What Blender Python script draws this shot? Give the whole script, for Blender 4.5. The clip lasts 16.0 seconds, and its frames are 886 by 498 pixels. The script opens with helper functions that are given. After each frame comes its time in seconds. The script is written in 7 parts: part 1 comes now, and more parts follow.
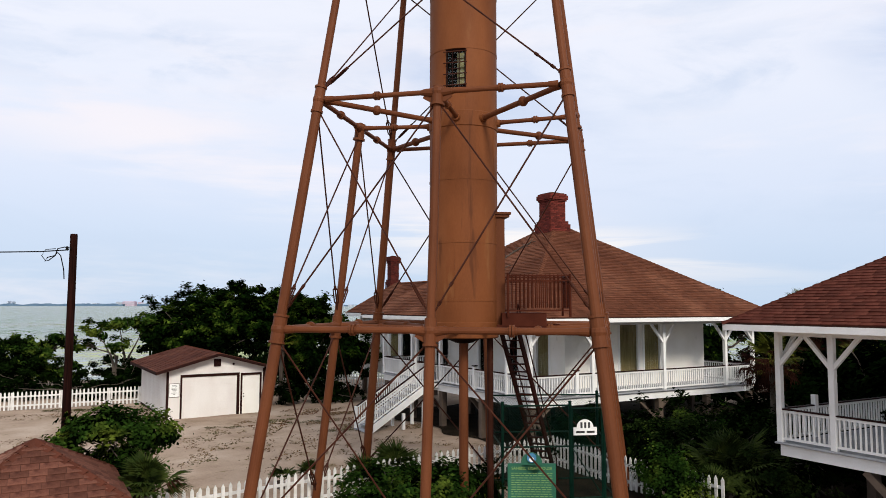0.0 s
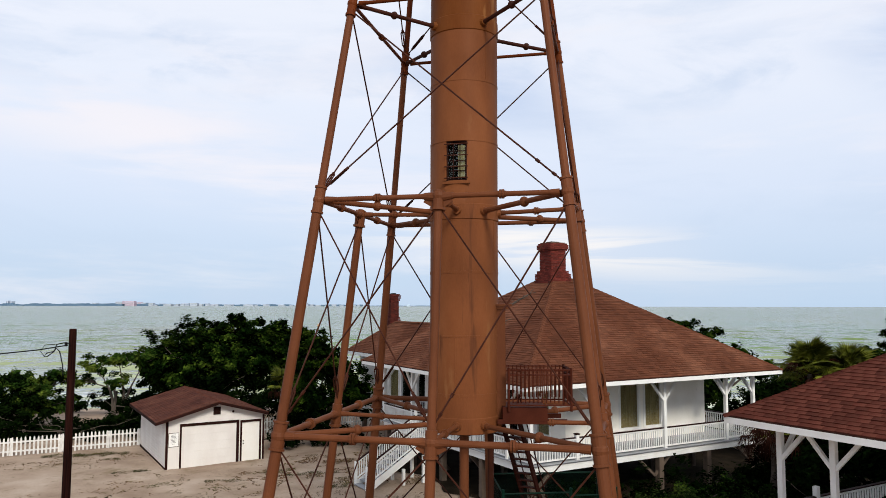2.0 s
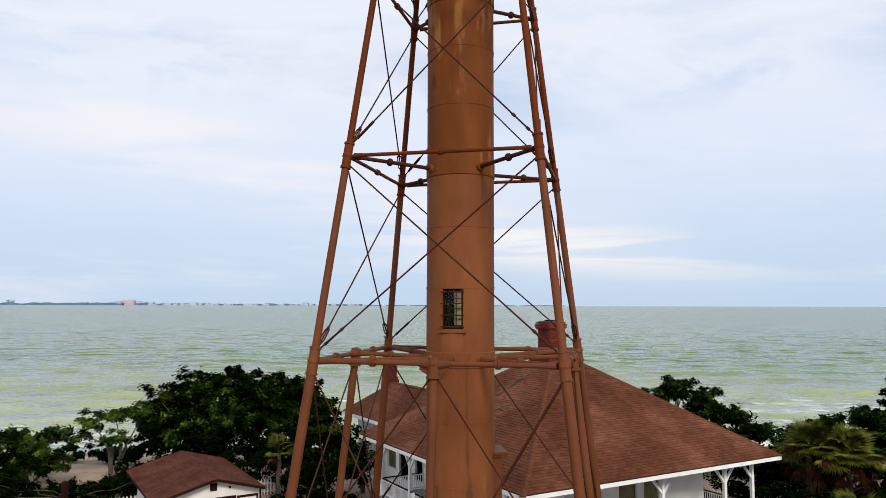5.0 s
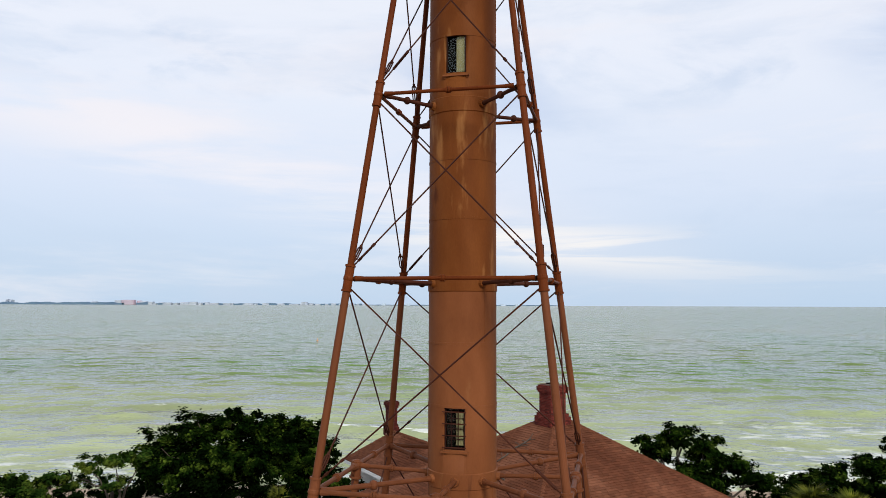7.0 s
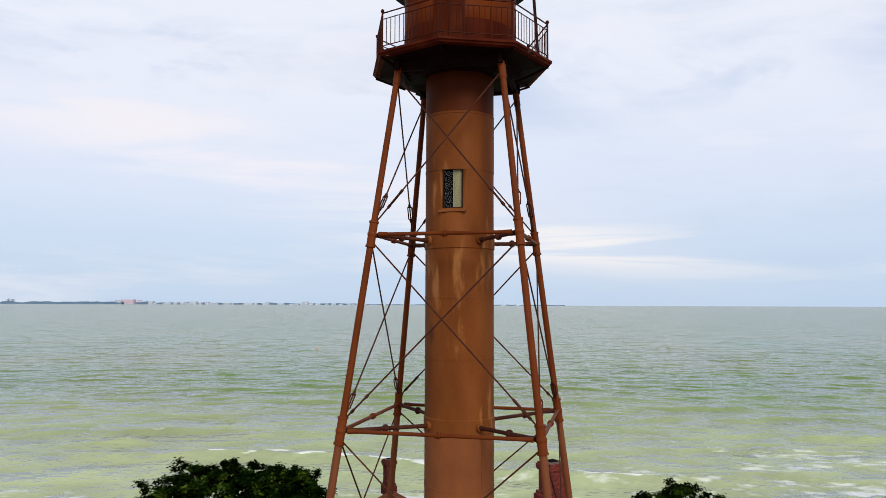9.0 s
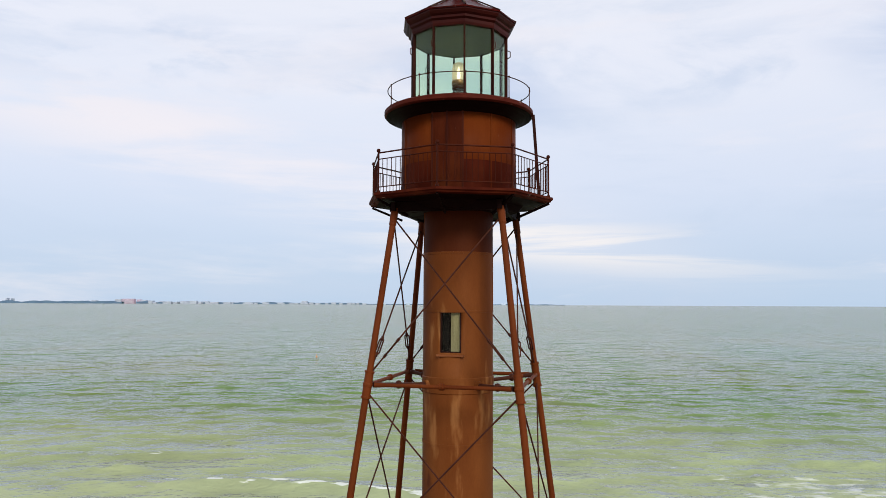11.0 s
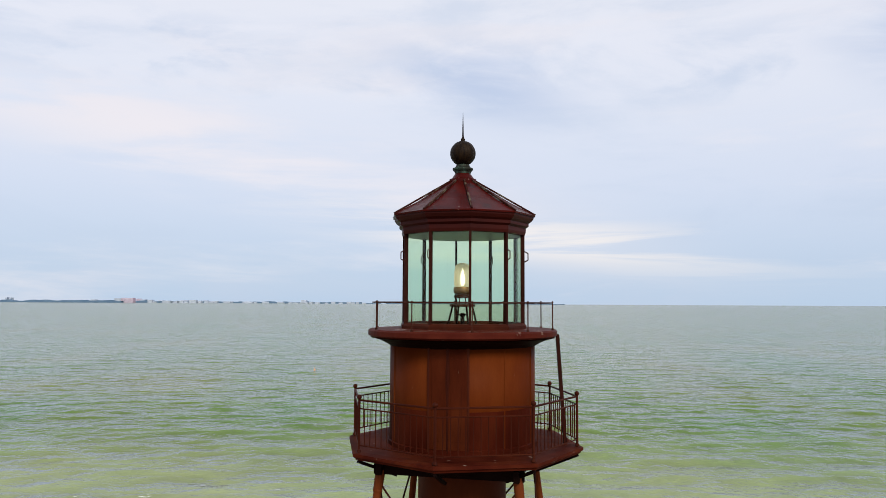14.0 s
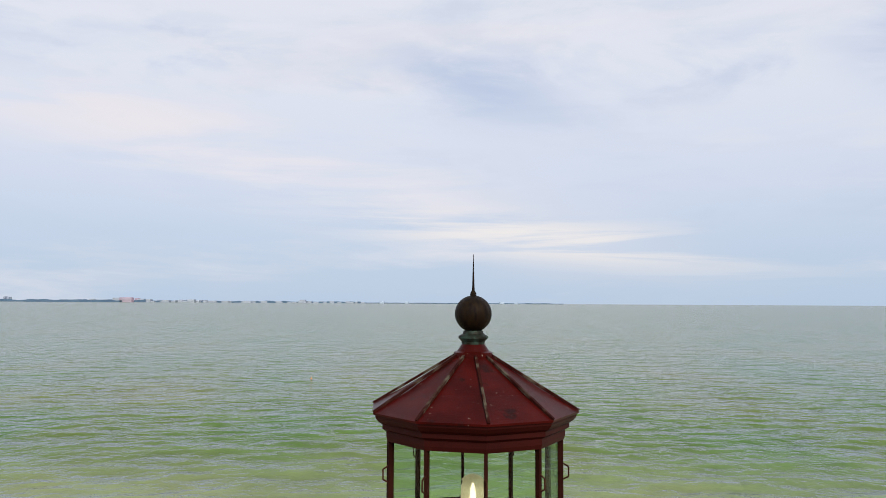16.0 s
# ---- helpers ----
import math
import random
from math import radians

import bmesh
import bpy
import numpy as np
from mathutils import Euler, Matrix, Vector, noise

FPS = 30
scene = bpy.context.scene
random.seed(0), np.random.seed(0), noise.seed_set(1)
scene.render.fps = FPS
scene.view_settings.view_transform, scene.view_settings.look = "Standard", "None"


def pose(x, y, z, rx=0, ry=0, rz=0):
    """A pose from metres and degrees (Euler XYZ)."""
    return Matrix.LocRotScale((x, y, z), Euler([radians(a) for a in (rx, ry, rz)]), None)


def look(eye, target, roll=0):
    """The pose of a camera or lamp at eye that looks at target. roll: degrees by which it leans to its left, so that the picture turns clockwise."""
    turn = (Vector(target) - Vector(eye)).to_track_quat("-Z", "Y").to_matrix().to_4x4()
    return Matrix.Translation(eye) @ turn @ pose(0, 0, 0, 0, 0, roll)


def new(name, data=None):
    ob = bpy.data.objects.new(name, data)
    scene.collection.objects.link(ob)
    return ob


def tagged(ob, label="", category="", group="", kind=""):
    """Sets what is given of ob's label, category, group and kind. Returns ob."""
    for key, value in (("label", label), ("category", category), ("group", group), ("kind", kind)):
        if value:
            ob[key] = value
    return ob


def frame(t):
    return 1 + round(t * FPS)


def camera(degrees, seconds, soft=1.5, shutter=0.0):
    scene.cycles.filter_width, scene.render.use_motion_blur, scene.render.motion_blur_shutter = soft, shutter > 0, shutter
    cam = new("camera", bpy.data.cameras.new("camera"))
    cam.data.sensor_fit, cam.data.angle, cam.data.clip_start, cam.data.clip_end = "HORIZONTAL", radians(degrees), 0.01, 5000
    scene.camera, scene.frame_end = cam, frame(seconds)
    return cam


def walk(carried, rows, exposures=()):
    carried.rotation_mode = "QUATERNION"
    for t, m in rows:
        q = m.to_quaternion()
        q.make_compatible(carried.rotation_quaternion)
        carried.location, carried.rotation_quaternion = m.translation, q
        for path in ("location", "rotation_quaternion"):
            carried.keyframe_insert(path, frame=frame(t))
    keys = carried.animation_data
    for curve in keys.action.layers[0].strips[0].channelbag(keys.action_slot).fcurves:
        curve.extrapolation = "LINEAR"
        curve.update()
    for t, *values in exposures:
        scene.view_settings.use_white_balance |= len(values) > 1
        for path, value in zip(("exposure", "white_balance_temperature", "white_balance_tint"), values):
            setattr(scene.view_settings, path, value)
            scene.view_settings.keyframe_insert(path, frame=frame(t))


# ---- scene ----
cam = camera(62.26, 16.0, soft=0.8)
PATH = [
    (0, pose(-0.530, -19.746, 5.510, 94.401, -0.058, 0.064)),
    (0.5, pose(-0.443, -19.797, 6.088, 94.398, -0.050, 0.056)),
    (1, pose(-0.419, -19.787, 6.726, 94.392, -0.067, 0.042)),
    (1.5, pose(-0.477, -19.839, 7.386, 94.380, -0.063, 0.039)),
    (2, pose(-0.558, -19.858, 7.965, 94.369, -0.088, 0.035)),
    (2.5, pose(-0.509, -19.885, 8.532, 94.348, -0.116, 0.046)),
    (3, pose(-0.447, -19.895, 9.200, 94.348, -0.134, 0.046)),
    (5.5, pose(-0.495, -19.963, 12.580, 94.266, -0.143, -0.003)),
    (6, pose(-0.534, -19.941, 13.338, 94.256, -0.163, -0.003)),
    (6.5, pose(-0.534, -19.953, 14.148, 94.241, -0.178, -0.004)),
    (7, pose(-0.533, -19.968, 14.967, 94.223, -0.188, -0.004)),
    (7.5, pose(-0.528, -19.942, 15.820, 94.208, -0.198, -0.002)),
    (8, pose(-0.503, -19.827, 16.707, 94.189, -0.210, 0.000)),
    (8.5, pose(-0.445, -19.743, 17.681, 94.174, -0.202, -0.002)),
    (9, pose(-0.440, -19.633, 18.655, 94.156, -0.216, -0.000)),
    (11.5, pose(-0.376, -19.160, 23.295, 94.055, -0.261, 0.000)),
    (12, pose(-0.360, -18.628, 24.238, 94.034, -0.263, -0.001)),
    (12.5, pose(-0.388, -18.005, 25.194, 94.014, -0.285, 0.002)),
    (13, pose(-0.405, -17.292, 26.127, 93.992, -0.290, 0.002)),
    (13.5, pose(-0.401, -16.494, 27.106, 93.975, -0.273, -0.002)),
    (14, pose(-0.419, -15.624, 28.008, 93.952, -0.279, -0.019)),
    (14.5, pose(-0.421, -14.579, 28.898, 93.934, -0.295, -0.037)),
    (15, pose(-0.369, -13.405, 29.738, 93.914, -0.284, -0.076)),
    (15.5, pose(-0.401, -12.218, 30.560, 93.896, -0.298, -0.094)),
    (16, pose(-0.476, -11.025, 31.372, 93.877, -0.306, -0.112)),
]
walk(cam, PATH, ((0, 0.10, 6540, 9), (3, 0.07, 6460, 7), (6, 0.06, 6480, 7), (9, 0.05, 6540, 8.5), (12, 0.01, 6540, 9), (14, -0.03, 6540, 9), (16, -0.10, 6560, 9)))
# ---------------------------------------------------------------- light
SUN_ELEVATION, SUN_AZIMUTH = 35, -70          # degrees; azimuth counted from +x, anticlockwise

sky = bpy.data.worlds.new("overcast_sky")
scene.world = sky
sky.use_nodes = True


def world_nodes():
    nt = sky.node_tree
    nt.nodes.clear()
    N, L = nt.nodes.new, nt.links.new
    out, bg = N("ShaderNodeOutputWorld"), N("ShaderNodeBackground")
    L(bg.outputs[0], out.inputs[0])
    nishita = N("ShaderNodeTexSky")
    nishita.sky_type, nishita.sun_disc = "NISHITA", False
    nishita.sun_elevation, nishita.sun_rotation = radians(SUN_ELEVATION), radians(90 - SUN_AZIMUTH)
    faint = N("ShaderNodeMix")
    faint.data_type, faint.blend_type = "RGBA", "MULTIPLY"
    faint.inputs[0].default_value = 1
    L(nishita.outputs[0], faint.inputs[6])
    faint.inputs[7].default_value = (0.11, 0.11, 0.11, 1)
    co = N("ShaderNodeTexCoord")
    sep = N("ShaderNodeSeparateXYZ")
    L(co.outputs["Generated"], sep.inputs[0])
    # cloud deck: base gradient from the horizon upwards
    ramp = N("ShaderNodeValToRGB")
    e = ramp.color_ramp.elements
    e[0].position, e[0].color = 0.0, (0.53, 0.67, 0.87, 1)
    e[1].position, e[1].color = 1.0, (0.50, 0.55, 0.66, 1)
    for pos, col in ((0.05, (0.555, 0.67, 0.865, 1)), (0.15, (0.71, 0.775, 0.935, 1)), (0.26, (0.815, 0.85, 0.97, 1)), (0.34, (0.86, 0.88, 0.985, 1)), (0.45, (0.86, 0.88, 0.97, 1)), (0.62, (0.66, 0.71, 0.82, 1))):
        n = e.new(pos)
        n.color = col
    L(sep.outputs[2], ramp.inputs[0])

    def streaks(scale, tilt, loc, size, detail, lo, hi):
        mp = N("ShaderNodeMapping")
        mp.inputs["Scale"].default_value = scale
        mp.inputs["Rotation"].default_value = (0, radians(tilt), 0)
        mp.inputs["Location"].default_value = loc
        L(co.outputs["Generated"], mp.inputs[0])
        no = N("ShaderNodeTexNoise")
        no.inputs["Scale"].default_value, no.inputs["Detail"].default_value = size, detail
        no.inputs["Roughness"].default_value = 0.58
        no.inputs["Distortion"].default_value = 0.35
        L(mp.outputs[0], no.inputs["Vector"])
        mr = N("ShaderNodeMapRange")
        mr.interpolation_type = "SMOOTHSTEP"
        mr.inputs[1].default_value, mr.inputs[2].default_value = lo, hi
        L(no.outputs[0], mr.inputs[0])
        return mr.outputs[0]

    def mix(a, b, fac, amount):
        m = N("ShaderNodeMix")
        m.data_type = "RGBA"
        f = N("ShaderNodeMath")
        f.operation = "MULTIPLY"
        f.inputs[1].default_value = amount
        L(fac, f.inputs[0])
        L(f.outputs[0], m.inputs[0])
        L(a, m.inputs[6])
        m.inputs[7].default_value = b
        return m.outputs[2]

    c = ramp.outputs[0]
    c = mix(c, (0.585, 0.68, 0.86, 1), streaks((1.0, 1.0, 3.4), 4, (0.7, 0.2, 1.3), 3.2, 8, 0.46, 0.68), 0.48)
    c = mix(c, (0.92, 0.885, 0.94, 1), streaks((0.8, 0.8, 5.0), 5, (3.1, 0.4, 0.3), 2.8, 9, 0.50, 0.70), 0.50)
    def band(slope, height, width):
        """1 on a slanting band of the sky, falling to 0 beside it."""
        line = N("ShaderNodeMath")
        line.operation, line.inputs[1].default_value = "MULTIPLY_ADD", slope
        L(sep.outputs[0], line.inputs[0])
        L(sep.outputs[2], line.inputs[2])
        off = N("ShaderNodeMath")
        off.operation, off.inputs[1].default_value = "SUBTRACT", height
        L(line.outputs[0], off.inputs[0])
        size = N("ShaderNodeMath")
        size.operation = "ABSOLUTE"
        L(off.outputs[0], size.inputs[0])
        mr = N("ShaderNodeMapRange")
        mr.interpolation_type = "SMOOTHSTEP"
        mr.inputs[1].default_value, mr.inputs[2].default_value, mr.inputs[3].default_value, mr.inputs[4].default_value = 0.0, width, 1.0, 0.0
        L(size.outputs[0], mr.inputs[0])
        return mr.outputs[0]

    def both(a, b):
        m = N("ShaderNodeMath")
        m.operation = "MULTIPLY"
        L(a, m.inputs[0])
        L(b, m.inputs[1])
        return m.outputs[0]

    c = mix(c, (0.93, 0.88, 0.93, 1), both(both(band(0.217, 0.135, 0.10), band(1.0, -0.12, 0.62)), streaks((1.0, 1.0, 7.0), 8, (2.2, 1.0, 0.6), 2.6, 9, 0.36, 0.60)), 0.95)
    c = mix(c, (0.95, 0.90, 0.90, 1), both(both(band(0.10, 0.096, 0.050), band(1.0, 0.20, 0.40)), streaks((0.9, 0.9, 13.0), 4, (4.4, 2.0, 0.1), 2.6, 9, 0.42, 0.58)), 1.0)
    c = mix(c, (0.60, 0.69, 0.87, 1), both(band(0.02, 0.30, 0.07), streaks((1.2, 1.2, 4.0), 5, (7.7, 1.0, 0.4), 3.4, 8, 0.46, 0.62)), 0.7)
    for side, reach in ((0.335, 0.16), (0.84, 0.14)):          # bluish breaks between the clouds
        c = mix(c, (0.52, 0.62, 0.84, 1), both(both(band(0.0, 0.285, 0.085), band(1.0, side, reach)), streaks((1.2, 1.2, 3.0), 5, (1.7, 3.0, 2.4), 4.0, 8, 0.34, 0.56)), 0.8)
    whole = N("ShaderNodeMix")
    whole.data_type = "RGBA"
    whole.inputs[0].default_value = 0.92
    L(faint.outputs[2], whole.inputs[6])
    L(c, whole.inputs[7])
    L(whole.outputs[2], bg.inputs[0])
    bg.inputs[1].default_value = 1.0


world_nodes()
sun = new("sun", bpy.data.lights.new("sun", "SUN"))
sun.data.energy, sun.data.angle, sun.data.color = 2.9, radians(16), (1.0, 0.93, 0.83)
sun_from = Vector((math.cos(radians(SUN_AZIMUTH)) * math.cos(radians(SUN_ELEVATION)),
                   math.sin(radians(SUN_AZIMUTH)) * math.cos(radians(SUN_ELEVATION)), math.sin(radians(SUN_ELEVATION))))
sun.matrix_world = look(sun_from * 60, (0, 0, 0))


# ---------------------------------------------------------------- materials
def material(name, rough=0.7, metal=0.0, colours=((0.5, 0.5, 0.5),), scale=3.0, stretch=(1, 1, 1), fine=0.25, fine_scale=60, bump=0.2,
             bump_scale=None, random=0.0, island=0.0, spots=None, spec=0.5, lo=0.35, hi=0.65, ragged=0.5):
    """Two scales of noise over two or more base colours, with a fine relief; spots: (colour, scale, threshold, stretch); ragged: how broken their edges are."""
    m = bpy.data.materials.new(name)
    m.use_nodes = True
    nt = m.node_tree
    N, L = nt.nodes.new, nt.links.new
    b = nt.nodes["Principled BSDF"]
    b.inputs["Roughness"].default_value, b.inputs["Metallic"].default_value = rough, metal
    b.inputs["Specular IOR Level"].default_value = spec
    co = N("ShaderNodeTexCoord")
    mp = N("ShaderNodeMapping")
    mp.inputs["Scale"].default_value = stretch
    L(co.outputs["Object"], mp.inputs[0])

    def noise_at(s, detail=4, vec=None, breakup=0.5):
        n = N("ShaderNodeTexNoise")
        n.inputs["Scale"].default_value, n.inputs["Detail"].default_value, n.inputs["Roughness"].default_value = s, detail, breakup
        L(vec or mp.outputs[0], n.inputs["Vector"])
        return n.outputs[0]

    big = noise_at(scale, 5)
    ramp = N("ShaderNodeValToRGB")
    L(big, ramp.inputs[0])
    e = ramp.color_ramp.elements
    for k, c in enumerate(colours):
        pos = lo + (hi - lo) * (k / max(1, len(colours) - 1))
        el = e[k] if k < 2 else e.new(pos)
        el.position, el.color = pos, (*c, 1)
    if len(colours) == 1:
        e[1].color = (*colours[0], 1)
    col = ramp.outputs[0]
    small = noise_at(fine_scale, 3)

    def scaled(colour, value, amount):
        """colour times 1 +- amount, by value 0 to 1."""
        mr = N("ShaderNodeMapRange")
        mr.inputs[3].default_value, mr.inputs[4].default_value = 1 - amount, 1 + amount
        L(value, mr.inputs[0])
        mu = N("ShaderNodeVectorMath")
        mu.operation = "SCALE"
        L(colour, mu.inputs[0])
        L(mr.outputs[0], mu.inputs["Scale"])
        return mu.outputs[0]

    col = scaled(col, small, fine)
    if random:
        col = scaled(col, N("ShaderNodeObjectInfo").outputs["Random"], random)
    if island:
        col = scaled(col, N("ShaderNodeNewGeometry").outputs["Random Per Island"], island)
    for colour, s, threshold, st in spots or ():
        mp2 = N("ShaderNodeMapping")
        mp2.inputs["Scale"].default_value = st
        mp2.inputs["Location"].default_value = (s * 1.7, 3.1, s)
        L(co.outputs["Object"], mp2.inputs[0])
        mr = N("ShaderNodeMapRange")
        mr.interpolation_type = "SMOOTHSTEP"
        mr.inputs[1].default_value, mr.inputs[2].default_value = threshold, threshold + 0.2 * ragged
        L(noise_at(s, 6 if ragged < 0.6 else 10, mp2.outputs[0], ragged), mr.inputs[0])
        mx = N("ShaderNodeMix")
        mx.data_type = "RGBA"
        L(mr.outputs[0], mx.inputs[0])
        L(col, mx.inputs[6])
        mx.inputs[7].default_value = (*colour, 1)
        col = mx.outputs[2]
    L(col, b.inputs["Base Color"])
    if bump:
        bp = N("ShaderNodeBump")
        bp.inputs["Strength"].default_value, bp.inputs["Distance"].default_value = bump, 0.02
        L(noise_at(bump_scale or fine_scale, 4), bp.inputs["Height"])
        L(bp.outputs[0], b.inputs["Normal"])
    return m


IRON = material("brown_painted_iron", 0.55, 0, ((0.142, 0.047, 0.017), (0.172, 0.058, 0.021), (0.208, 0.074, 0.028)), 0.8, (1, 1, 0.35), 0.12, 30, 0.12,
                spots=(((0.215, 0.090, 0.034), 1.3, 0.62, (1.6, 1.6, 0.35)), ((0.092, 0.032, 0.014), 2.0, 0.62, (1.5, 1.5, 0.18))), spec=0.07)
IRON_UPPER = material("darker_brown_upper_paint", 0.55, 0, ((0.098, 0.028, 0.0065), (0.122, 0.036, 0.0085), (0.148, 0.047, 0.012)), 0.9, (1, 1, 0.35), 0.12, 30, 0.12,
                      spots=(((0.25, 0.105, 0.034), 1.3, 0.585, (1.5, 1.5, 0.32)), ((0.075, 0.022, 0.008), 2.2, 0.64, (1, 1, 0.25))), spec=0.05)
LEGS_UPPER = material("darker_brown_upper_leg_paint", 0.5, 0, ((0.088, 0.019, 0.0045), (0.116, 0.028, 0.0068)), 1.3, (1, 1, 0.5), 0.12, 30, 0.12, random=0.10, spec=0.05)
IRON_LEGS = material("brown_leg_paint", 0.5, 0, ((0.108, 0.035, 0.0145), (0.138, 0.046, 0.019)), 1.3, (1, 1, 0.5), 0.12, 30, 0.12, random=0.10,
                     spots=(((0.13, 0.042, 0.018), 3.0, 0.64, (1, 1, 0.4)),), spec=0.08)
IRON_RODS = material("dark_rod_paint", 0.55, 0, ((0.034, 0.010, 0.0055), (0.054, 0.017, 0.0095)), 2.0, (1, 1, 1), 0.15, 40, 0.1, random=0.15, spec=0.08)
IRON_RED = material("red_brown_gallery_paint", 0.5, 0, ((0.028, 0.005, 0.0025), (0.040, 0.008, 0.0035), (0.054, 0.012, 0.005)), 1.2, (1, 1, 0.3), 0.12, 35, 0.1,
                    spots=(((0.05, 0.016, 0.010), 1.8, 0.64, (1.6, 1.6, 0.2)),), spec=0.05)
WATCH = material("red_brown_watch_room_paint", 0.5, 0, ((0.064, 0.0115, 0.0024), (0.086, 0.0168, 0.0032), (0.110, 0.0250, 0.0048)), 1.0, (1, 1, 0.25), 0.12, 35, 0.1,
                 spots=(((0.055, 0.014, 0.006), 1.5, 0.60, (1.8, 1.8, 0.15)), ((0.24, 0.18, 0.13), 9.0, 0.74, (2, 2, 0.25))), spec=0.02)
WAINSCOT = material("dark_red_lower_wall_paint", 0.55, 0, ((0.034, 0.0050, 0.0020), (0.046, 0.0065, 0.0026), (0.060, 0.0100, 0.0036)), 1.3, (1, 1, 0.4), 0.12, 35, 0.1,
                    spots=(((0.075, 0.020, 0.006), 2.6, 0.63, (1.4, 1.4, 0.3)),), spec=0.02)
DOOR_RED = material("peeling_dark_red_door_paint", 0.55, 0, ((0.040, 0.0070, 0.0025), (0.056, 0.0105, 0.0034), (0.070, 0.0160, 0.0046)), 1.6, (1, 1, 0.3), 0.12, 35, 0.12,
                    spots=(((0.030, 0.006, 0.003), 2.4, 0.60, (2, 2, 0.2)), ((0.30, 0.22, 0.17), 7.0, 0.71, (2.2, 2.2, 0.5))), spec=0.02)
DECK_RED = material("worn_red_gallery_deck_paint", 0.6, 0, ((0.040, 0.0060, 0.0030), (0.056, 0.0095, 0.0042), (0.072, 0.0150, 0.0060)), 1.6, (1, 1, 1), 0.14, 40, 0.12,
                    spots=(((0.032, 0.006, 0.004), 2.2, 0.60, (1, 1, 1)), ((0.36, 0.28, 0.22), 5.5, 0.66, (1, 1, 1))), spec=0.02)
# redder paint of the top course, darkened further for the gallery's shadow on it
COURSE_RED = material("shaded_red_top_course_paint", 0.55, 0, ((0.044, 0.0095, 0.0034), (0.056, 0.0130, 0.0042), (0.070, 0.0180, 0.0058)), 1.0, (1, 1, 0.3), 0.12, 30, 0.12, spec=0.04)
CEILING_BRONZE = material("tarnished_amber_ceiling", 0.35, 0.0, ((0.016, 0.012, 0.004), (0.050, 0.036, 0.008)), 0.9, (1, 1, 1), 0.15, 30, 0.1, spec=0.35)
LADDER = material("dark_red_ladder_paint", 0.6, 0, ((0.022, 0.006, 0.004), (0.036, 0.010, 0.007)), 2.0, (1, 1, 1), 0.15, 40, 0.1, spec=0.03)
# near-black iron; for undersides the shade is put into this colour
IRON_DARK = material("dark_and_shaded_iron", 0.6, 0, ((0.006, 0.0025, 0.002), (0.009, 0.0035, 0.003)), 2.0, (1, 1, 1), 0.15, 40, 0.1, spec=0.02)
ROOF_RED = material("worn_red_copper_roof", 0.28, 0.0, ((0.036, 0.0028, 0.0020), (0.062, 0.0050, 0.0036)), 2.2, (1, 1, 1), 0.2, 60, 0.2,
                    spots=(((0.022, 0.004, 0.003), 3.5, 0.60, (1, 1, 1)), ((0.34, 0.25, 0.20), 16.0, 0.67, (1, 1, 0.6)),), spec=0.07)
HEAD_RED = material("dark_red_lantern_head_paint", 0.5, 0, ((0.026, 0.0030, 0.0020), (0.040, 0.0048, 0.0030)), 1.6, (1, 1, 0.5), 0.15, 40, 0.1, spec=0.10)
LANDING = material("red_brown_landing_paint", 0.55, 0, ((0.052, 0.0125, 0.0065), (0.076, 0.019, 0.010)), 1.6, (1, 1, 1), 0.15, 40, 0.1, spec=0.05)
DISC_RED = material("peeling_red_deck_paint", 0.5, 0, ((0.052, 0.0080, 0.0048), (0.076, 0.0140, 0.0078)), 2.5, (1, 1, 1), 0.15, 60, 0.15,
                    spots=(((0.42, 0.33, 0.27), 4.5, 0.64, (1, 1, 1)),), spec=0.03)
VERDIGRIS = material("verdigris_bronze", 0.55, 0.4, ((0.014, 0.010, 0.007), (0.024, 0.028, 0.020), (0.045, 0.085, 0.066)), 7.0, (1, 1, 1), 0.2, 60, 0.2, spec=0.15)
BALL = material("dark_bronze_ball", 0.5, 0.2, ((0.007, 0.004, 0.003), (0.019, 0.011, 0.005)), 6.0, (3, 3, 0.6), 0.2, 50, 0.3, spec=0.08)
GREEN_SEAM = material("green_stained_roof_seam", 0.55, 0.0, ((0.024, 0.004, 0.003), (0.036, 0.010, 0.007), (0.10, 0.085, 0.060)), 5.0, (1, 1, 0.6), 0.2, 50, 0.15, spec=0.04)
WHITE = material("white_house_paint", 0.6, 0, ((0.80, 0.77, 0.71), (0.86, 0.84, 0.79)), 1.2, (1, 1, 1), 0.04, 20, 0.06, spots=(((0.60, 0.57, 0.52), 2.4, 0.66, (1, 1, 0.4)),))
WHITE_TRIM = material("white_trim_paint", 0.55, 0, ((0.76, 0.76, 0.74), (0.83, 0.83, 0.82)), 2.0, (1, 1, 1), 0.04, 25, 0.05, random=0.04)
FENCE_WHITE = material("weathered_white_picket_paint", 0.65, 0, ((0.56, 0.54, 0.505), (0.72, 0.71, 0.69)), 3.0, (1, 1, 1), 0.06, 30, 0.1, random=0.10)
GARAGE_WHITE = material("off_white_garage_boards", 0.65, 0, ((0.66, 0.62, 0.585), (0.73, 0.70, 0.67)), 1.2, (1, 1, 0.4), 0.05, 30, 0.1)
TRIM_DARK = material("dark_brown_trim", 0.6, 0, ((0.016, 0.006, 0.005), (0.028, 0.010, 0.008)), 3, (1, 1, 1), 0.15, 40, 0.1, spec=0.05)
SHINGLE = material("brown_asphalt_shingles", 0.88, 0, ((0.090, 0.030, 0.015), (0.116, 0.041, 0.021), (0.165, 0.065, 0.036)), 0.35, (1, 1, 1), 0.30, 22, 0.4, random=0.14, island=0.20, spec=0.08)
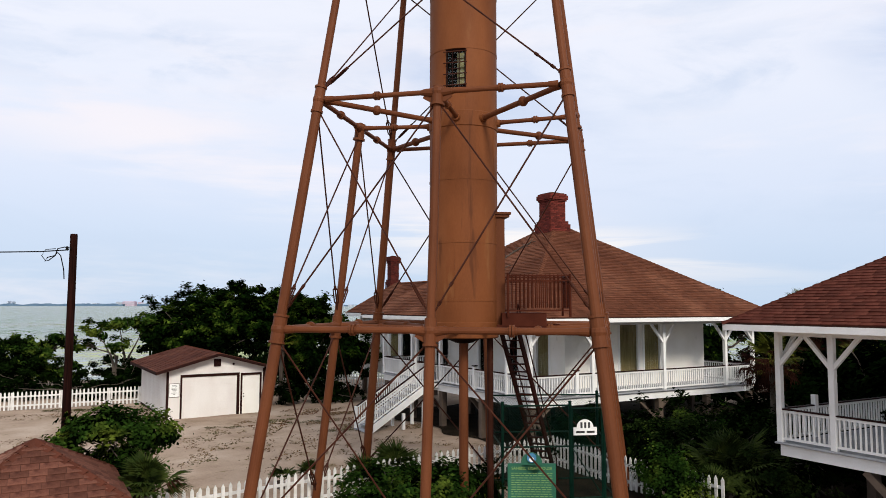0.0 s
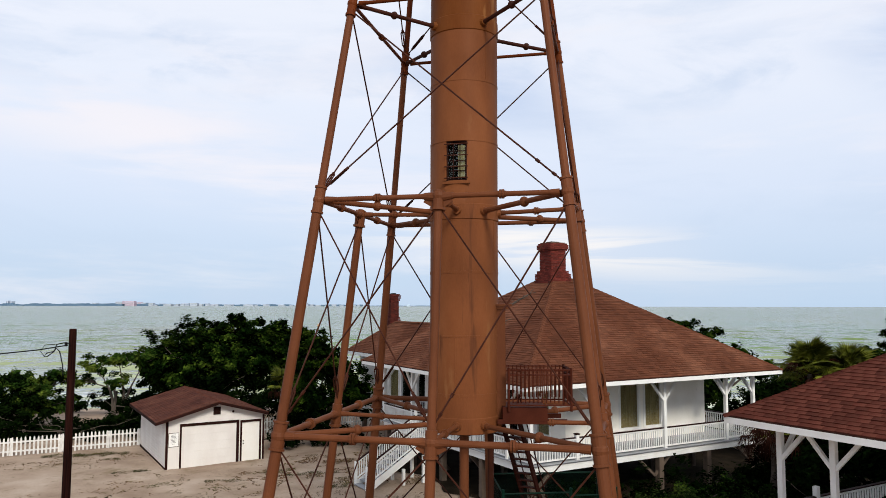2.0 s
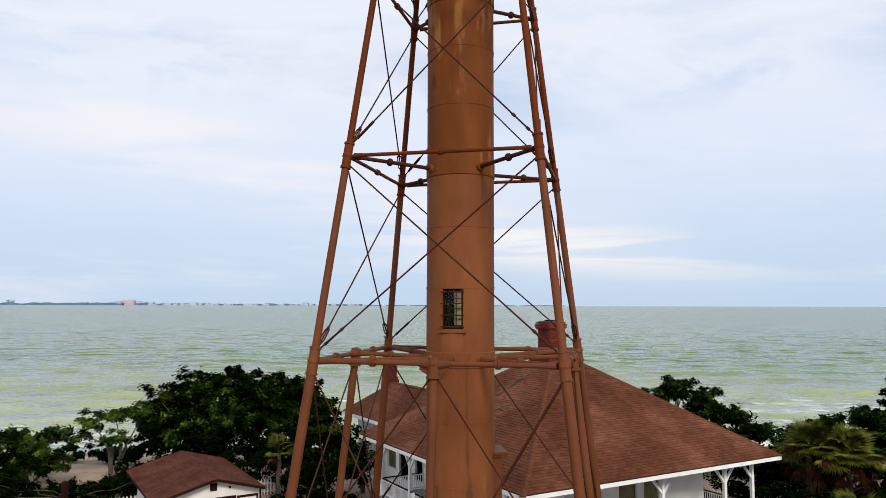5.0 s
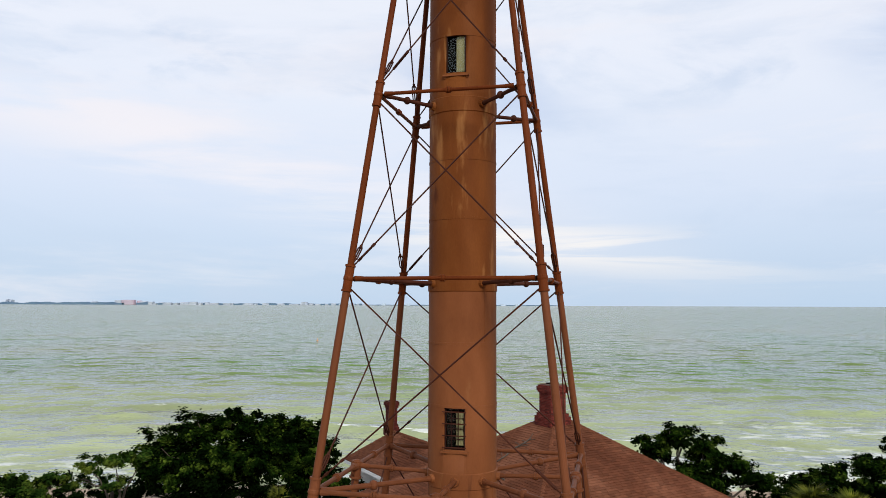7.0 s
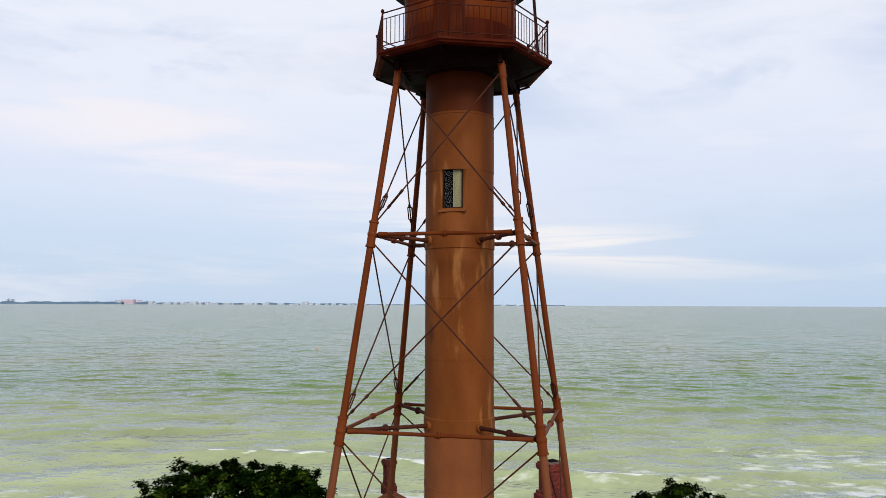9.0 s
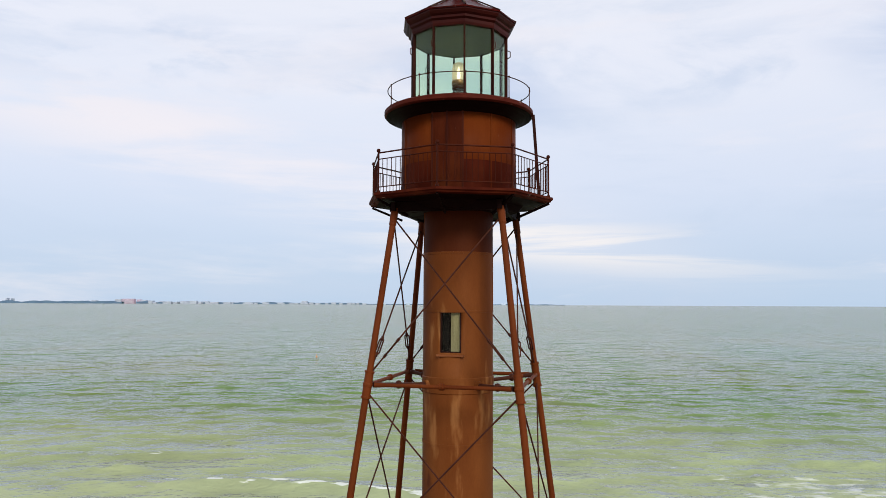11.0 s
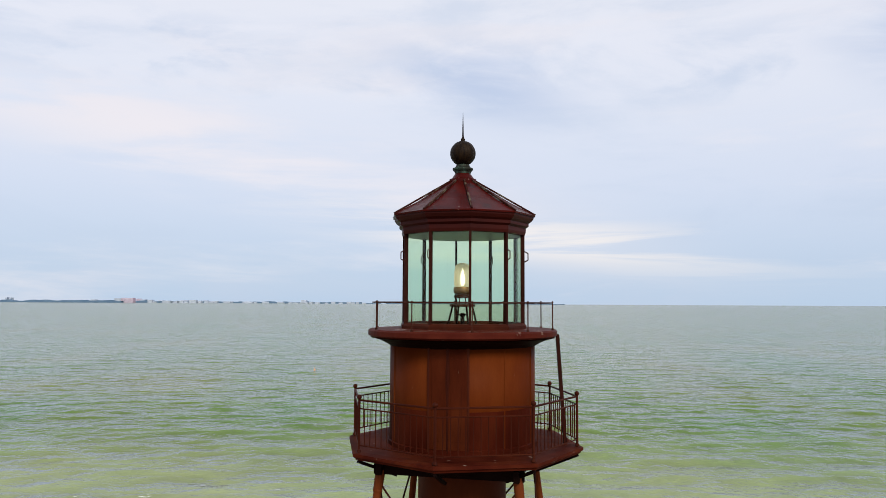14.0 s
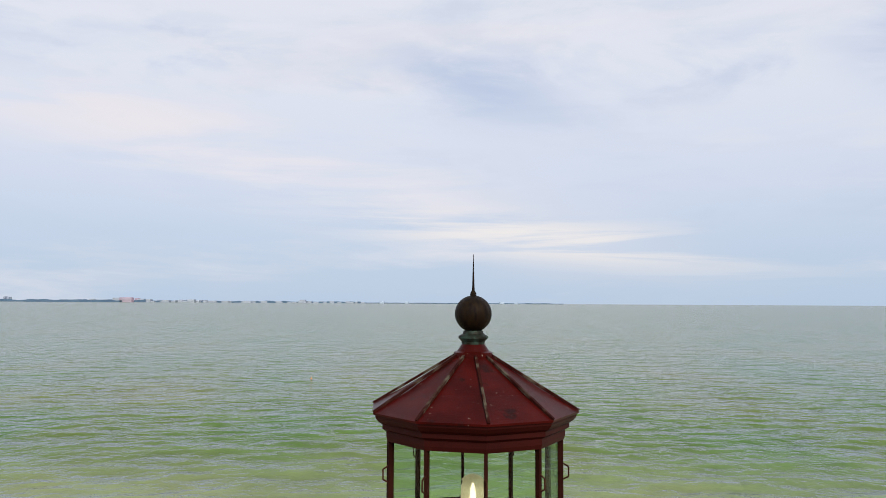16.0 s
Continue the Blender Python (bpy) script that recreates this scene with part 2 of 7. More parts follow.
SHINGLE_RED = material("red_brown_shingles", 0.88, 0, ((0.072, 0.021, 0.013), (0.094, 0.030, 0.018), (0.118, 0.042, 0.026)), 0.8, (1, 1, 1), 0.25, 40, 0.4, random=0.2, island=0.2, spec=0.08)
# redder shingles, darkened because this roof is turned away from the light
SHINGLE_TWIN = material("shade_dark_red_brown_shingles", 0.95, 0, ((0.050, 0.013, 0.009), (0.070, 0.019, 0.013), (0.096, 0.030, 0.020)), 0.8, (1, 1, 1), 0.30, 60, 0.4, random=0.26, island=0.26, spec=0.06)
WEATHERED = material("weathered_pinkish_shingles", 0.95, 0, ((0.088, 0.034, 0.023), (0.135, 0.056, 0.038), (0.18, 0.086, 0.060)), 1.6, (1, 1, 1), 0.3, 40, 0.4, random=0.3, island=0.3, spec=0.05,
                     spots=(((0.045, 0.016, 0.013), 2.2, 0.60, (1, 1, 1)),))
UNDERLAY = material("dark_roof_underlay", 0.95, 0, ((0.035, 0.016, 0.012), (0.055, 0.025, 0.018)), 2, (1, 1, 1), 0.2, 40, 0.1, spec=0.1)
BRICK = material("red_chimney_brick", 0.9, 0, ((0.066, 0.011, 0.008), (0.105, 0.020, 0.014)), 4, (1, 1, 1), 0.25, 50, 0.3, random=0.4, island=0.4, spec=0.2)
MORTAR = material("grey_brown_mortar", 0.95, 0, ((0.10, 0.060, 0.048), (0.15, 0.10, 0.08)), 6, (1, 1, 1), 0.2, 50, 0.3, spec=0.1)
SAND = material("pale_sand_with_leaf_litter", 0.95, 0, ((0.25, 0.176, 0.126), (0.34, 0.254, 0.190), (0.425, 0.333, 0.26)), 0.45, (1, 1, 1), 0.24, 16, 0.5, 14, spec=0.1, lo=0.3, hi=0.7, ragged=0.74,
                spots=(((0.205, 0.150, 0.090), 0.33, 0.535, (1, 1, 1)), ((0.175, 0.135, 0.070), 1.7, 0.555, (1, 1, 1)), ((0.115, 0.080, 0.045), 5.5, 0.585, (1, 1, 1))))
POLE_WOOD = material("dark_creosoted_pole", 0.8, 0, ((0.006, 0.002, 0.0015), (0.024, 0.007, 0.005)), 3, (6, 6, 0.3), 0.3, 60, 0.3, spec=0.04)
WIRE = material("black_cable", 0.6, 0, ((0.006, 0.006, 0.006), (0.01, 0.01, 0.01)), 5, spec=0.05)
GREEN_PAINT = material("dark_green_fence_paint", 0.5, 0, ((0.002, 0.014, 0.009), (0.004, 0.022, 0.014)), 3, (1, 1, 1), 0.1, 40, 0.05, spec=0.05)
SIGN_GREEN = material("green_marker_enamel", 0.5, 0, ((0.008, 0.098, 0.055), (0.012, 0.125, 0.072)), 2, (1, 1, 1), 0.08, 40, 0.05)
SIGN_GOLD = material("pale_gold_lettering", 0.5, 0, ((0.17, 0.31, 0.085), (0.23, 0.37, 0.12)), 4)
BLACK_PAINT = material("black_lettering_paint", 0.6, 0, ((0.015, 0.015, 0.015), (0.03, 0.03, 0.03)), 4)
SIGN_WHITE = material("white_sign_board", 0.55, 0, ((0.78, 0.78, 0.76), (0.84, 0.84, 0.82)), 3)
SIGN_BLUE = material("blue_emblem_enamel", 0.5, 0, ((0.05, 0.20, 0.36), (0.09, 0.28, 0.44)), 4)
CURTAIN = material("olive_beige_curtain", 0.9, 0, ((0.20, 0.15, 0.06), (0.30, 0.235, 0.11)), 6, (4, 4, 0.2), 0.1, 40, 0.2)
CURTAIN_PALE = material("pale_window_blind", 0.8, 0, ((0.17, 0.15, 0.065), (0.25, 0.225, 0.11)), 3, (4, 4, 0.3), 0.05, 40, 0.1)
# near-black colour standing for the lack of light inside openings
DARK_ROOM = material("dark_interior", 0.9, 0, ((0.006, 0.0055, 0.005), (0.009, 0.008, 0.007)), 3, spec=0.0)
CONCRETE = material("grey_piling", 0.9, 0, ((0.075, 0.052, 0.038), (0.12, 0.085, 0.062)), 2, (1, 1, 1), 0.15, 40, 0.2)
# ground colour darkened for the shade beneath the raised houses and hedges
GROUND_SHADE = material("shade_dark_ground", 0.98, 0, ((0.012, 0.009, 0.006), (0.022, 0.016, 0.010)), 1.5, (1, 1, 1), 0.3, 20, 0.4, 12, spec=0.03)
DECK_GREY = material("grey_deck_boards", 0.7, 0, ((0.27, 0.28, 0.30), (0.34, 0.35, 0.37)), 2, (1, 1, 1), 0.1, 40, 0.1)
BARK = material("grey_brown_bark", 0.9, 0, ((0.040, 0.029, 0.021), (0.085, 0.066, 0.05)), 3, (1, 1, 0.4), 0.25, 30, 0.4)
LEAF = material("sea_grape_leaves", 0.75, 0, ((0.0015, 0.0045, 0.001), (0.0035, 0.010, 0.0014), (0.011, 0.024, 0.003), (0.052, 0.080, 0.010)), 1.1, (1, 1, 1), 0.25, 3, 0, island=0.5, spec=0.0, lo=0.36, hi=0.66)
# leaf green darkened to near black for shade inside crowns, hedges and undergrowth
LEAF_DARK = material("shade_dark_leaves", 0.85, 0, ((0.0015, 0.004, 0.001), (0.005, 0.011, 0.002)), 0.6, (1, 1, 1), 0.25, 3, 0, island=0.45, spec=0.0)
LEAF_BUSH = material("bright_bush_leaves", 0.75, 0, ((0.006, 0.017, 0.003), (0.018, 0.040, 0.006), (0.075, 0.10, 0.014)), 0.9, (1, 1, 1), 0.25, 3, 0, island=0.4, spec=0.0)
LEAF_DULL = material("dull_green_shrub_leaves", 0.8, 0, ((0.005, 0.011, 0.003), (0.015, 0.027, 0.006), (0.042, 0.058, 0.013)), 0.9, (1, 1, 1), 0.25, 3, 0, island=0.45, spec=0.0)
FROND = material("fan_palm_leaf", 0.5, 0, ((0.013, 0.021, 0.003), (0.135, 0.145, 0.017)), 1.4, (1, 1, 1), 0.2, 10, 0, random=0.55, spec=0.04)
# fan leaf green dulled for the shade that the low palmettos grow in
PALMETTO = material("shade_dulled_palmetto_leaf", 0.6, 0, ((0.013, 0.024, 0.005), (0.046, 0.062, 0.013)), 1.2, (1, 1, 1), 0.2, 10, 0, random=0.4, spec=0.02)
FROND_DEAD = material("dry_hanging_palm_leaf", 0.8, 0, ((0.012, 0.0035, 0.002), (0.036, 0.012, 0.007)), 1.5, (1, 1, 1), 0.2, 10, 0, random=0.3, spec=0.03)
# distance haze is mixed into the base colours of the far shore
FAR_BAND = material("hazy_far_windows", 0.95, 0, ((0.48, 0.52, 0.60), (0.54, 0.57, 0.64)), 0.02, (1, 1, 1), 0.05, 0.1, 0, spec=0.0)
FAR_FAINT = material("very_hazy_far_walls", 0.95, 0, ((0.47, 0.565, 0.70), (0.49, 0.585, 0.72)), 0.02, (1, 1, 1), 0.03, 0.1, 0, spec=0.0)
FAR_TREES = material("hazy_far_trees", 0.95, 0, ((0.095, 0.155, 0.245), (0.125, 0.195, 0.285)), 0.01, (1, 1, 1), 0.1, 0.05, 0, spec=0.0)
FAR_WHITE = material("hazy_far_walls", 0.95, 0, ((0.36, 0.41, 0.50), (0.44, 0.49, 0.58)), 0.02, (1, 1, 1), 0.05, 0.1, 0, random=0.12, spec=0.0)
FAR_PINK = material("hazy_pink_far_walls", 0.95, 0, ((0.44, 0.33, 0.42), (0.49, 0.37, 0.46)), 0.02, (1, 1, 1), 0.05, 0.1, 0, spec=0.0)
BUOY_PAINT = material("orange_buoy_paint", 0.5, 0, ((0.58, 0.28, 0.12), (0.62, 0.33, 0.16)), 3)


def glass(name, tint, rough=0.02):
    m = bpy.data.materials.new(name)
    m.use_nodes = True
    nt = m.node_tree
    nt.nodes.clear()
    N, L = nt.nodes.new, nt.links.new
    out, mix, clear, gloss, fres = N("ShaderNodeOutputMaterial"), N("ShaderNodeMixShader"), N("ShaderNodeBsdfTransparent"), N("ShaderNodeBsdfGlossy"), N("ShaderNodeLayerWeight")
    clear.inputs[0].default_value = (*tint, 1)
    gloss.inputs[0].default_value, gloss.inputs[1].default_value = (0.42, 0.45, 0.43, 1), rough
    fres.inputs[0].default_value = 0.5
    power, scaled = N("ShaderNodeMath"), N("ShaderNodeMath")
    power.operation, scaled.operation = "POWER", "MULTIPLY_ADD"
    power.inputs[1].default_value = 4.0
    scaled.inputs[1].default_value, scaled.inputs[2].default_value = 0.70, 0.03
    L(fres.outputs["Facing"], power.inputs[0])
    L(power.outputs[0], scaled.inputs[0])
    L(scaled.outputs[0], mix.inputs[0])
    L(clear.outputs[0], mix.inputs[1])
    L(gloss.outputs[0], mix.inputs[2])
    L(mix.outputs[0], out.inputs[0])
    return m


GLASS_LANTERN = glass("green_tinted_lantern_glass", (0.925, 0.988, 0.905))
FROSTED = bpy.data.materials.new("frosted_lamp_lens")
FROSTED.use_nodes = True


def frosted_nodes():
    nt = FROSTED.node_tree
    N, L = nt.nodes.new, nt.links.new
    b = nt.nodes["Principled BSDF"]
    b.inputs["Base Color"].default_value, b.inputs["Roughness"].default_value = (0.62, 0.55, 0.42, 1), 0.3
    clear, mix, wave = N("ShaderNodeBsdfTransparent"), N("ShaderNodeMixShader"), N("ShaderNodeTexNoise")
    milky, haze = N("ShaderNodeBsdfTranslucent"), N("ShaderNodeMixShader")
    milky.inputs[0].default_value, haze.inputs[0].default_value = (0.86, 0.78, 0.66, 1), 0.6
    clear.inputs[0].default_value = (0.96, 0.93, 0.86, 1)
    wave.inputs["Scale"].default_value = 14
    mr = N("ShaderNodeMapRange")
    mr.inputs[3].default_value, mr.inputs[4].default_value = 0.50, 0.82
    L(wave.outputs[0], mr.inputs[0])
    L(mr.outputs[0], mix.inputs[0])
    L(clear.outputs[0], mix.inputs[1])
    L(b.outputs[0], haze.inputs[1])
    L(milky.outputs[0], haze.inputs[2])
    L(haze.outputs[0], mix.inputs[2])
    L(mix.outputs[0], nt.nodes["Material Output"].inputs[0])


frosted_nodes()
BRASS = material("tarnished_amber_brass", 0.45, 0.5, ((0.16, 0.075, 0.025), (0.24, 0.12, 0.045)), 6.0, (1, 1, 1), 0.2, 50, 0.1)
GLASS_WINDOW = glass("clear_window_glass", (0.95, 0.97, 0.96))

LAMP_GLOW = bpy.data.materials.new("warm_filament")
LAMP_GLOW.use_nodes = True
LAMP_GLOW.node_tree.nodes["Principled BSDF"].inputs["Emission Color"].default_value = (1.0, 0.84, 0.64, 1)
LAMP_GLOW.node_tree.nodes["Principled BSDF"].inputs["Emission Strength"].default_value = 5.0


def water_material():
    m = bpy.data.materials.new("turbid_green_sea")
    m.use_nodes = True
    nt = m.node_tree
    N, L = nt.nodes.new, nt.links.new
    nt.nodes.remove(nt.nodes["Principled BSDF"])
    body, gloss, sea_mix, fres = N("ShaderNodeBsdfDiffuse"), N("ShaderNodeBsdfGlossy"), N("ShaderNodeMixShader"), N("ShaderNodeFresnel")
    fres.inputs["IOR"].default_value = 1.33
    sheen = N("ShaderNodeMapRange")                        # a choppy sea never mirrors fully, even at grazing angles
    sheen.inputs[1].default_value, sheen.inputs[2].default_value, sheen.inputs[3].default_value, sheen.inputs[4].default_value = 0.12, 0.74, 0.01, 0.84
    sheen.interpolation_type = "SMOOTHSTEP"
    L(fres.outputs[0], sheen.inputs[0])
    L(sheen.outputs[0], sea_mix.inputs[0])
    L(body.outputs[0], sea_mix.inputs[1])
    L(gloss.outputs[0], sea_mix.inputs[2])
    L(sea_mix.outputs[0], nt.nodes["Material Output"].inputs[0])
    co = N("ShaderNodeTexCoord")

    def noise_at(scale, stretch, detail=4, turn=0):
        mp = N("ShaderNodeMapping")
        mp.inputs["Scale"].default_value = stretch
        mp.inputs["Rotation"].default_value = (0, 0, radians(turn))
        L(co.outputs["Object"], mp.inputs[0])
        n = N("ShaderNodeTexNoise")
        n.inputs["Scale"].default_value, n.inputs["Detail"].default_value = scale, detail
        L(mp.outputs[0], n.inputs["Vector"])
        return n.outputs[0]

    ramp = N("ShaderNodeValToRGB")
    e = ramp.color_ramp.elements
    e[0].position, e[0].color = 0.34, (0.080, 0.166, 0.042, 1)
    e[1].position, e[1].color = 0.66, (0.155, 0.182, 0.060, 1)
    mid_tone = e.new(0.5)
    mid_tone.color = (0.110, 0.172, 0.046, 1)
    L(noise_at(0.020, (1, 0.45, 1), 8, 12), ramp.inputs[0])
    # wave relief at three sizes, crests along the shore
    h = N("ShaderNodeMath")
    h.operation = "MULTIPLY_ADD"
    h.inputs[1].default_value = 1.0
    L(noise_at(0.15, (0.75, 1.05, 1), 4.0, 8), h.inputs[0])
    h2 = N("ShaderNodeMath")
    h2.operation = "MULTIPLY_ADD"
    h2.inputs[1].default_value = 0.26
    L(noise_at(0.45, (1.0, 0.9, 1), 2.5, -9), h2.inputs[0])
    L(noise_at(0.06, (0.5, 1, 1), 3, 5), h2.inputs[2])
    L(h2.outputs[0], h.inputs[2])
    bp = N("ShaderNodeBump")
    bp.inputs["Strength"].default_value, bp.inputs["Distance"].default_value = 1.0, 1.45
    L(h.outputs[0], bp.inputs["Height"])
    for node in (body, gloss, fres):
        L(bp.outputs[0], node.inputs["Normal"])
    # scattered whitecaps
    mr = N("ShaderNodeMapRange")
    mr.interpolation_type = "SMOOTHSTEP"
    mr.inputs[1].default_value, mr.inputs[2].default_value = 0.69, 0.75
    # foam gathers on the highest crests
    sep = N("ShaderNodeSeparateXYZ")
    L(co.outputs["Object"], sep.inputs[0])
    crest = N("ShaderNodeMapRange")
    crest.inputs[1].default_value, crest.inputs[2].default_value = -0.62, -0.25
    crest.inputs[3].default_value, crest.inputs[4].default_value = -0.06, 0.19
    L(sep.outputs[2], crest.inputs[0])
    caps = N("ShaderNodeMath")
    L(noise_at(0.55, (0.5, 1, 1), 9, 4), caps.inputs[0])
    L(crest.outputs[0], caps.inputs[1])
    L(caps.outputs[0], mr.inputs[0])
    mx = N("ShaderNodeMix")
    mx.data_type = "RGBA"
    # lacy surf that thickens towards the beach
    shore = N("ShaderNodeMapRange")
    shore.inputs[1].default_value, shore.inputs[2].default_value = 43.0, 106.0
    shore.inputs[3].default_value, shore.inputs[4].default_value = 0.43, 0.72
    lee = N("ShaderNodeMapRange")
    lee.inputs[1].default_value, lee.inputs[2].default_value, lee.inputs[3].default_value, lee.inputs[4].default_value = -30.0, 35.0, 26.0, 3.0
    L(sep.outputs[0], lee.inputs[0])
    reach = N("ShaderNodeMath")
    L(sep.outputs[1], reach.inputs[0])
    L(lee.outputs[0], reach.inputs[1])
    L(reach.outputs[0], shore.inputs[0])
    lace = N("ShaderNodeMath")
    lace.operation = "SUBTRACT"
    patch = N("ShaderNodeMath")
    patch.operation, patch.inputs[1].default_value = "MULTIPLY_ADD", 0.42
    L(noise_at(0.055, (0.5, 1.3, 1), 4, 6), patch.inputs[0])
    mixd = N("ShaderNodeMath")
    mixd.operation, mixd.inputs[1].default_value = "MULTIPLY", 0.58
    L(noise_at(0.55, (0.6, 1, 1), 8, 10), mixd.inputs[0])
    L(mixd.outputs[0], patch.inputs[2])
    L(patch.outputs[0], lace.inputs[0])
    L(shore.outputs[0], lace.inputs[1])
    surf = N("ShaderNodeMapRange")
    surf.interpolation_type = "SMOOTHSTEP"
    surf.inputs[1].default_value, surf.inputs[2].default_value = -0.05, 0.09
    surf.inputs[4].default_value = 0.85
    L(lace.outputs[0], surf.inputs[0])
    both = N("ShaderNodeMath")
    both.operation = "MAXIMUM"
    L(mr.outputs[0], both.inputs[0])
    L(surf.outputs[0], both.inputs[1])
    L(both.outputs[0], mx.inputs[0])
    # sandy shallows off the beach
    shoal = N("ShaderNodeMapRange")
    shoal.interpolation_type = "SMOOTHSTEP"
    shoal.inputs[1].default_value, shoal.inputs[2].default_value, shoal.inputs[3].default_value, shoal.inputs[4].default_value = 50.0, 170.0, 0.95, 0.0
    L(sep.outputs[1], shoal.inputs[0])
    sandy = N("ShaderNodeMix")
    sandy.data_type = "RGBA"
    L(shoal.outputs[0], sandy.inputs[0])
    L(ramp.outputs[0], sandy.inputs[6])
    sandy.inputs[7].default_value = (0.330, 0.370, 0.215, 1)
    # light through the waves put into the colour: crests lightened, troughs darkened
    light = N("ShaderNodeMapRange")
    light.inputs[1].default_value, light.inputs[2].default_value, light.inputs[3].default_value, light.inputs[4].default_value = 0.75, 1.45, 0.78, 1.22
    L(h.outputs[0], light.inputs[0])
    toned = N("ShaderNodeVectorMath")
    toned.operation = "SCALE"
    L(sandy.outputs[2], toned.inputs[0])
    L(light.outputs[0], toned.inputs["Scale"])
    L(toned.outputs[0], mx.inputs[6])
    mx.inputs[7].default_value = (0.66, 0.69, 0.63, 1)
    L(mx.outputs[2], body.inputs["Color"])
    rough = N("ShaderNodeMapRange")
    rough.inputs[3].default_value, rough.inputs[4].default_value = 0.16, 0.8
    L(both.outputs[0], rough.inputs[0])
    L(rough.outputs[0], gloss.inputs["Roughness"])
    return m


SEA = water_material()


# ---------------------------------------------------------------- building helpers
def finish(bm, name, mat, smooth=False):
    me = bpy.data.meshes.new(name)
    bm.to_mesh(me)
    bm.free()
    if smooth:
        me.polygons.foreach_set("use_smooth", [True] * len(me.polygons))
    for m in mat if isinstance(mat, (list, tuple)) else (mat,):
        me.materials.append(m)
    return me


def part(name, bm, mat, parent, label="", smooth=False):
    """One mesh object under a thing or a part, in the thing's own coordinates."""
    ob = new(name, finish(bm, name, mat, smooth))
    ob.parent = parent
    if label:
        ob["label"] = label
    return ob


def piece(name, mesh, parent, m=None):
    """An object of its own on a shared mesh."""
    ob = new(name, mesh)
    ob.parent = parent
    if m is not None:
        ob.matrix_basis = m
    return ob


def thing(name, label, category, m=None, group="", kind=""):
    ob = new(name)
    ob.empty_display_size = 0.2
    if m is not None:
        ob.matrix_basis = m
    return tagged(ob, label, category, group, kind)


def cuboid(bm, x0, x1, y0, y1, z0, z1, m=None, bevel=0.0):
    r = bmesh.ops.create_cube(bm, size=1)
    vs = r["verts"]
    for v in vs:
        v.co = Vector(((x0 + x1) / 2 + v.co.x * (x1 - x0), (y0 + y1) / 2 + v.co.y * (y1 - y0), (z0 + z1) / 2 + v.co.z * (z1 - z0)))
    if bevel:
        es = list({e for v in vs for e in v.link_edges})
        out = bmesh.ops.bevel(bm, geom=es, offset=bevel, segments=1, affect="EDGES")
        vs = out["verts"]
    if m is not None:
        bmesh.ops.transform(bm, matrix=m, verts=[v for v in bm.verts if v in set(vs)] if bevel else vs)
    return bm


def block(x0, x1, y0, y1, z0, z1, bevel=0.0, m=None):
    return cuboid(bmesh.new(), x0, x1, y0, y1, z0, z1, m, bevel)


def beam(bm, a, b, w, h, up=(0, 0, 1)):
    """A squared timber from a to b, w wide and h deep."""
    a, b = Vector(a), Vector(b)
    d = b - a
    q = d.to_track_quat("X", "Z").to_matrix().to_4x4()
    r = bmesh.ops.create_cube(bm, size=1)
    bmesh.ops.transform(bm, matrix=Matrix.Translation((a + b) / 2) @ q @ Matrix.Diagonal((d.length, w, h, 1)), verts=r["verts"])
    return bm


def tube(bm, a, b, r0, r1=None, n=12):
    a, b = Vector(a), Vector(b)
    r1 = r0 if r1 is None else r1
    m = Matrix.Translation((a + b) / 2) @ (b - a).to_track_quat("Z", "Y").to_matrix().to_4x4()
    bmesh.ops.create_cone(bm, cap_ends=True, segments=n, radius1=r0, radius2=r1, depth=(b - a).length, matrix=m)
    return bm


def pipe(bm, pts, r, n=6):
    """A round bar bent along a line of points."""
    pts = [Vector(p) for p in pts]
    rows = []
    for k, p in enumerate(pts):
        d = (pts[min(k + 1, len(pts) - 1)] - pts[max(k - 1, 0)]).normalized()
        q = d.to_track_quat("Z", "Y")
        rows.append([bm.verts.new(p + q @ Vector((r * math.cos(2 * math.pi * j / n), r * math.sin(2 * math.pi * j / n), 0))) for j in range(n)])
    for a, b in zip(rows, rows[1:]):
        for j in range(n):
            bm.faces.new((a[j], a[(j + 1) % n], b[(j + 1) % n], b[j]))
    bm.faces.new(rows[0][::-1])
    bm.faces.new(rows[-1])
    return bm


def ball(bm, c, r, n=10, squash=1.0):
    bmesh.ops.create_uvsphere(bm, u_segments=n, v_segments=max(6, n // 2 + 2), radius=r, matrix=Matrix.Translation(c) @ Matrix.Diagonal((1, 1, squash, 1)))
    return bm


def lathe(bm, profile, n=40, start=0.0, close=True):
    """Turns (radius, z) pairs round the z axis; start: degrees of the first corner."""
    rings = []
    for r, z in profile:
        rings.append([bm.verts.new((r * math.cos(radians(start) + 2 * math.pi * k / n), r * math.sin(radians(start) + 2 * math.pi * k / n), z)) for k in range(n)])
    for a, b in zip(rings, rings[1:]):
        for k in range(n):
            bm.faces.new((a[k], a[(k + 1) % n], b[(k + 1) % n], b[k]))
    if close:
        bm.faces.new(rings[0][::-1])
        bm.faces.new(rings[-1])
    bmesh.ops.recalc_face_normals(bm, faces=bm.faces[:])
    return bm


def ring_tube(bm, radius, z, r, n=60, m=8):
    """A round bar bent into a circle."""
    rows = []
    for k in range(n):
        a = 2 * math.pi * k / n
        rows.append([bm.verts.new(((radius + r * math.cos(2 * math.pi * j / m)) * math.cos(a), (radius + r * math.cos(2 * math.pi * j / m)) * math.sin(a), z + r * math.sin(2 * math.pi * j / m))) for j in range(m)])
    for k in range(n):
        for j in range(m):
            bm.faces.new((rows[k][j], rows[(k + 1) % n][j], rows[(k + 1) % n][(j + 1) % m], rows[k][(j + 1) % m]))
    return bm


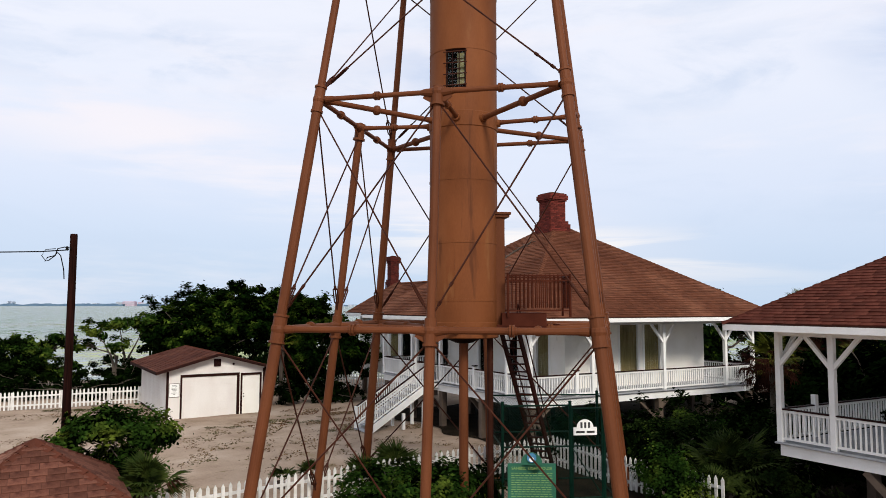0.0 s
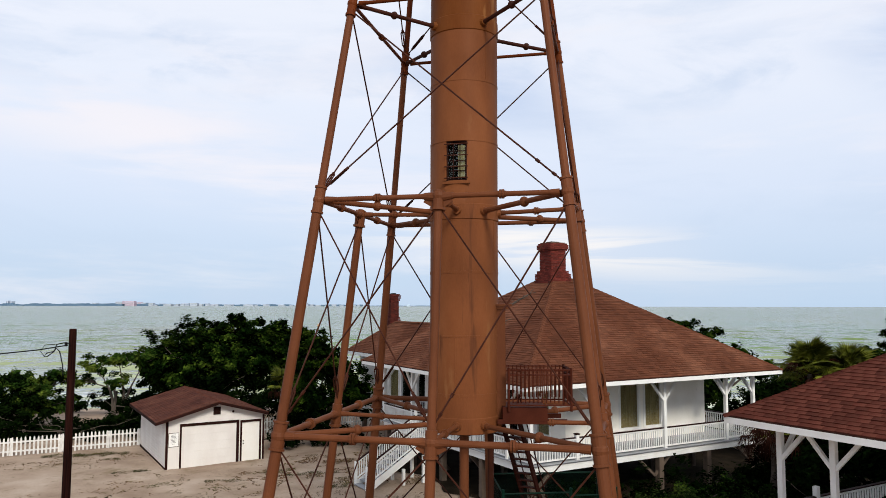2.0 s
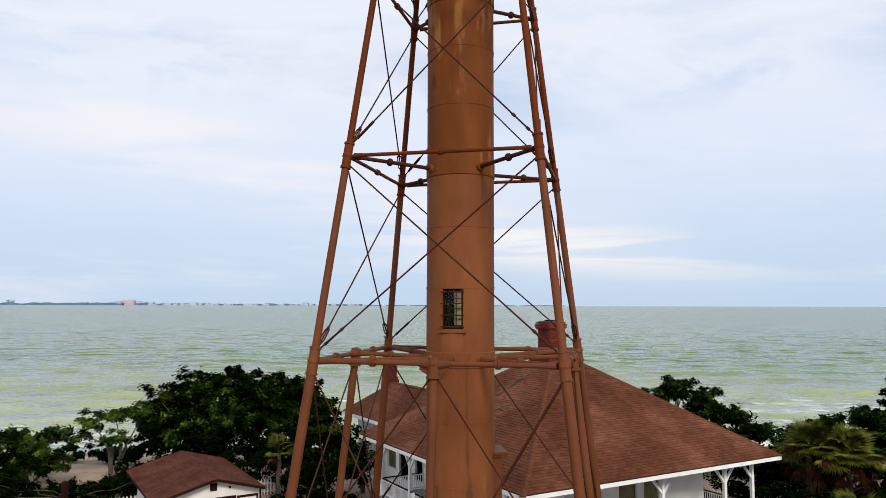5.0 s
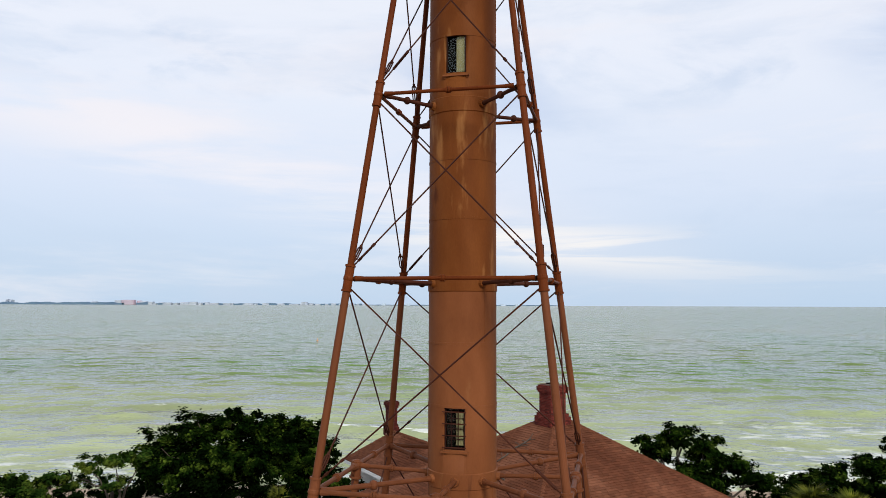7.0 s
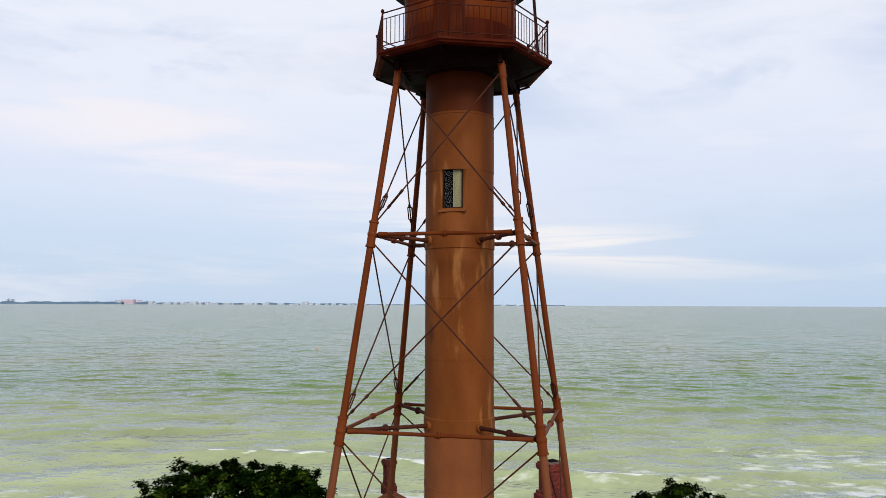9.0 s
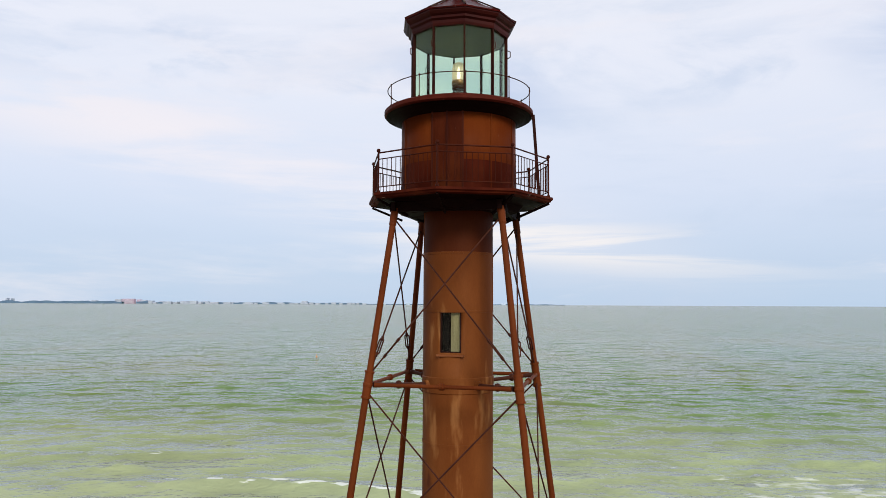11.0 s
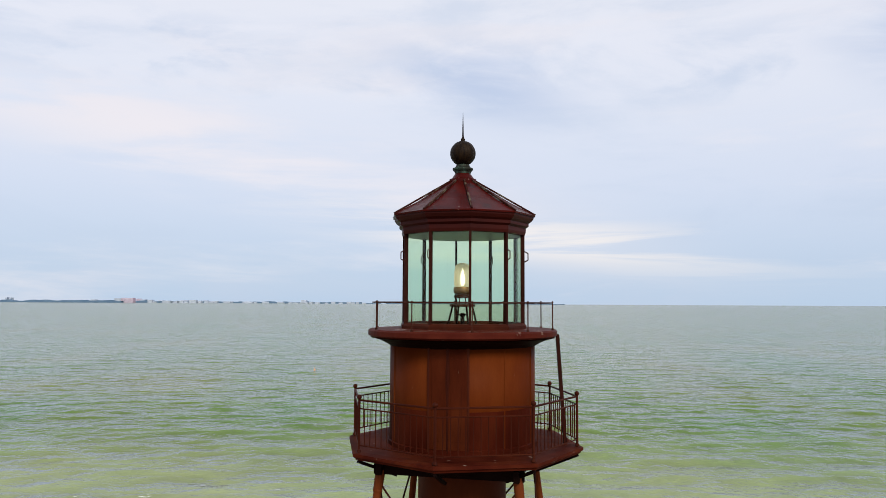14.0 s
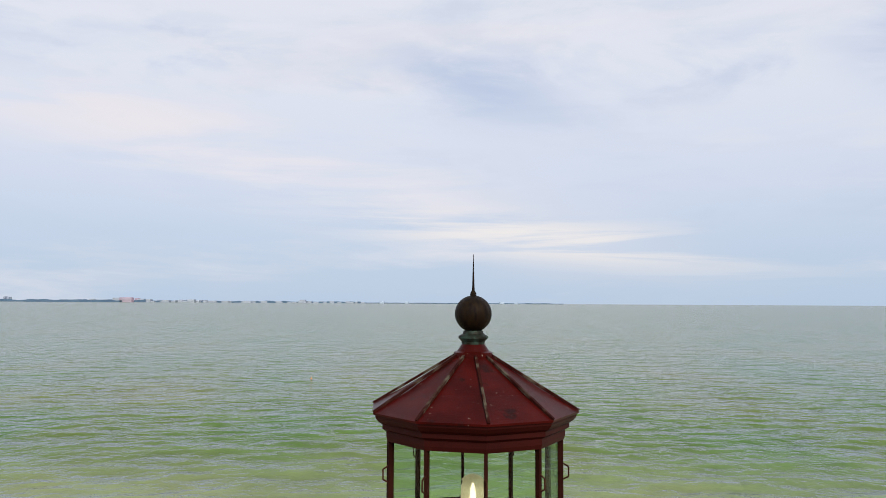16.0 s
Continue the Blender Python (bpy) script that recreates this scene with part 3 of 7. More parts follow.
def polar(r, deg, z=0.0):
    return Vector((r * math.cos(radians(deg)), r * math.sin(radians(deg)), z))


def raw_mesh(name, verts, faces, mat):
    me = bpy.data.meshes.new(name)
    me.from_pydata(verts, [], faces)
    me.update()
    me.materials.append(mat)
    return me


def words(text, size, mat, parent, m, name="lettering", depth=0.004):
    """Raised lettering in the built-in font, centred at m."""
    cu = bpy.data.curves.new(name, "FONT")
    cu.body, cu.size, cu.extrude, cu.align_x, cu.align_y, cu.resolution_u = text, size, depth, "CENTER", "CENTER", 3
    tmp = bpy.data.objects.new(name, cu)
    scene.collection.objects.link(tmp)
    me = bpy.data.meshes.new_from_object(tmp.evaluated_get(bpy.context.evaluated_depsgraph_get()))
    bpy.data.objects.remove(tmp)
    me.materials.clear()
    me.materials.append(mat)
    ob = new(name, me)
    ob.parent, ob.matrix_basis = parent, m
    return ob


# ---------------------------------------------------------------- ground, sea, far shore
def lerp_axis(points):
    """Coordinates from (start, end, count) stretches."""
    out = []
    for a, b, n in points:
        out += [a + (b - a) * k / n for k in range(n)]
    return out + [points[-1][1]]


def ground_height(x, y):
    h = 0.10 * noise.noise(Vector((x * 0.11, y * 0.11, 0))) + 0.035 * noise.noise(Vector((x * 0.5, y * 0.5, 3)))
    h -= 0.12 * max(0.0, min(1.0, (-x - 6) / 8))
    shore = 35 + 2.5 * noise.noise(Vector((x * 0.03, 0, 7)))
    if y > shore:
        h -= min(2.2, (y - shore) * 0.09)
    return h


def build_ground():
    xs = lerp_axis(((-4800, -200, 8), (-200, -40, 10), (-40, 40, 110), (40, 200, 10), (200, 4800, 8)))
    ys = lerp_axis(((-4800, -120, 8), (-120, -25, 6), (-25, 75, 130), (75, 100, 3)))
    verts = [(x, y, ground_height(x, y)) for y in ys for x in xs]
    w = len(xs)
    faces = [(j * w + i, j * w + i + 1, (j + 1) * w + i + 1, (j + 1) * w + i) for j in range(len(ys) - 1) for i in range(w - 1)]
    me = raw_mesh("ground", verts, faces, SAND)
    me.polygons.foreach_set("use_smooth", [True] * len(me.polygons))
    tagged(new("ground", me), "pale sandy ground littered with leaves and weeds", "ground", kind="structure")


def swell(x, y):
    """Sum of short-crested wave trains running towards the beach; x and y are arrays."""
    rng = np.random.RandomState(5)
    h = np.zeros_like(x)
    for _ in range(46):
        length = 4.8 * (15 / 4.8) ** rng.rand()
        heading = radians(-90 + rng.normal() * 36 + 8)
        k = 2 * math.pi / length
        # waves shorter than the grid fade out with distance
        fade = np.clip((length * 60 - y) / 160, 0, 1) * np.clip((420 - y) / 300, 0.08, 1)
        h += fade * 0.0036 * length ** 0.9 * np.sin(k * (x * math.cos(heading) + y * math.sin(heading)) + rng.rand() * 6.283)
    gust = 0.8 + 0.35 * np.sin(x * 0.021 + 1.3) * np.sin(y * 0.017 + x * 0.006)
    h = h * gust
    h = h + 0.55 * np.maximum(h, 0) ** 2 / 0.4                       # peaked crests, flat troughs
    # long low rollers that steepen towards the beach, broken along their length
    surf = np.clip((150 - y) / 75, 0, 1)
    h = h * (1 - 0.72 * surf)
    ph = (y + 6 * np.sin(x * 0.035 + 0.7) + 3 * np.sin(x * 0.083)) / 17.0
    h = h + 0.80 * np.clip((118 - y) / 40, 0.22, 1) * np.clip(surf * 3, 0, 1) * np.maximum(0.0, np.sin(2 * math.pi * ph)) ** 3 * (0.5 + 0.5 * np.sin(x * 0.055 + 0.09 * y + 2))
    # single breaking crests
    for x0, y0, half in ((-36, 102, 3), (-46, 84, 4), (11, 117, 2), (20, 90, 4), (41, 80, 5), (60, 88, 3), (-70, 118, 2), (120, 260, 3)):
        bend = y0 + 0.06 * (x - x0) + 0.8 * np.sin((x - x0) * 0.7)
        h = h + 0.50 * (0.7 + 0.3 * np.sin((x - x0) * 1.9)) * np.exp(-((x - x0) / half) ** 2 - ((y - bend) / 0.9) ** 2)
    return -0.95 + h * np.clip((900 - y) / 300, 0, 1)


def build_sea():
    xs = np.array(lerp_axis(((-4900, -420, 10), (-420, -150, 130), (-150, 150, 230), (150, 420, 130), (420, 4900, 10))))
    ys = np.array(lerp_axis(((36, 200, 180), (200, 480, 200), (480, 900, 110), (900, 1400, 16), (1400, 4990, 12))))
    gx, gy = np.meshgrid(xs, ys)
    verts = np.stack([gx, gy, swell(gx, gy)], -1).reshape(-1, 3)
    w, n = len(xs), len(ys)
    i = (np.arange(n - 1)[:, None] * w + np.arange(w - 1)).ravel()
    tris = np.concatenate([np.stack([i, i + 1, i + w + 1], 1), np.stack([i, i + w + 1, i + w], 1)])
    me = bpy.data.meshes.new("water")
    me.vertices.add(len(verts))
    me.vertices.foreach_set("co", verts.astype(np.float32).ravel())
    me.loops.add(len(tris) * 3)
    me.polygons.add(len(tris))
    me.polygons.foreach_set("loop_start", np.arange(0, len(tris) * 3, 3, dtype=np.int32))
    me.loops.foreach_set("vertex_index", tris.astype(np.int32).ravel())
    me.update(calc_edges=True)
    me.materials.append(SEA)
    me.polygons.foreach_set("use_smooth", [True] * len(me.polygons))
    tagged(new("water", me), "choppy pale green sea with small waves", "sea", kind="structure")


def far_x(px, d=4700):
    return (px - 784) / 1298.2 * d - 0.5


def build_far_shore():
    d = 4700
    rng = np.random.RandomState(2)
    bm = bmesh.new()
    for row, (p0, p1, hi, base) in enumerate(((-330, 640, 15, 0), (50, 215, 17, -120), (640, 1000, 5, 40))):
        top = []
        n = int((p1 - p0) / 3)
        for k in range(n + 1):
            px = p0 + (p1 - p0) * k / n
            fade = 1.0 if row else max(0.8, min(1.0, (640 - px) / 380))
            top.append((far_x(px, d + base), hi * fade * (0.65 + 0.5 * noise.noise(Vector((px * 0.045, row, 0))) + 0.25 * rng.rand())))
        for (x0, h0), (x1, h1) in zip(top, top[1:]):
            y0, y1 = d + base, d + base + 30
            a = [bm.verts.new(c) for c in ((x0, y0, -1.5), (x1, y0, -1.5), (x1, y0, h1), (x0, y0, h0), (x0, y1, -1.5), (x1, y1, -1.5), (x1, y1, h1), (x0, y1, h0))]
            for f in ((0, 1, 2, 3), (3, 2, 6, 7), (5, 4, 7, 6)):
                bm.faces.new([a[i] for i in f])
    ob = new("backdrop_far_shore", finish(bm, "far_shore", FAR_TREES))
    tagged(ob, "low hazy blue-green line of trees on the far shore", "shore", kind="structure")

    def tower_block(px0, px1, h, mat, label):
        th = thing("distant_building", label, "building", pose(far_x((px0 + px1) / 2), d - 20, -1.2), "buildings on the far shore")
        th.location.y += rng.uniform(-45, 45)
        w = (px1 - px0) / 1298.2 * d / 2
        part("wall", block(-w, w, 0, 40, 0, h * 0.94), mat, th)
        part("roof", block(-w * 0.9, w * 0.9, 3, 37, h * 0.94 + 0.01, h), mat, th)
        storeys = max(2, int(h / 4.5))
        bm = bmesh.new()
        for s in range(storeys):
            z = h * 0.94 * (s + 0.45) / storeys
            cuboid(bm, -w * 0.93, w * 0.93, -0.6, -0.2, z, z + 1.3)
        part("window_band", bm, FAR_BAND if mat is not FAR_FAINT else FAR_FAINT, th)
    tower_block(208, 219, 29, FAR_WHITE, "hazy pale tower block on the far shore")
    tower_block(219, 240, 31, FAR_PINK, "hazy pink hotel on the far shore")
    tower_block(240, 246, 26, FAR_PINK, "hazy pink hotel wing on the far shore")
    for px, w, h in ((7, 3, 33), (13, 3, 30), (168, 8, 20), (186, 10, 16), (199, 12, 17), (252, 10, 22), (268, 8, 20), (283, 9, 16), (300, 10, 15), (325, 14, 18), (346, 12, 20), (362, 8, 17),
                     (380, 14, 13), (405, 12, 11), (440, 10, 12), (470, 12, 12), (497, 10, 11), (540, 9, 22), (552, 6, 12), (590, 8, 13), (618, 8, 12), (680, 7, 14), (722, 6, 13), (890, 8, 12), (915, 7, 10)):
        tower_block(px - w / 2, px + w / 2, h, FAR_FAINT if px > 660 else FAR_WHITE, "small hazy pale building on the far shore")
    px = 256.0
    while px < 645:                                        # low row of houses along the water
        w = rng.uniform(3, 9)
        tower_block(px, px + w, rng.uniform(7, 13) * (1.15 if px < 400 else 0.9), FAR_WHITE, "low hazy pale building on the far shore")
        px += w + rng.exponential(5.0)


build_ground()
build_sea()
build_far_shore()


# ---------------------------------------------------------------- the lighthouse
LEVELS = {"A": 4.96, "B": 10.50, "C": 15.57, "D": 20.34}
COLUMN_R = 0.915
CORNERS = [211.84 + 90 * k for k in range(4)]
MIDDLES = [256.84 + 90 * k for k in range(4)]


def corner(k, z):
    return polar(5.921 - 0.1628 * z, CORNERS[k % 4], z)


def middle(k, z):
    return polar((5.921 - 0.1628 * z) * math.sqrt(0.5), MIDDLES[k % 4], z)


lighthouse = thing("lighthouse", "brown-painted iron skeleton lighthouse with central stair column", "lighthouse", pose(0, 0, 0))


def joint(p, axis_from, axis_to, r, name="leg_joint"):
    """A cast sleeve with flanges round a leg."""
    d = (Vector(axis_to) - Vector(axis_from)).normalized()
    bm = bmesh.new()
    tube(bm, p - d * 0.30, p + d * 0.30, r * 1.22, n=16)
    for s in (-0.33, 0.29):
        tube(bm, p + d * s, p + d * (s + 0.05), r * 1.42, n=16)
    ball(bm, p, r * 1.42, 12)
    part(name, bm, LEGS_UPPER if p.z > 15 else IRON_LEGS, lighthouse, smooth=False)


def strut(name, a, b, r, trim_a=0.18, trim_b=0.18, couplings=(0.5,), bulb=0.0, mat=None):
    a, b = Vector(a), Vector(b)
    d = (b - a).normalized()
    a2, b2 = a + d * trim_a, b - d * trim_b
    bm = bmesh.new()
    tube(bm, a2, b2, r, n=12)
    tube(bm, a2, a2 + d * 0.22, r * 1.35, r * 1.1, n=12)
    tube(bm, b2 - d * 0.22, b2, r * 1.1, r * 1.35, n=12)
    ob = part(name, bm, mat or IRON_LEGS, lighthouse)
    for t in couplings:
        p = a2 + (b2 - a2) * t
        bm = bmesh.new()
        if bulb:
            m = Matrix.Translation(p) @ d.to_track_quat("Z", "Y").to_matrix().to_4x4()
            bmesh.ops.create_uvsphere(bm, u_segments=12, v_segments=8, radius=bulb, matrix=m @ Matrix.Diagonal((1, 1, 0.85, 1)))
            part("ball_coupling", bm, mat or IRON_LEGS, ob)
        else:
            tube(bm, p - d * 0.055, p - d * 0.008, r * 1.75, n=12)
            tube(bm, p + d * 0.008, p + d * 0.055, r * 1.75, n=12)
            tube(bm, p - d * 0.1, p + d * 0.1, r * 1.2, n=12)
            part("flange_coupling", bm, mat or IRON_LEGS, ob)


def tie_rod(a, b, r=0.021, buckle=0.85):
    """A tie rod from the lower end a to the upper end b with a turnbuckle near the lower end."""
    a, b = Vector(a), Vector(b)
    d = (b - a).normalized()
    bm = bmesh.new()
    tube(bm, a, b, r, n=6)
    rod = part("tie_rod", bm, IRON_RODS, lighthouse)
    p = a + d * buckle
    side = d.cross(Vector((0, 0, 1)))
    side = side.normalized() if side.length > 0.05 else Vector((1, 0, 0))
    out = d.cross(side).normalized()
    bm = bmesh.new()
    for s in (-1, 1):
        tube(bm, p - d * 0.19 + side * 0.058 * s, p + d * 0.19 + side * 0.058 * s, 0.019, n=6)
        tube(bm, p - d * 0.19 + side * 0.06 * s, p - d * 0.27, 0.022, n=6)
        tube(bm, p + d * 0.19 + side * 0.06 * s, p + d * 0.27, 0.022, n=6)
    tube(bm, p - d * 0.30, p - d * 0.20, 0.038, n=8)
    tube(bm, p + d * 0.20, p + d * 0.30, 0.038, n=8)
    part("turnbuckle", bm, IRON_RODS, rod)


# legs, storey by storey
STOREYS = [(-0.15, LEVELS["A"], 0.138), (LEVELS["A"], LEVELS["B"], 0.122), (LEVELS["B"], LEVELS["C"], 0.097), (LEVELS["C"], LEVELS["D"], 0.086), (LEVELS["D"], 24.75, 0.080)]
for k in range(4):
    for z0, z1, r in STOREYS:
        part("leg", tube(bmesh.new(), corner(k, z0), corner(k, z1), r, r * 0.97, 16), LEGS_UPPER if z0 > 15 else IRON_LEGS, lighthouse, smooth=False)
        if z0 > 0:
            joint(corner(k, z0), corner(k, 0), corner(k, 10), r * 1.08)
    for z0, z1, r in ((-0.15, LEVELS["A"], 0.115), (LEVELS["A"], LEVELS["B"], 0.104)):
        part("intermediate_leg", tube(bmesh.new(), middle(k, z0), middle(k, z1), r, r, 14), IRON_LEGS, lighthouse)
    for z in (LEVELS["A"], LEVELS["B"]):
        bm = bmesh.new()
        p = middle(k, z)
        d = (middle(k, 10) - middle(k, 0)).normalized()
        tube(bm, p - d * 0.32, p + d * (0.26 if z < 6 else 0.12), 0.14, n=14)
        tube(bm, p - d * 0.35, p - d * 0.29, 0.17, n=14)
        ball(bm, p, 0.165, 12)
        side = d.cross(p).normalized()
        for s in (-1, 1):                                   # webbed brackets towards both struts
            tube(bm, p + side * 0.1 * s - d * 0.02, p + side * 0.34 * s, 0.12, 0.085, 10)
            beam(bm, p + side * 0.12 * s - d * 0.2, p + side * 0.32 * s - d * 0.08, 0.03, 0.14)
        part("leg_joint", bm, IRON_LEGS, lighthouse)

# footings
for k in range(4):
    for p in (corner(k, 0), middle(k, 0)):
        bm = bmesh.new()
        lathe(bm, ((0.32, -0.3), (0.32, 0.05), (0.26, 0.09), (0.19, 0.12)), 16)
        bmesh.ops.translate(bm, vec=(p.x, p.y, 0), verts=bm.verts)
        part("footing", bm, IRON_LEGS, lighthouse)

# horizontal rings and spokes
for level, z in LEVELS.items():
    for k in range(4):
        a, b = corner(k, z), corner(k + 1, z)
        if level in "AB":
            c = middle(k, z)
            strut("ring_strut", a, c, 0.078 if level == "A" else 0.062)
            strut("ring_strut", c, b, 0.078 if level == "A" else 0.062)
            inner = polar(COLUMN_R, MIDDLES[k], z - 0.06)
            strut("spoke", inner, c, 0.058, 0.0, 0.15, (0.55,), 0.0)
        else:
            strut("ring_strut", a, b, 0.048, mat=LEGS_UPPER)
        strut("spoke", polar(COLUMN_R, CORNERS[k], z - 0.08), a, 0.068 if level in "AB" else 0.052, 0.0, 0.16, (0.55,), 0.13 if level in "AB" else 0.105, IRON_LEGS if level in "AB" else IRON_RODS)

# crossed tie rods in every panel
for k in range(4):
    z0, z1 = LEVELS["A"], LEVELS["B"]
    for lo, hi in ((0.05, z0), (z0, z1)):
        for f, g in ((lambda z: corner(k, z), lambda z: middle(k, z)), (lambda z: middle(k, z), lambda z: corner(k + 1, z))):
            tie_rod(f(lo + 0.28), g(hi - 0.22), buckle=0.62)
            tie_rod(g(lo + 0.28), f(hi - 0.22), buckle=0.62)
    for lo, hi, buckle in ((LEVELS["B"], LEVELS["C"] - 0.04, 0.62), (LEVELS["C"] + 0.04, LEVELS["D"] - 0.02, 0.60), (LEVELS["D"] + 0.06, 24.60, 0.85)):
        tie_rod(corner(k, lo + 0.18), corner(k + 1, hi - 0.14), buckle=buckle)
        tie_rod(corner(k + 1, lo + 0.18), corner(k, hi - 0.14), buckle=buckle)

# the stair column, course by course, with window openings cut out of it
WINDOWS = [(237.3, 273.0, 11.22, 12.27), (238.8, 274.0, 21.08, 22.12)]
SEAMS = [4.95, 5.65, 7.16, 8.82, 10.42, 12.30, 13.92, 15.45, 17.20, 18.78, 20.22, 22.12, 23.60, 24.90]


def column_course(z0, z1, win):
    bm = bmesh.new()
    angles = [360 * k / 60 for k in range(60)]
    zs = [z0, z1]
    if win:
        angles = [a for a in angles if min(abs(a - win[0]), abs(a - win[1])) > 2.4] + [win[0], win[1]]
        zs += [max(win[2], z0), min(win[3], z1)]
    angles.sort()
    zs = sorted(set(zs))
    n = len(angles)

    def hole(i, j):
        if not win:
            return False
        a, zc = (angles[i] + (angles[(i + 1) % n] if i + 1 < n else 360)) / 2, (zs[j] + zs[j + 1]) / 2
        return win[0] < a < win[1] and win[2] < zc < win[3]
    outer = [[bm.verts.new(polar(COLUMN_R, a, z)) for a in angles] for z in zs]
    inner = [[bm.verts.new(polar(COLUMN_R - 0.05, a, z)) for a in angles] for z in zs]
    for j in range(len(zs) - 1):
        for i in range(n):
            i2 = (i + 1) % n
            if hole(i, j):
                for jj, flip in ((j, False), (j + 1, True)):
                    if not (0 <= (jj - 1 if not flip else jj) < len(zs) - 1) or not hole(i, jj - 1 if not flip else jj):
                        bm.faces.new((outer[jj][i], outer[jj][i2], inner[jj][i2], inner[jj][i]))
                for ii, other in ((i, (i - 1) % n), (i2, i2)):
                    if not hole(other, j):
                        bm.faces.new((outer[j][ii], outer[j + 1][ii], inner[j + 1][ii], inner[j][ii]))
            else:
                f = bm.faces.new((outer[j][i], outer[j][i2], outer[j + 1][i2], outer[j + 1][i]))
                f.smooth = True
                bm.faces.new((inner[j][i2], inner[j][i], inner[j + 1][i], inner[j + 1][i2]))
    bmesh.ops.recalc_face_normals(bm, faces=bm.faces[:])
    return bm


for z0, z1 in zip(SEAMS, SEAMS[1:]):
    win = next((w for w in WINDOWS if w[2] < z1 - 0.02 and w[3] > z0 + 0.02), None)
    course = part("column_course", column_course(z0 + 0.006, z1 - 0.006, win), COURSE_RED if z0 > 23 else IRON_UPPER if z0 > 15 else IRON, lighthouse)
    bm = lathe(bmesh.new(), ((COLUMN_R - 0.02, z1 - 0.035), (COLUMN_R + 0.009, z1 - 0.03), (COLUMN_R + 0.009, z1 + 0.028), (COLUMN_R - 0.02, z1 + 0.032)), 60, close=False)
    if z1 < 24.5:
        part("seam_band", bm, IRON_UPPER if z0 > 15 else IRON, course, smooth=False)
    seam = radians(200 + 137 * z0)
    bm = bmesh.new()
    tube(bm, (COLUMN_R * math.cos(seam), COLUMN_R * math.sin(seam), z0 + 0.04), (COLUMN_R * math.cos(seam), COLUMN_R * math.sin(seam), z1 - 0.04), 0.012, n=6)
    part("plate_seam", bm, IRON_UPPER if z0 > 15 else IRON, course)
part("column_lining", lathe(bmesh.new(), ((COLUMN_R - 0.075, 5.1), (COLUMN_R - 0.075, 11.0)), 40, close=True), DARK_ROOM, lighthouse)
part("column_floor", lathe(bmesh.new(), ((0.3, 10.9), (COLUMN_R - 0.06, 10.9), (COLUMN_R - 0.06, 11.0), (0.3, 11.0)), 40), DARK_ROOM, lighthouse)
# clamp bands where the spokes meet the column
for z in LEVELS.values():
    bm = lathe(bmesh.new(), ((COLUMN_R, z - 0.30), (COLUMN_R + 0.022, z - 0.28), (COLUMN_R + 0.022, z + 0.10), (COLUMN_R, z + 0.12)), 60, close=False)
    part("clamp_band", bm, IRON_UPPER if z > 15 else IRON, lighthouse)
    for a in CORNERS + (MIDDLES if z < 12 else []):
        bm = bmesh.new()
        tube(bm, polar(COLUMN_R - 0.02, a, z - 0.08), polar(COLUMN_R + 0.10, a, z - 0.08), 0.13, 0.10, 12)
        part("spoke_socket", bm, IRON_UPPER if z > 15 else IRON, lighthouse)
# foot of the column: dished bottom and centre pipe
part("column_bottom", lathe(bmesh.new(), ((0.10, 4.50), (0.22, 4.52), (0.72, 4.74), (0.90, 4.94), (0.93, 4.98)), 48), IRON_DARK, lighthouse, smooth=False)
part("centre_pipe", tube(bmesh.new(), (0, 0, -0.2), (0, 0, 4.55), 0.125, n=16), IRON_LEGS, lighthouse)
part("drain_pipe", tube(bmesh.new(), (0.72, 0.25, -0.2), (0.72, 0.25, 4.75), 0.085, n=12), IRON_RODS, lighthouse)


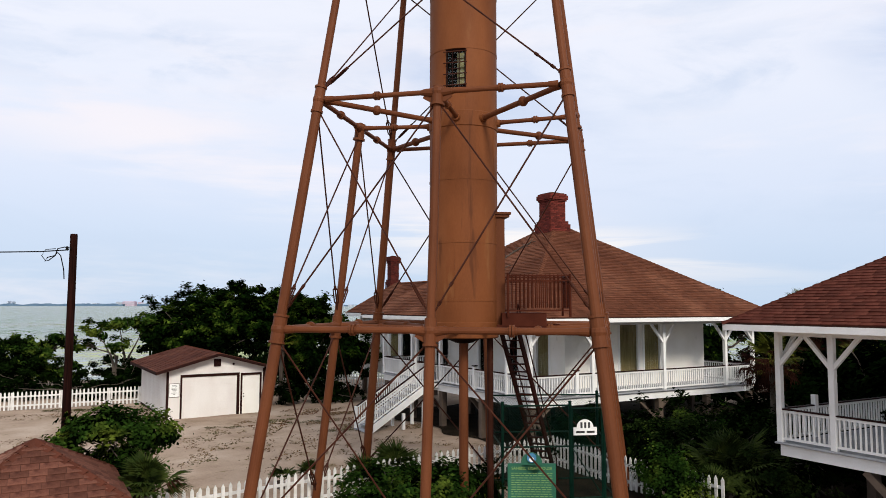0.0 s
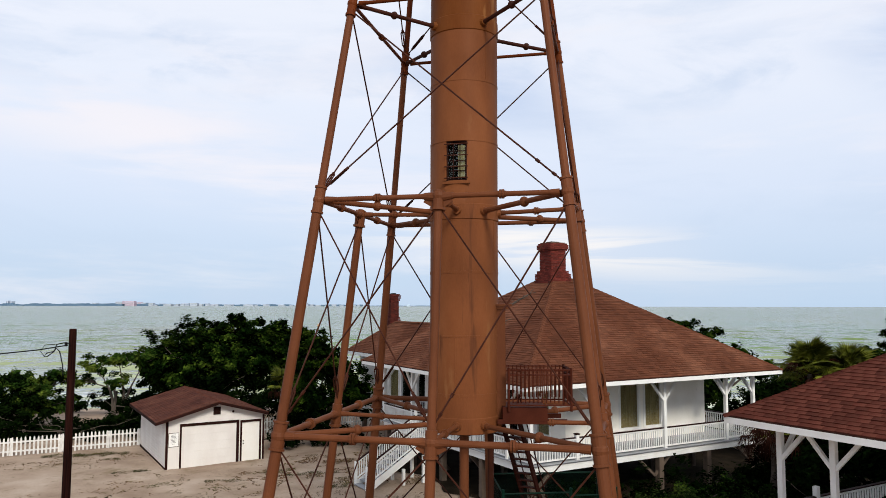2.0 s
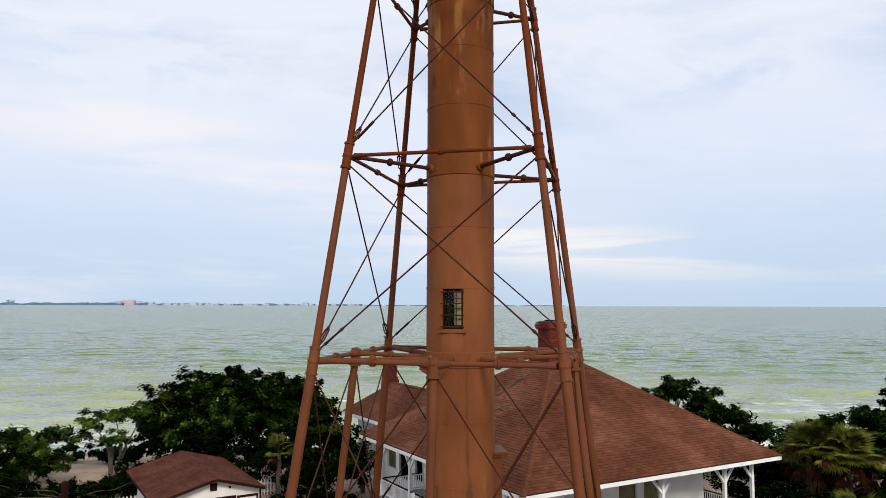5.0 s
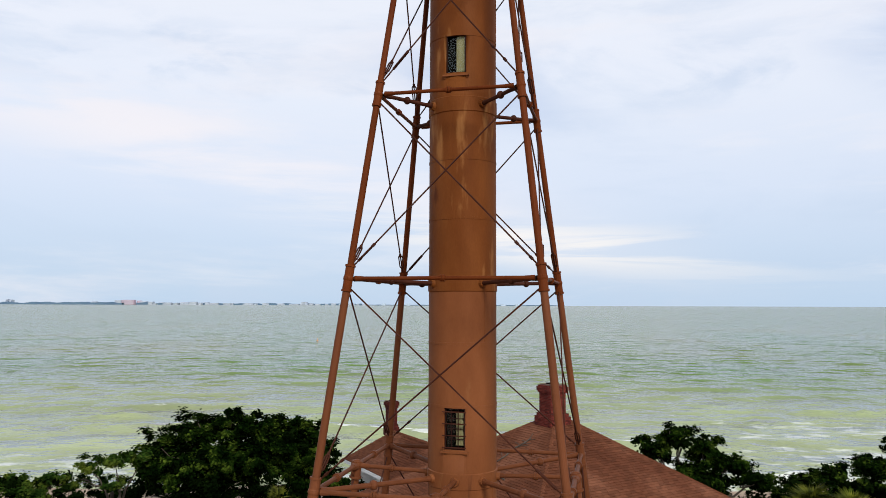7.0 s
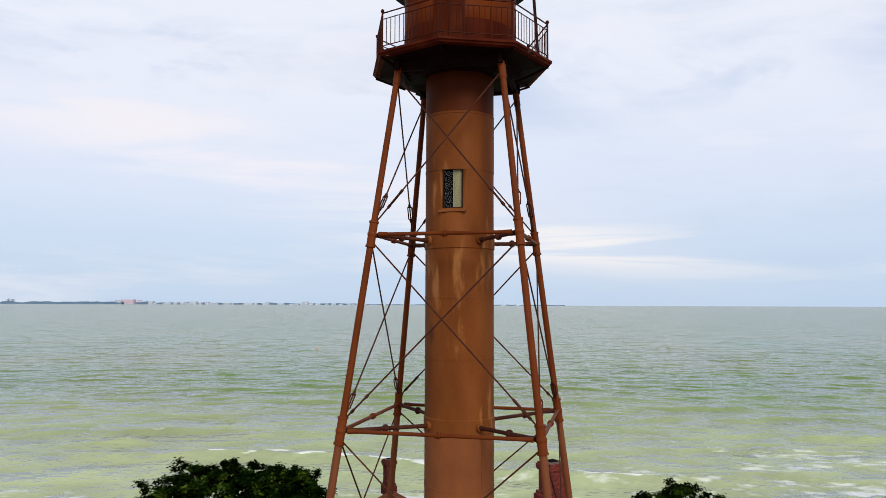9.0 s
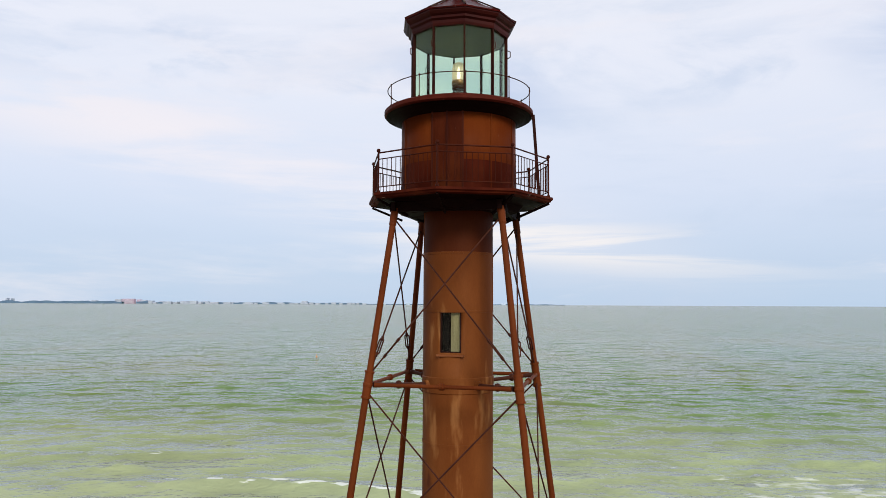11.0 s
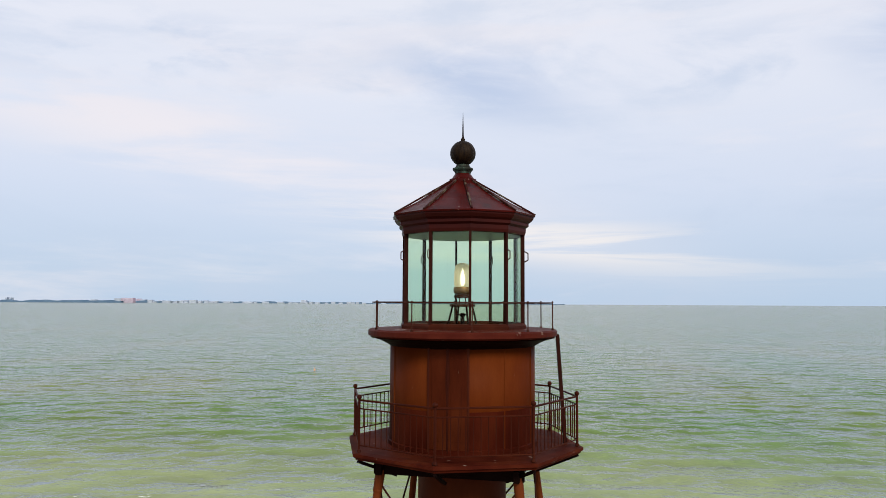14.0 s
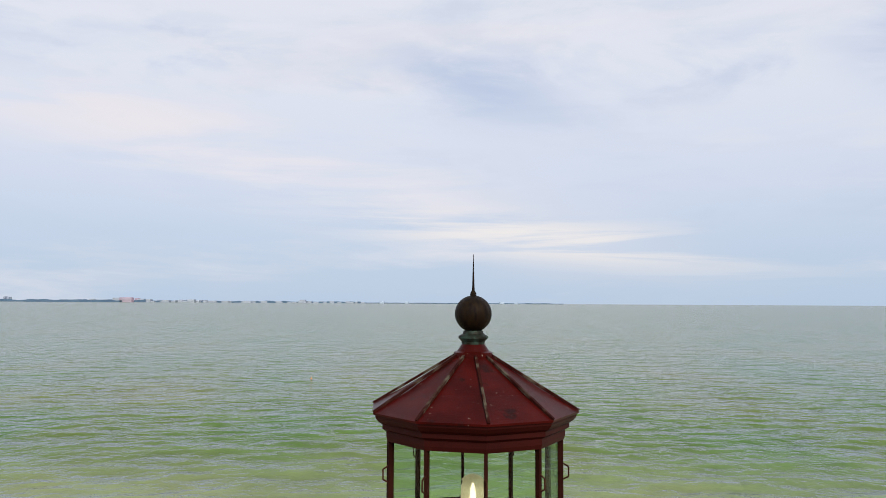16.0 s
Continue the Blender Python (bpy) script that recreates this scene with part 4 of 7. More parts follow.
def tower_window(win, barred):
    a0, a1, z0, z1 = win
    r = COLUMN_R - 0.035
    pa, pb = polar(r, a0), polar(r, a1)
    mid = (pa + pb) / 2
    along = (pb - pa).normalized()
    out = Vector((mid.x, mid.y, 0)).normalized()
    half = (pb - pa).length / 2

    def at(s, z, depth=0.0):
        return mid + along * s + out * depth + Vector((0, 0, z))
    bm = bmesh.new()
    for s in (-half + 0.015, half - 0.015):
        beam(bm, at(s, z0), at(s, z1), 0.04, 0.03)
    for z in (z0 + 0.015, z1 - 0.015):
        beam(bm, at(-half, z), at(half, z), 0.04, 0.03)
    frame_ob = part("window_frame", bm, TRIM_DARK, lighthouse)
    if barred:
        for s in (-half / 3, half / 3):
            part("muntin", beam(bmesh.new(), at(s, z0, 0.005), at(s, z1, 0.005), 0.02, 0.02), TRIM_DARK, frame_ob)
        for k in (1, 2, 3):
            z = z0 + (z1 - z0) * k / 4
            part("muntin", beam(bmesh.new(), at(-half, z, 0.005), at(half, z, 0.005), 0.018, 0.018), TRIM_DARK, frame_ob)
        for k in range(4):
            z = z0 + 0.06 + (z1 - z0 - 0.15) * k / 3
            part("guard_bar", tube(bmesh.new(), at(-half - 0.05, z, 0.10), at(half + 0.05, z, 0.10), 0.016, n=6), IRON_RODS, frame_ob)
    pane = part("pane", beam(bmesh.new(), at(-half, (z0 + z1) / 2, -0.02), at(half, (z0 + z1) / 2, -0.02), 0.006, z1 - z0), GLASS_WINDOW, frame_ob)
    pane.visible_shadow = False
    part("blind", beam(bmesh.new(), at(0.0 if not barred else 0.03, (z0 + z1) / 2, -0.035), at(half - (0.0 if not barred else 0.05), (z0 + z1) / 2, -0.035), 0.012, (z1 - z0) * (0.98 if not barred else 0.8)), CURTAIN_PALE, frame_ob)
    # near-black board behind the pane for the darkness inside the column
    part("reveal", beam(bmesh.new(), at(-half, (z0 + z1) / 2, -0.20), at(half, (z0 + z1) / 2, -0.20), 0.02, z1 - z0), DARK_ROOM, frame_ob)
    sill = part("window_sill", beam(bmesh.new(), at(-half - 0.09, z0 - 0.07, 0.05), at(half + 0.09, z0 - 0.07, 0.05), 0.09, 0.045), IRON, frame_ob)
    for s in (-half - 0.04, half + 0.04):
        part("sill_bracket", beam(bmesh.new(), at(s, z0 - 0.14, 0.02), at(s, z0 - 0.06, 0.05), 0.05, 0.04), IRON, sill)


tower_window(WINDOWS[0], True)
tower_window(WINDOWS[1], False)

# entrance: hood on the column's side, landing with its cage, ladder to the ground
DOOR_AT = 8.0
bm = bmesh.new()
turn = Matrix.Rotation(radians(DOOR_AT), 4, "Z")
cuboid(bm, 0.70, 1.04, -0.42, 0.42, 5.0, 7.86, turn)
hood = part("door_housing", bm, IRON_LEGS, lighthouse)
bm = bmesh.new()
cuboid(bm, 0.66, 1.16, -0.48, 0.48, 7.86, 7.93, turn)
cuboid(bm, 0.66, 1.20, -0.52, 0.52, 7.93, 7.99, turn)
part("cornice", bm, IRON_LEGS, hood)
part("door", cuboid(bmesh.new(), 1.03, 1.06, -0.34, 0.34, 5.08, 7.3, turn), IRON_DARK, hood)
LX0, LX1, LY0, LY1, LZ = 1.14, 2.76, -0.62, 0.60, 5.32
landing = part("landing", block(LX0 - 0.16, LX1 - 0.61, LY0 + 0.05, LY1, LZ - 0.36, LZ, 0.015), LANDING, lighthouse)
for zz in (0.06, 0.84, 0.97):
    for a, b in (((LX0, LY0), (LX1, LY0)), ((LX1, LY0), (LX1, LY1)), ((LX0, LY1), (LX1, LY1))):
        part("landing_rail", beam(bmesh.new(), (*a, LZ + zz), (*b, LZ + zz), 0.045, 0.035), LANDING, landing)
BAR = finish(tube(bmesh.new(), (0, 0, 0), (0, 0, 0.88), 0.018, n=6), "bar", LANDING)
for a, b in (((LX0, LY0), (LX1, LY0)), ((LX1, LY0), (LX1, LY1)), ((LX0, LY1), (LX1, LY1))):
    n = int(math.hypot(b[0] - a[0], b[1] - a[1]) / 0.105)
    for k in range(n + 1):
        piece("baluster", BAR, landing, Matrix.Translation((a[0] + (b[0] - a[0]) * k / n, a[1] + (b[1] - a[1]) * k / n, LZ + 0.12)))
for p in ((LX0, LY0), (LX1, LY0), (LX1, LY1), (LX0, LY1)):
    part("post", tube(bmesh.new(), (*p, LZ - 0.1), (*p, LZ + 1.02), 0.035, n=8), LANDING, landing)
for y in (LY0 + 0.1, LY1 - 0.1):
    part("landing_bracket", beam(bmesh.new(), (0.85, y, 4.95), (LX1 - 0.1, y, 4.95), 0.08, 0.12), LANDING, landing)
low, high = Vector((2.72, 3.30, 0.05)), Vector((1.22, 0.35, 5.0))
wide = Vector((0.23, -0.10, 0))
for s in (-1, 1):
    part("ladder_stringer", beam(bmesh.new(), low + wide * s, high + wide * s, 0.05, 0.19), LADDER, lighthouse)
for s in (-1, 1):
    part("ladder_handrail", pipe(bmesh.new(), (low + wide * s + Vector((0, 0, 0.05)), low + wide * s + Vector((0, 0.1, 0.75)), high + wide * s + Vector((0.05, 0.1, 0.55)), high + wide * s + Vector((0, 0, 0.2))), 0.02, 6), LADDER, lighthouse)
TREADS = 22
for k in range(1, TREADS):
    p = low + (high - low) * k / TREADS
    part("ladder_tread", beam(bmesh.new(), p - wide, p + wide, 0.17, 0.03), LADDER, lighthouse)

# main gallery: eight-sided deck, girders, brackets and railing
GALLERY = [31.75 + 45 * k for k in range(8)]
deck = part("gallery_deck", lathe(bmesh.new(), ((2.30, 24.91), (2.44, 24.93), (2.46, 24.97), (2.50, 24.99), (2.50, 25.05), (2.30, 25.06)), 8, 31.75), DECK_RED, lighthouse)
# shade below the gallery is painted in with the near-black colour
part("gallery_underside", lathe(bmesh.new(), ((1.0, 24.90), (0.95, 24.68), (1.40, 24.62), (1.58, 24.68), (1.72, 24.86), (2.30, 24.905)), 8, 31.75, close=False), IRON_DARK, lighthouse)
for k in range(4):
    p = corner(k, 24.40)
    bm = bmesh.new()
    d = (corner(k, 25) - corner(k, 24)).normalized()
    tube(bm, p - d * 0.10, p + d * 0.30, 0.09, 0.098, 14)
    ball(bm, p - d * 0.1, 0.095, 12)
    part("leg_cap", bm, LEGS_UPPER, lighthouse)
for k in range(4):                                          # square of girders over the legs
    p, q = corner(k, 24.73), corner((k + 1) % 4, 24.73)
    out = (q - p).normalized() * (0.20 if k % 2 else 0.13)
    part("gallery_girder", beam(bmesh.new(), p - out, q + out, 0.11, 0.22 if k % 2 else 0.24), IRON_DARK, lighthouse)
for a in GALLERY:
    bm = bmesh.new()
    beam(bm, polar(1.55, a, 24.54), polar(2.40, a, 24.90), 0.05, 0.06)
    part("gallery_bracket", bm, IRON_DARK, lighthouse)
    bm = bmesh.new()
    tube(bm, polar(2.38, a, 25.05), polar(2.38, a, 26.08), 0.024, n=8)
    ball(bm, polar(2.38, a, 26.12), 0.05, 10)
    lathe_base = polar(2.38, a, 25.07)
    tube(bm, lathe_base, lathe_base + Vector((0, 0, 0.05)), 0.05, 0.035, 8)
    part("gallery_post", bm, IRON_RED, lighthouse)
PICKET = finish(tube(bmesh.new(), (0, 0, 0), (0, 0, 0.70), 0.010, n=5), "gallery_bar", IRON_RED)
for a, b in zip(GALLERY, GALLERY[1:] + GALLERY[:1]):
    p, q = polar(2.38, a), polar(2.38, b)
    bm = bmesh.new()
    for z, r in ((25.20, 0.014), (25.90, 0.014), (26.06, 0.020)):
        tube(bm, p + Vector((0, 0, z)), q + Vector((0, 0, z)), r, n=6)
    rails = part("gallery_rail", bm, IRON_RED, lighthouse)
    for k in range(1, 13):
        c = p + (q - p) * k / 13
        piece("gallery_bar", PICKET, rails, Matrix.Translation((c.x, c.y, 25.20)))

# watch room
WATCH_R = 1.52
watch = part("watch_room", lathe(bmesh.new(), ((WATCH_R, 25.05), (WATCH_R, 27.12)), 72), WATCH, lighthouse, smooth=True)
part("base_ring", lathe(bmesh.new(), ((WATCH_R + 0.03, 25.06), (WATCH_R + 0.03, 25.14), (WATCH_R, 25.16)), 72, close=False), WAINSCOT, watch)
for a in (243.5, 258.0, 272.5, 301, 333, 10, 60, 110, 160, 205):
    w = 0.035 if 240 < a < 275 else 0.016
    bm = bmesh.new()
    tube(bm, polar(WATCH_R, a, 25.1), polar(WATCH_R, a, 27.1), w, n=6)
    part("plate_seam", bm, IRON_RED if w > 0.03 else WATCH, watch)


def curved_panel(r, a0, a1, z0, z1, t, n=8):
    bm = bmesh.new()
    cols = []
    for k in range(n + 1):
        a = a0 + (a1 - a0) * k / n
        cols.append([bm.verts.new(polar(rr, a, z)) for rr, z in ((r, z0), (r + t, z0), (r + t, z1), (r, z1))])
    for a, b in zip(cols, cols[1:]):
        for j in range(4):
            bm.faces.new((a[j], b[j], b[(j + 1) % 4], a[(j + 1) % 4]))
    bm.faces.new(cols[0])
    bm.faces.new(cols[-1][::-1])
    bmesh.ops.recalc_face_normals(bm, faces=bm.faces[:])
    return bm


for a0, a1 in ((244.2, 257.6), (258.4, 271.8)):
    leaf = part("door_leaf", curved_panel(WATCH_R + 0.004, a0, a1, 25.16, 27.05, 0.018), DOOR_RED, watch, "peeling dark red door leaf")
    part("door_panel", curved_panel(WATCH_R + 0.024, a0 + 2.2, a1 - 2.2, 25.32, 26.88, 0.008), DOOR_RED, leaf)

for a0, a1 in ((-87.0, 243.0),):                            # lower wall in darker red paint
    part("lower_wall_band", curved_panel(WATCH_R + 0.001, a0, a1, 25.15, 25.87, 0.005, 64), WAINSCOT, watch, "dark red painted lower band")

# upper gallery disc with its light rail
part("upper_deck", lathe(bmesh.new(), ((WATCH_R + 0.01, 27.09), (WATCH_R + 0.12, 27.15), (1.78, 27.21), (1.93, 27.245), (1.985, 27.28), (1.985, 27.37), (1.95, 27.40), (1.2, 27.42)), 72), DISC_RED, lighthouse)
# near-black sheet under the upper deck, standing for its shade
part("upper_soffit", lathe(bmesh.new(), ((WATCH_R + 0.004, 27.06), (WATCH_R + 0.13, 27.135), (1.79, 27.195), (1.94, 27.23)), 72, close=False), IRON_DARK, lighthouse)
upper_rail = part("upper_rail", ring_tube(bmesh.new(), 1.90, 27.95, 0.013), IRON_RODS, lighthouse)
for k in range(10):
    a = 274 + 36 * k
    bm = tube(bmesh.new(), polar(1.90, a, 27.39), polar(1.90, a, 27.97), 0.013, n=6)
    tube(bm, polar(1.90, a, 27.39), polar(1.90, a, 27.43), 0.028, n=8)
    ball(bm, polar(1.90, a, 27.965), 0.022, 8)
    part("rail_post", bm, IRON_RODS, lighthouse)
part("down_pipe", beam(bmesh.new(), (2.12, -0.25, 25.06), (1.97, -0.25, 27.30), 0.09, 0.07), LADDER, lighthouse)

# lantern: ten panes, bars, handholds
LANTERN_R = 1.29
BARS = [275 + 36 * k for k in range(10)]
part("lantern_curb", lathe(bmesh.new(), ((1.36, 27.40), (1.36, 27.48), (1.31, 27.53), (1.22, 27.53), (1.22, 27.43)), 10, 275, close=False), IRON_RED, lighthouse)
part("lantern_floor", lathe(bmesh.new(), ((1.22, 27.425), (1.22, 27.435)), 40), IRON_RED, lighthouse)
part("floor_ring", lathe(bmesh.new(), ((0.88, 27.43), (0.88, 27.47), (0.80, 27.47), (0.80, 27.43)), 40, close=False), IRON_RED, lighthouse)
for k, a in enumerate(BARS):
    bm = bmesh.new()
    d = Matrix.Translation(polar(LANTERN_R, a)) @ Matrix.Rotation(radians(a), 4, "Z")
    cuboid(bm, -0.05, 0.018, -0.018, 0.018, 27.50, 29.40, d)
    cuboid(bm, 0.018, 0.030, -0.023, 0.023, 27.50, 29.40, d)
    bar = part("glazing_bar", bm, LADDER, lighthouse)
    b = BARS[(k + 1) % 10]
    p, q = polar(LANTERN_R - 0.02, a), polar(LANTERN_R - 0.02, b)
    c, dirn = (p + q) / 2, (q - p)
    pane = part("lantern_pane", beam(bmesh.new(), c - dirn * 0.485 + Vector((0, 0, 28.45)), c + dirn * 0.485 + Vector((0, 0, 28.45)), 0.008, 1.86), GLASS_LANTERN, lighthouse)
    pane.visible_shadow = False
    if k % 2 == 0 or k in (1, 9):
        bm = bmesh.new()
        pts = [polar(LANTERN_R + 0.03, a, 28.80), polar(LANTERN_R + 0.105, a, 28.84), polar(LANTERN_R + 0.105, a, 28.98), polar(LANTERN_R + 0.03, a, 29.02)]
        for u, v in zip(pts, pts[1:]):
            tube(bm, u, v, 0.012, n=6)
        part("handhold", bm, IRON_RODS, bar)
part("lantern_head", lathe(bmesh.new(), ((1.24, 29.36), (1.33, 29.36), (1.35, 29.42), (1.35, 29.50), (1.41, 29.54), (1.41, 29.60), (1.47, 29.64), (1.515, 29.70), (1.52, 29.745), (1.24, 29.755)), 10, 275), HEAD_RED, lighthouse)
roof = part("lantern_roof", lathe(bmesh.new(), ((1.545, 29.74), (1.555, 29.77), (1.02, 30.06), (0.28, 30.52), (0.26, 30.56)), 10, 275), ROOF_RED, lighthouse)
part("lantern_ceiling", lathe(bmesh.new(), ((0.2, 29.358), (1.25, 29.35)), 10, 275), CEILING_BRONZE, lighthouse)
for a in BARS:
    part("roof_seam", beam(bmesh.new(), polar(1.55, a, 29.782), polar(0.27, a, 30.545), 0.038, 0.036), GREEN_SEAM, roof)
part("roof_collar", lathe(bmesh.new(), ((0.29, 30.50), (0.29, 30.58), (0.24, 30.60), (0.20, 30.66), (0.17, 30.70)), 32), ROOF_RED, lighthouse)
part("finial_neck", lathe(bmesh.new(), ((0.17, 30.70), (0.175, 30.74), (0.22, 30.79), (0.22, 30.82), (0.16, 30.85), (0.14, 30.90)), 32), VERDIGRIS, lighthouse, "green verdigris neck")
bm = bmesh.new()
bmesh.ops.create_uvsphere(bm, u_segments=32, v_segments=20, radius=0.274, matrix=Matrix.Translation((0, 0, 31.15)))
for v in bm.verts:                                       # fluted gores
    a = math.atan2(v.co.y, v.co.x)
    s = 1 + 0.010 * math.cos(16 * a)
    v.co.x, v.co.y = v.co.x * s, v.co.y * s
part("ventilator_ball", bm, BALL, lighthouse, "dark bronze ventilator ball", smooth=True)
bm = lathe(bmesh.new(), ((0.05, 31.40), (0.045, 31.46), (0.022, 31.50), (0.018, 31.56), (0.004, 32.04)), 12)
part("lightning_rod", bm, BALL, lighthouse)

# lamp on its stand inside the lantern
bm = bmesh.new()
for a in (20, 110, 200, 290):
    tube(bm, polar(0.34, a, 27.43), polar(0.23, a, 27.86), 0.022, n=6)
part("lamp_stand", bm, IRON_DARK, lighthouse)
part("stand_top", lathe(bmesh.new(), ((0.26, 27.86), (0.275, 27.88), (0.275, 27.91), (0.22, 27.92)), 32), IRON_RODS, lighthouse)
part("lamp_pedestal", lathe(bmesh.new(), ((0.08, 27.43), (0.05, 27.5), (0.04, 27.65), (0.09, 27.70), (0.02, 27.73)), 16), IRON_DARK, lighthouse)
bm = bmesh.new()
for a in range(0, 360, 60):
    tube(bm, polar(0.13, a, 27.92), polar(0.13, a, 28.04), 0.010, n=6)
lathe(bm, ((0.17, 28.04), (0.18, 28.06), (0.18, 28.10), (0.14, 28.12)), 24)
part("lamp_base", bm, IRON_RODS, lighthouse)
part("lamp_collar", lathe(bmesh.new(), ((0.13, 28.115), (0.185, 28.15), (0.195, 28.22), (0.185, 28.27), (0.18, 28.28)), 28), BRASS, lighthouse, "tarnished brass lamp collar", smooth=True)
shade = part("lamp_lens", lathe(bmesh.new(), ((0.11, 28.11), (0.17, 28.16), (0.185, 28.22), (0.165, 28.28), (0.18, 28.33), (0.175, 28.62), (0.15, 28.68), (0.17, 28.71), (0.12, 28.76), (0.05, 28.79)), 28), FROSTED, lighthouse, "ribbed clear glass lamp lens", smooth=True)
part("filament", lathe(bmesh.new(), ((0.016, 28.30), (0.042, 28.34), (0.048, 28.42), (0.042, 28.54), (0.024, 28.62), (0.010, 28.67)), 16), LAMP_GLOW, shade, "glowing warm filament")


# ---------------------------------------------------------------- roofs of shingles
def shingle_face(a, b, c, d=None, course=0.145, tab=0.31, thick=0.020, rng=None):
    """Single shingles over a roof face: eave a-b, then c (and d over a) above; a triangle if d is None. Yields eight corners each."""
    rng = rng or np.random.RandomState(1)
    a, b, c = Vector(a), Vector(b), Vector(c)
    d = c if d is None else Vector(d)
    u = (b - a).normalized()
    n = u.cross(((c + d) / 2 - (a + b) / 2)).normalized()
    if n.z < 0:
        n = -n
    v = n.cross(u).normalized()
    if v.z < 0:
        v = -v
    H = (c - a).dot(v)
    rows = int(H / course)
    out = []
    for j in range(rows):
        h0, h1 = j * course, min(H, (j + 1) * course + 0.03)
        k = (h0 + course / 2) / H
        lo = (d - a).dot(u) * k
        hi = (b - a).dot(u) + ((c - b).dot(u)) * k
        x = lo - rng.rand() * tab * 0.9
        while x < hi:
            x0, x1 = max(x, lo), min(x + tab - 0.008, hi)
            if x1 - x0 > 0.04:
                lift = thick * rng.uniform(0.8, 1.5)
                p = [a + u * x0 + v * h0, a + u * x1 + v * h0, a + u * x1 + v * h1, a + u * x0 + v * h1]
                out.append([p[0] + n * 0.002, p[1] + n * 0.002, p[2] + n * 0.002, p[3] + n * 0.002, p[0] + n * (lift + 0.004), p[1] + n * (lift + 0.004), p[2] + n * 0.006, p[3] + n * 0.006])
            x += tab
    return out


QUADS = ((0, 1, 5, 4), (1, 2, 6, 5), (4, 5, 6, 7), (3, 0, 4, 7), (2, 3, 7, 6))


def shingles_joined(name, cells, mat, parent):
    verts, faces = [], []
    for cell in cells:
        k = len(verts)
        verts += [tuple(p) for p in cell]
        faces += [tuple(k + i for i in q) for q in QUADS]
    ob = new(name, raw_mesh(name, verts, faces, mat))
    ob.parent = parent
    ob["kind"] = "stuff"
    return ob


def shingles_single(cells, mat, parent, name="shingle"):
    for cell in cells:
        c = cell[0]
        ob = new(name, raw_mesh(name, [tuple(p - c) for p in cell], QUADS, mat))
        ob.parent, ob.matrix_basis = parent, Matrix.Translation(c)


def roof_slab(corners, apexes, thick=0.09):
    """A hipped roof's solid body: eave corners in order, and one or two ridge points."""
    bm = bmesh.new()
    lo = [bm.verts.new(Vector(c) - Vector((0, 0, thick))) for c in corners]
    up = [bm.verts.new(c) for c in corners]
    top = [bm.verts.new(c) for c in apexes]
    n = len(corners)
    for k in range(n):
        bm.faces.new((lo[k], lo[(k + 1) % n], up[(k + 1) % n], up[k]))
    bm.faces.new(lo[::-1])
    if len(top) == 1:
        for k in range(n):
            bm.faces.new((up[k], up[(k + 1) % n], top[0]))
    else:                                                  # ridge from over side 3-0 to over side 1-2
        bm.faces.new((up[0], up[1], top[1], top[0]))
        bm.faces.new((up[1], up[2], top[1]))
        bm.faces.new((up[2], up[3], top[0], top[1]))
        bm.faces.new((up[3], up[0], top[0]))
    bmesh.ops.recalc_face_normals(bm, faces=bm.faces[:])
    return bm


def hip_caps(lines, mat, parent, step=0.22):
    """Ridge caps: bent shingles laid over the hips."""
    for a, b in lines:
        a, b = Vector(a), Vector(b)
        d = (b - a)
        n = int(d.length / step)
        q = d.to_track_quat("X", "Z").to_matrix().to_4x4()
        bm = bmesh.new()
        for k in range(1):
            vs = [bm.verts.new(Vector(p)) for p in ((-0.15, -0.14, -0.035), (-0.15, 0, 0.045), (-0.15, 0.14, -0.035), (0.13, -0.14, -0.05), (0.13, 0, 0.025), (0.13, 0.14, -0.05))]
            bm.faces.new((vs[0], vs[1], vs[4], vs[3]))
            bm.faces.new((vs[1], vs[2], vs[5], vs[4]))
            bm.faces.new((vs[0], vs[2], vs[1]))
        cap = finish(bm, "hip_cap", mat)
        for k in range(n):
            piece("hip_cap", cap, parent, Matrix.Translation(a + d * (k + 0.5) / n) @ q)


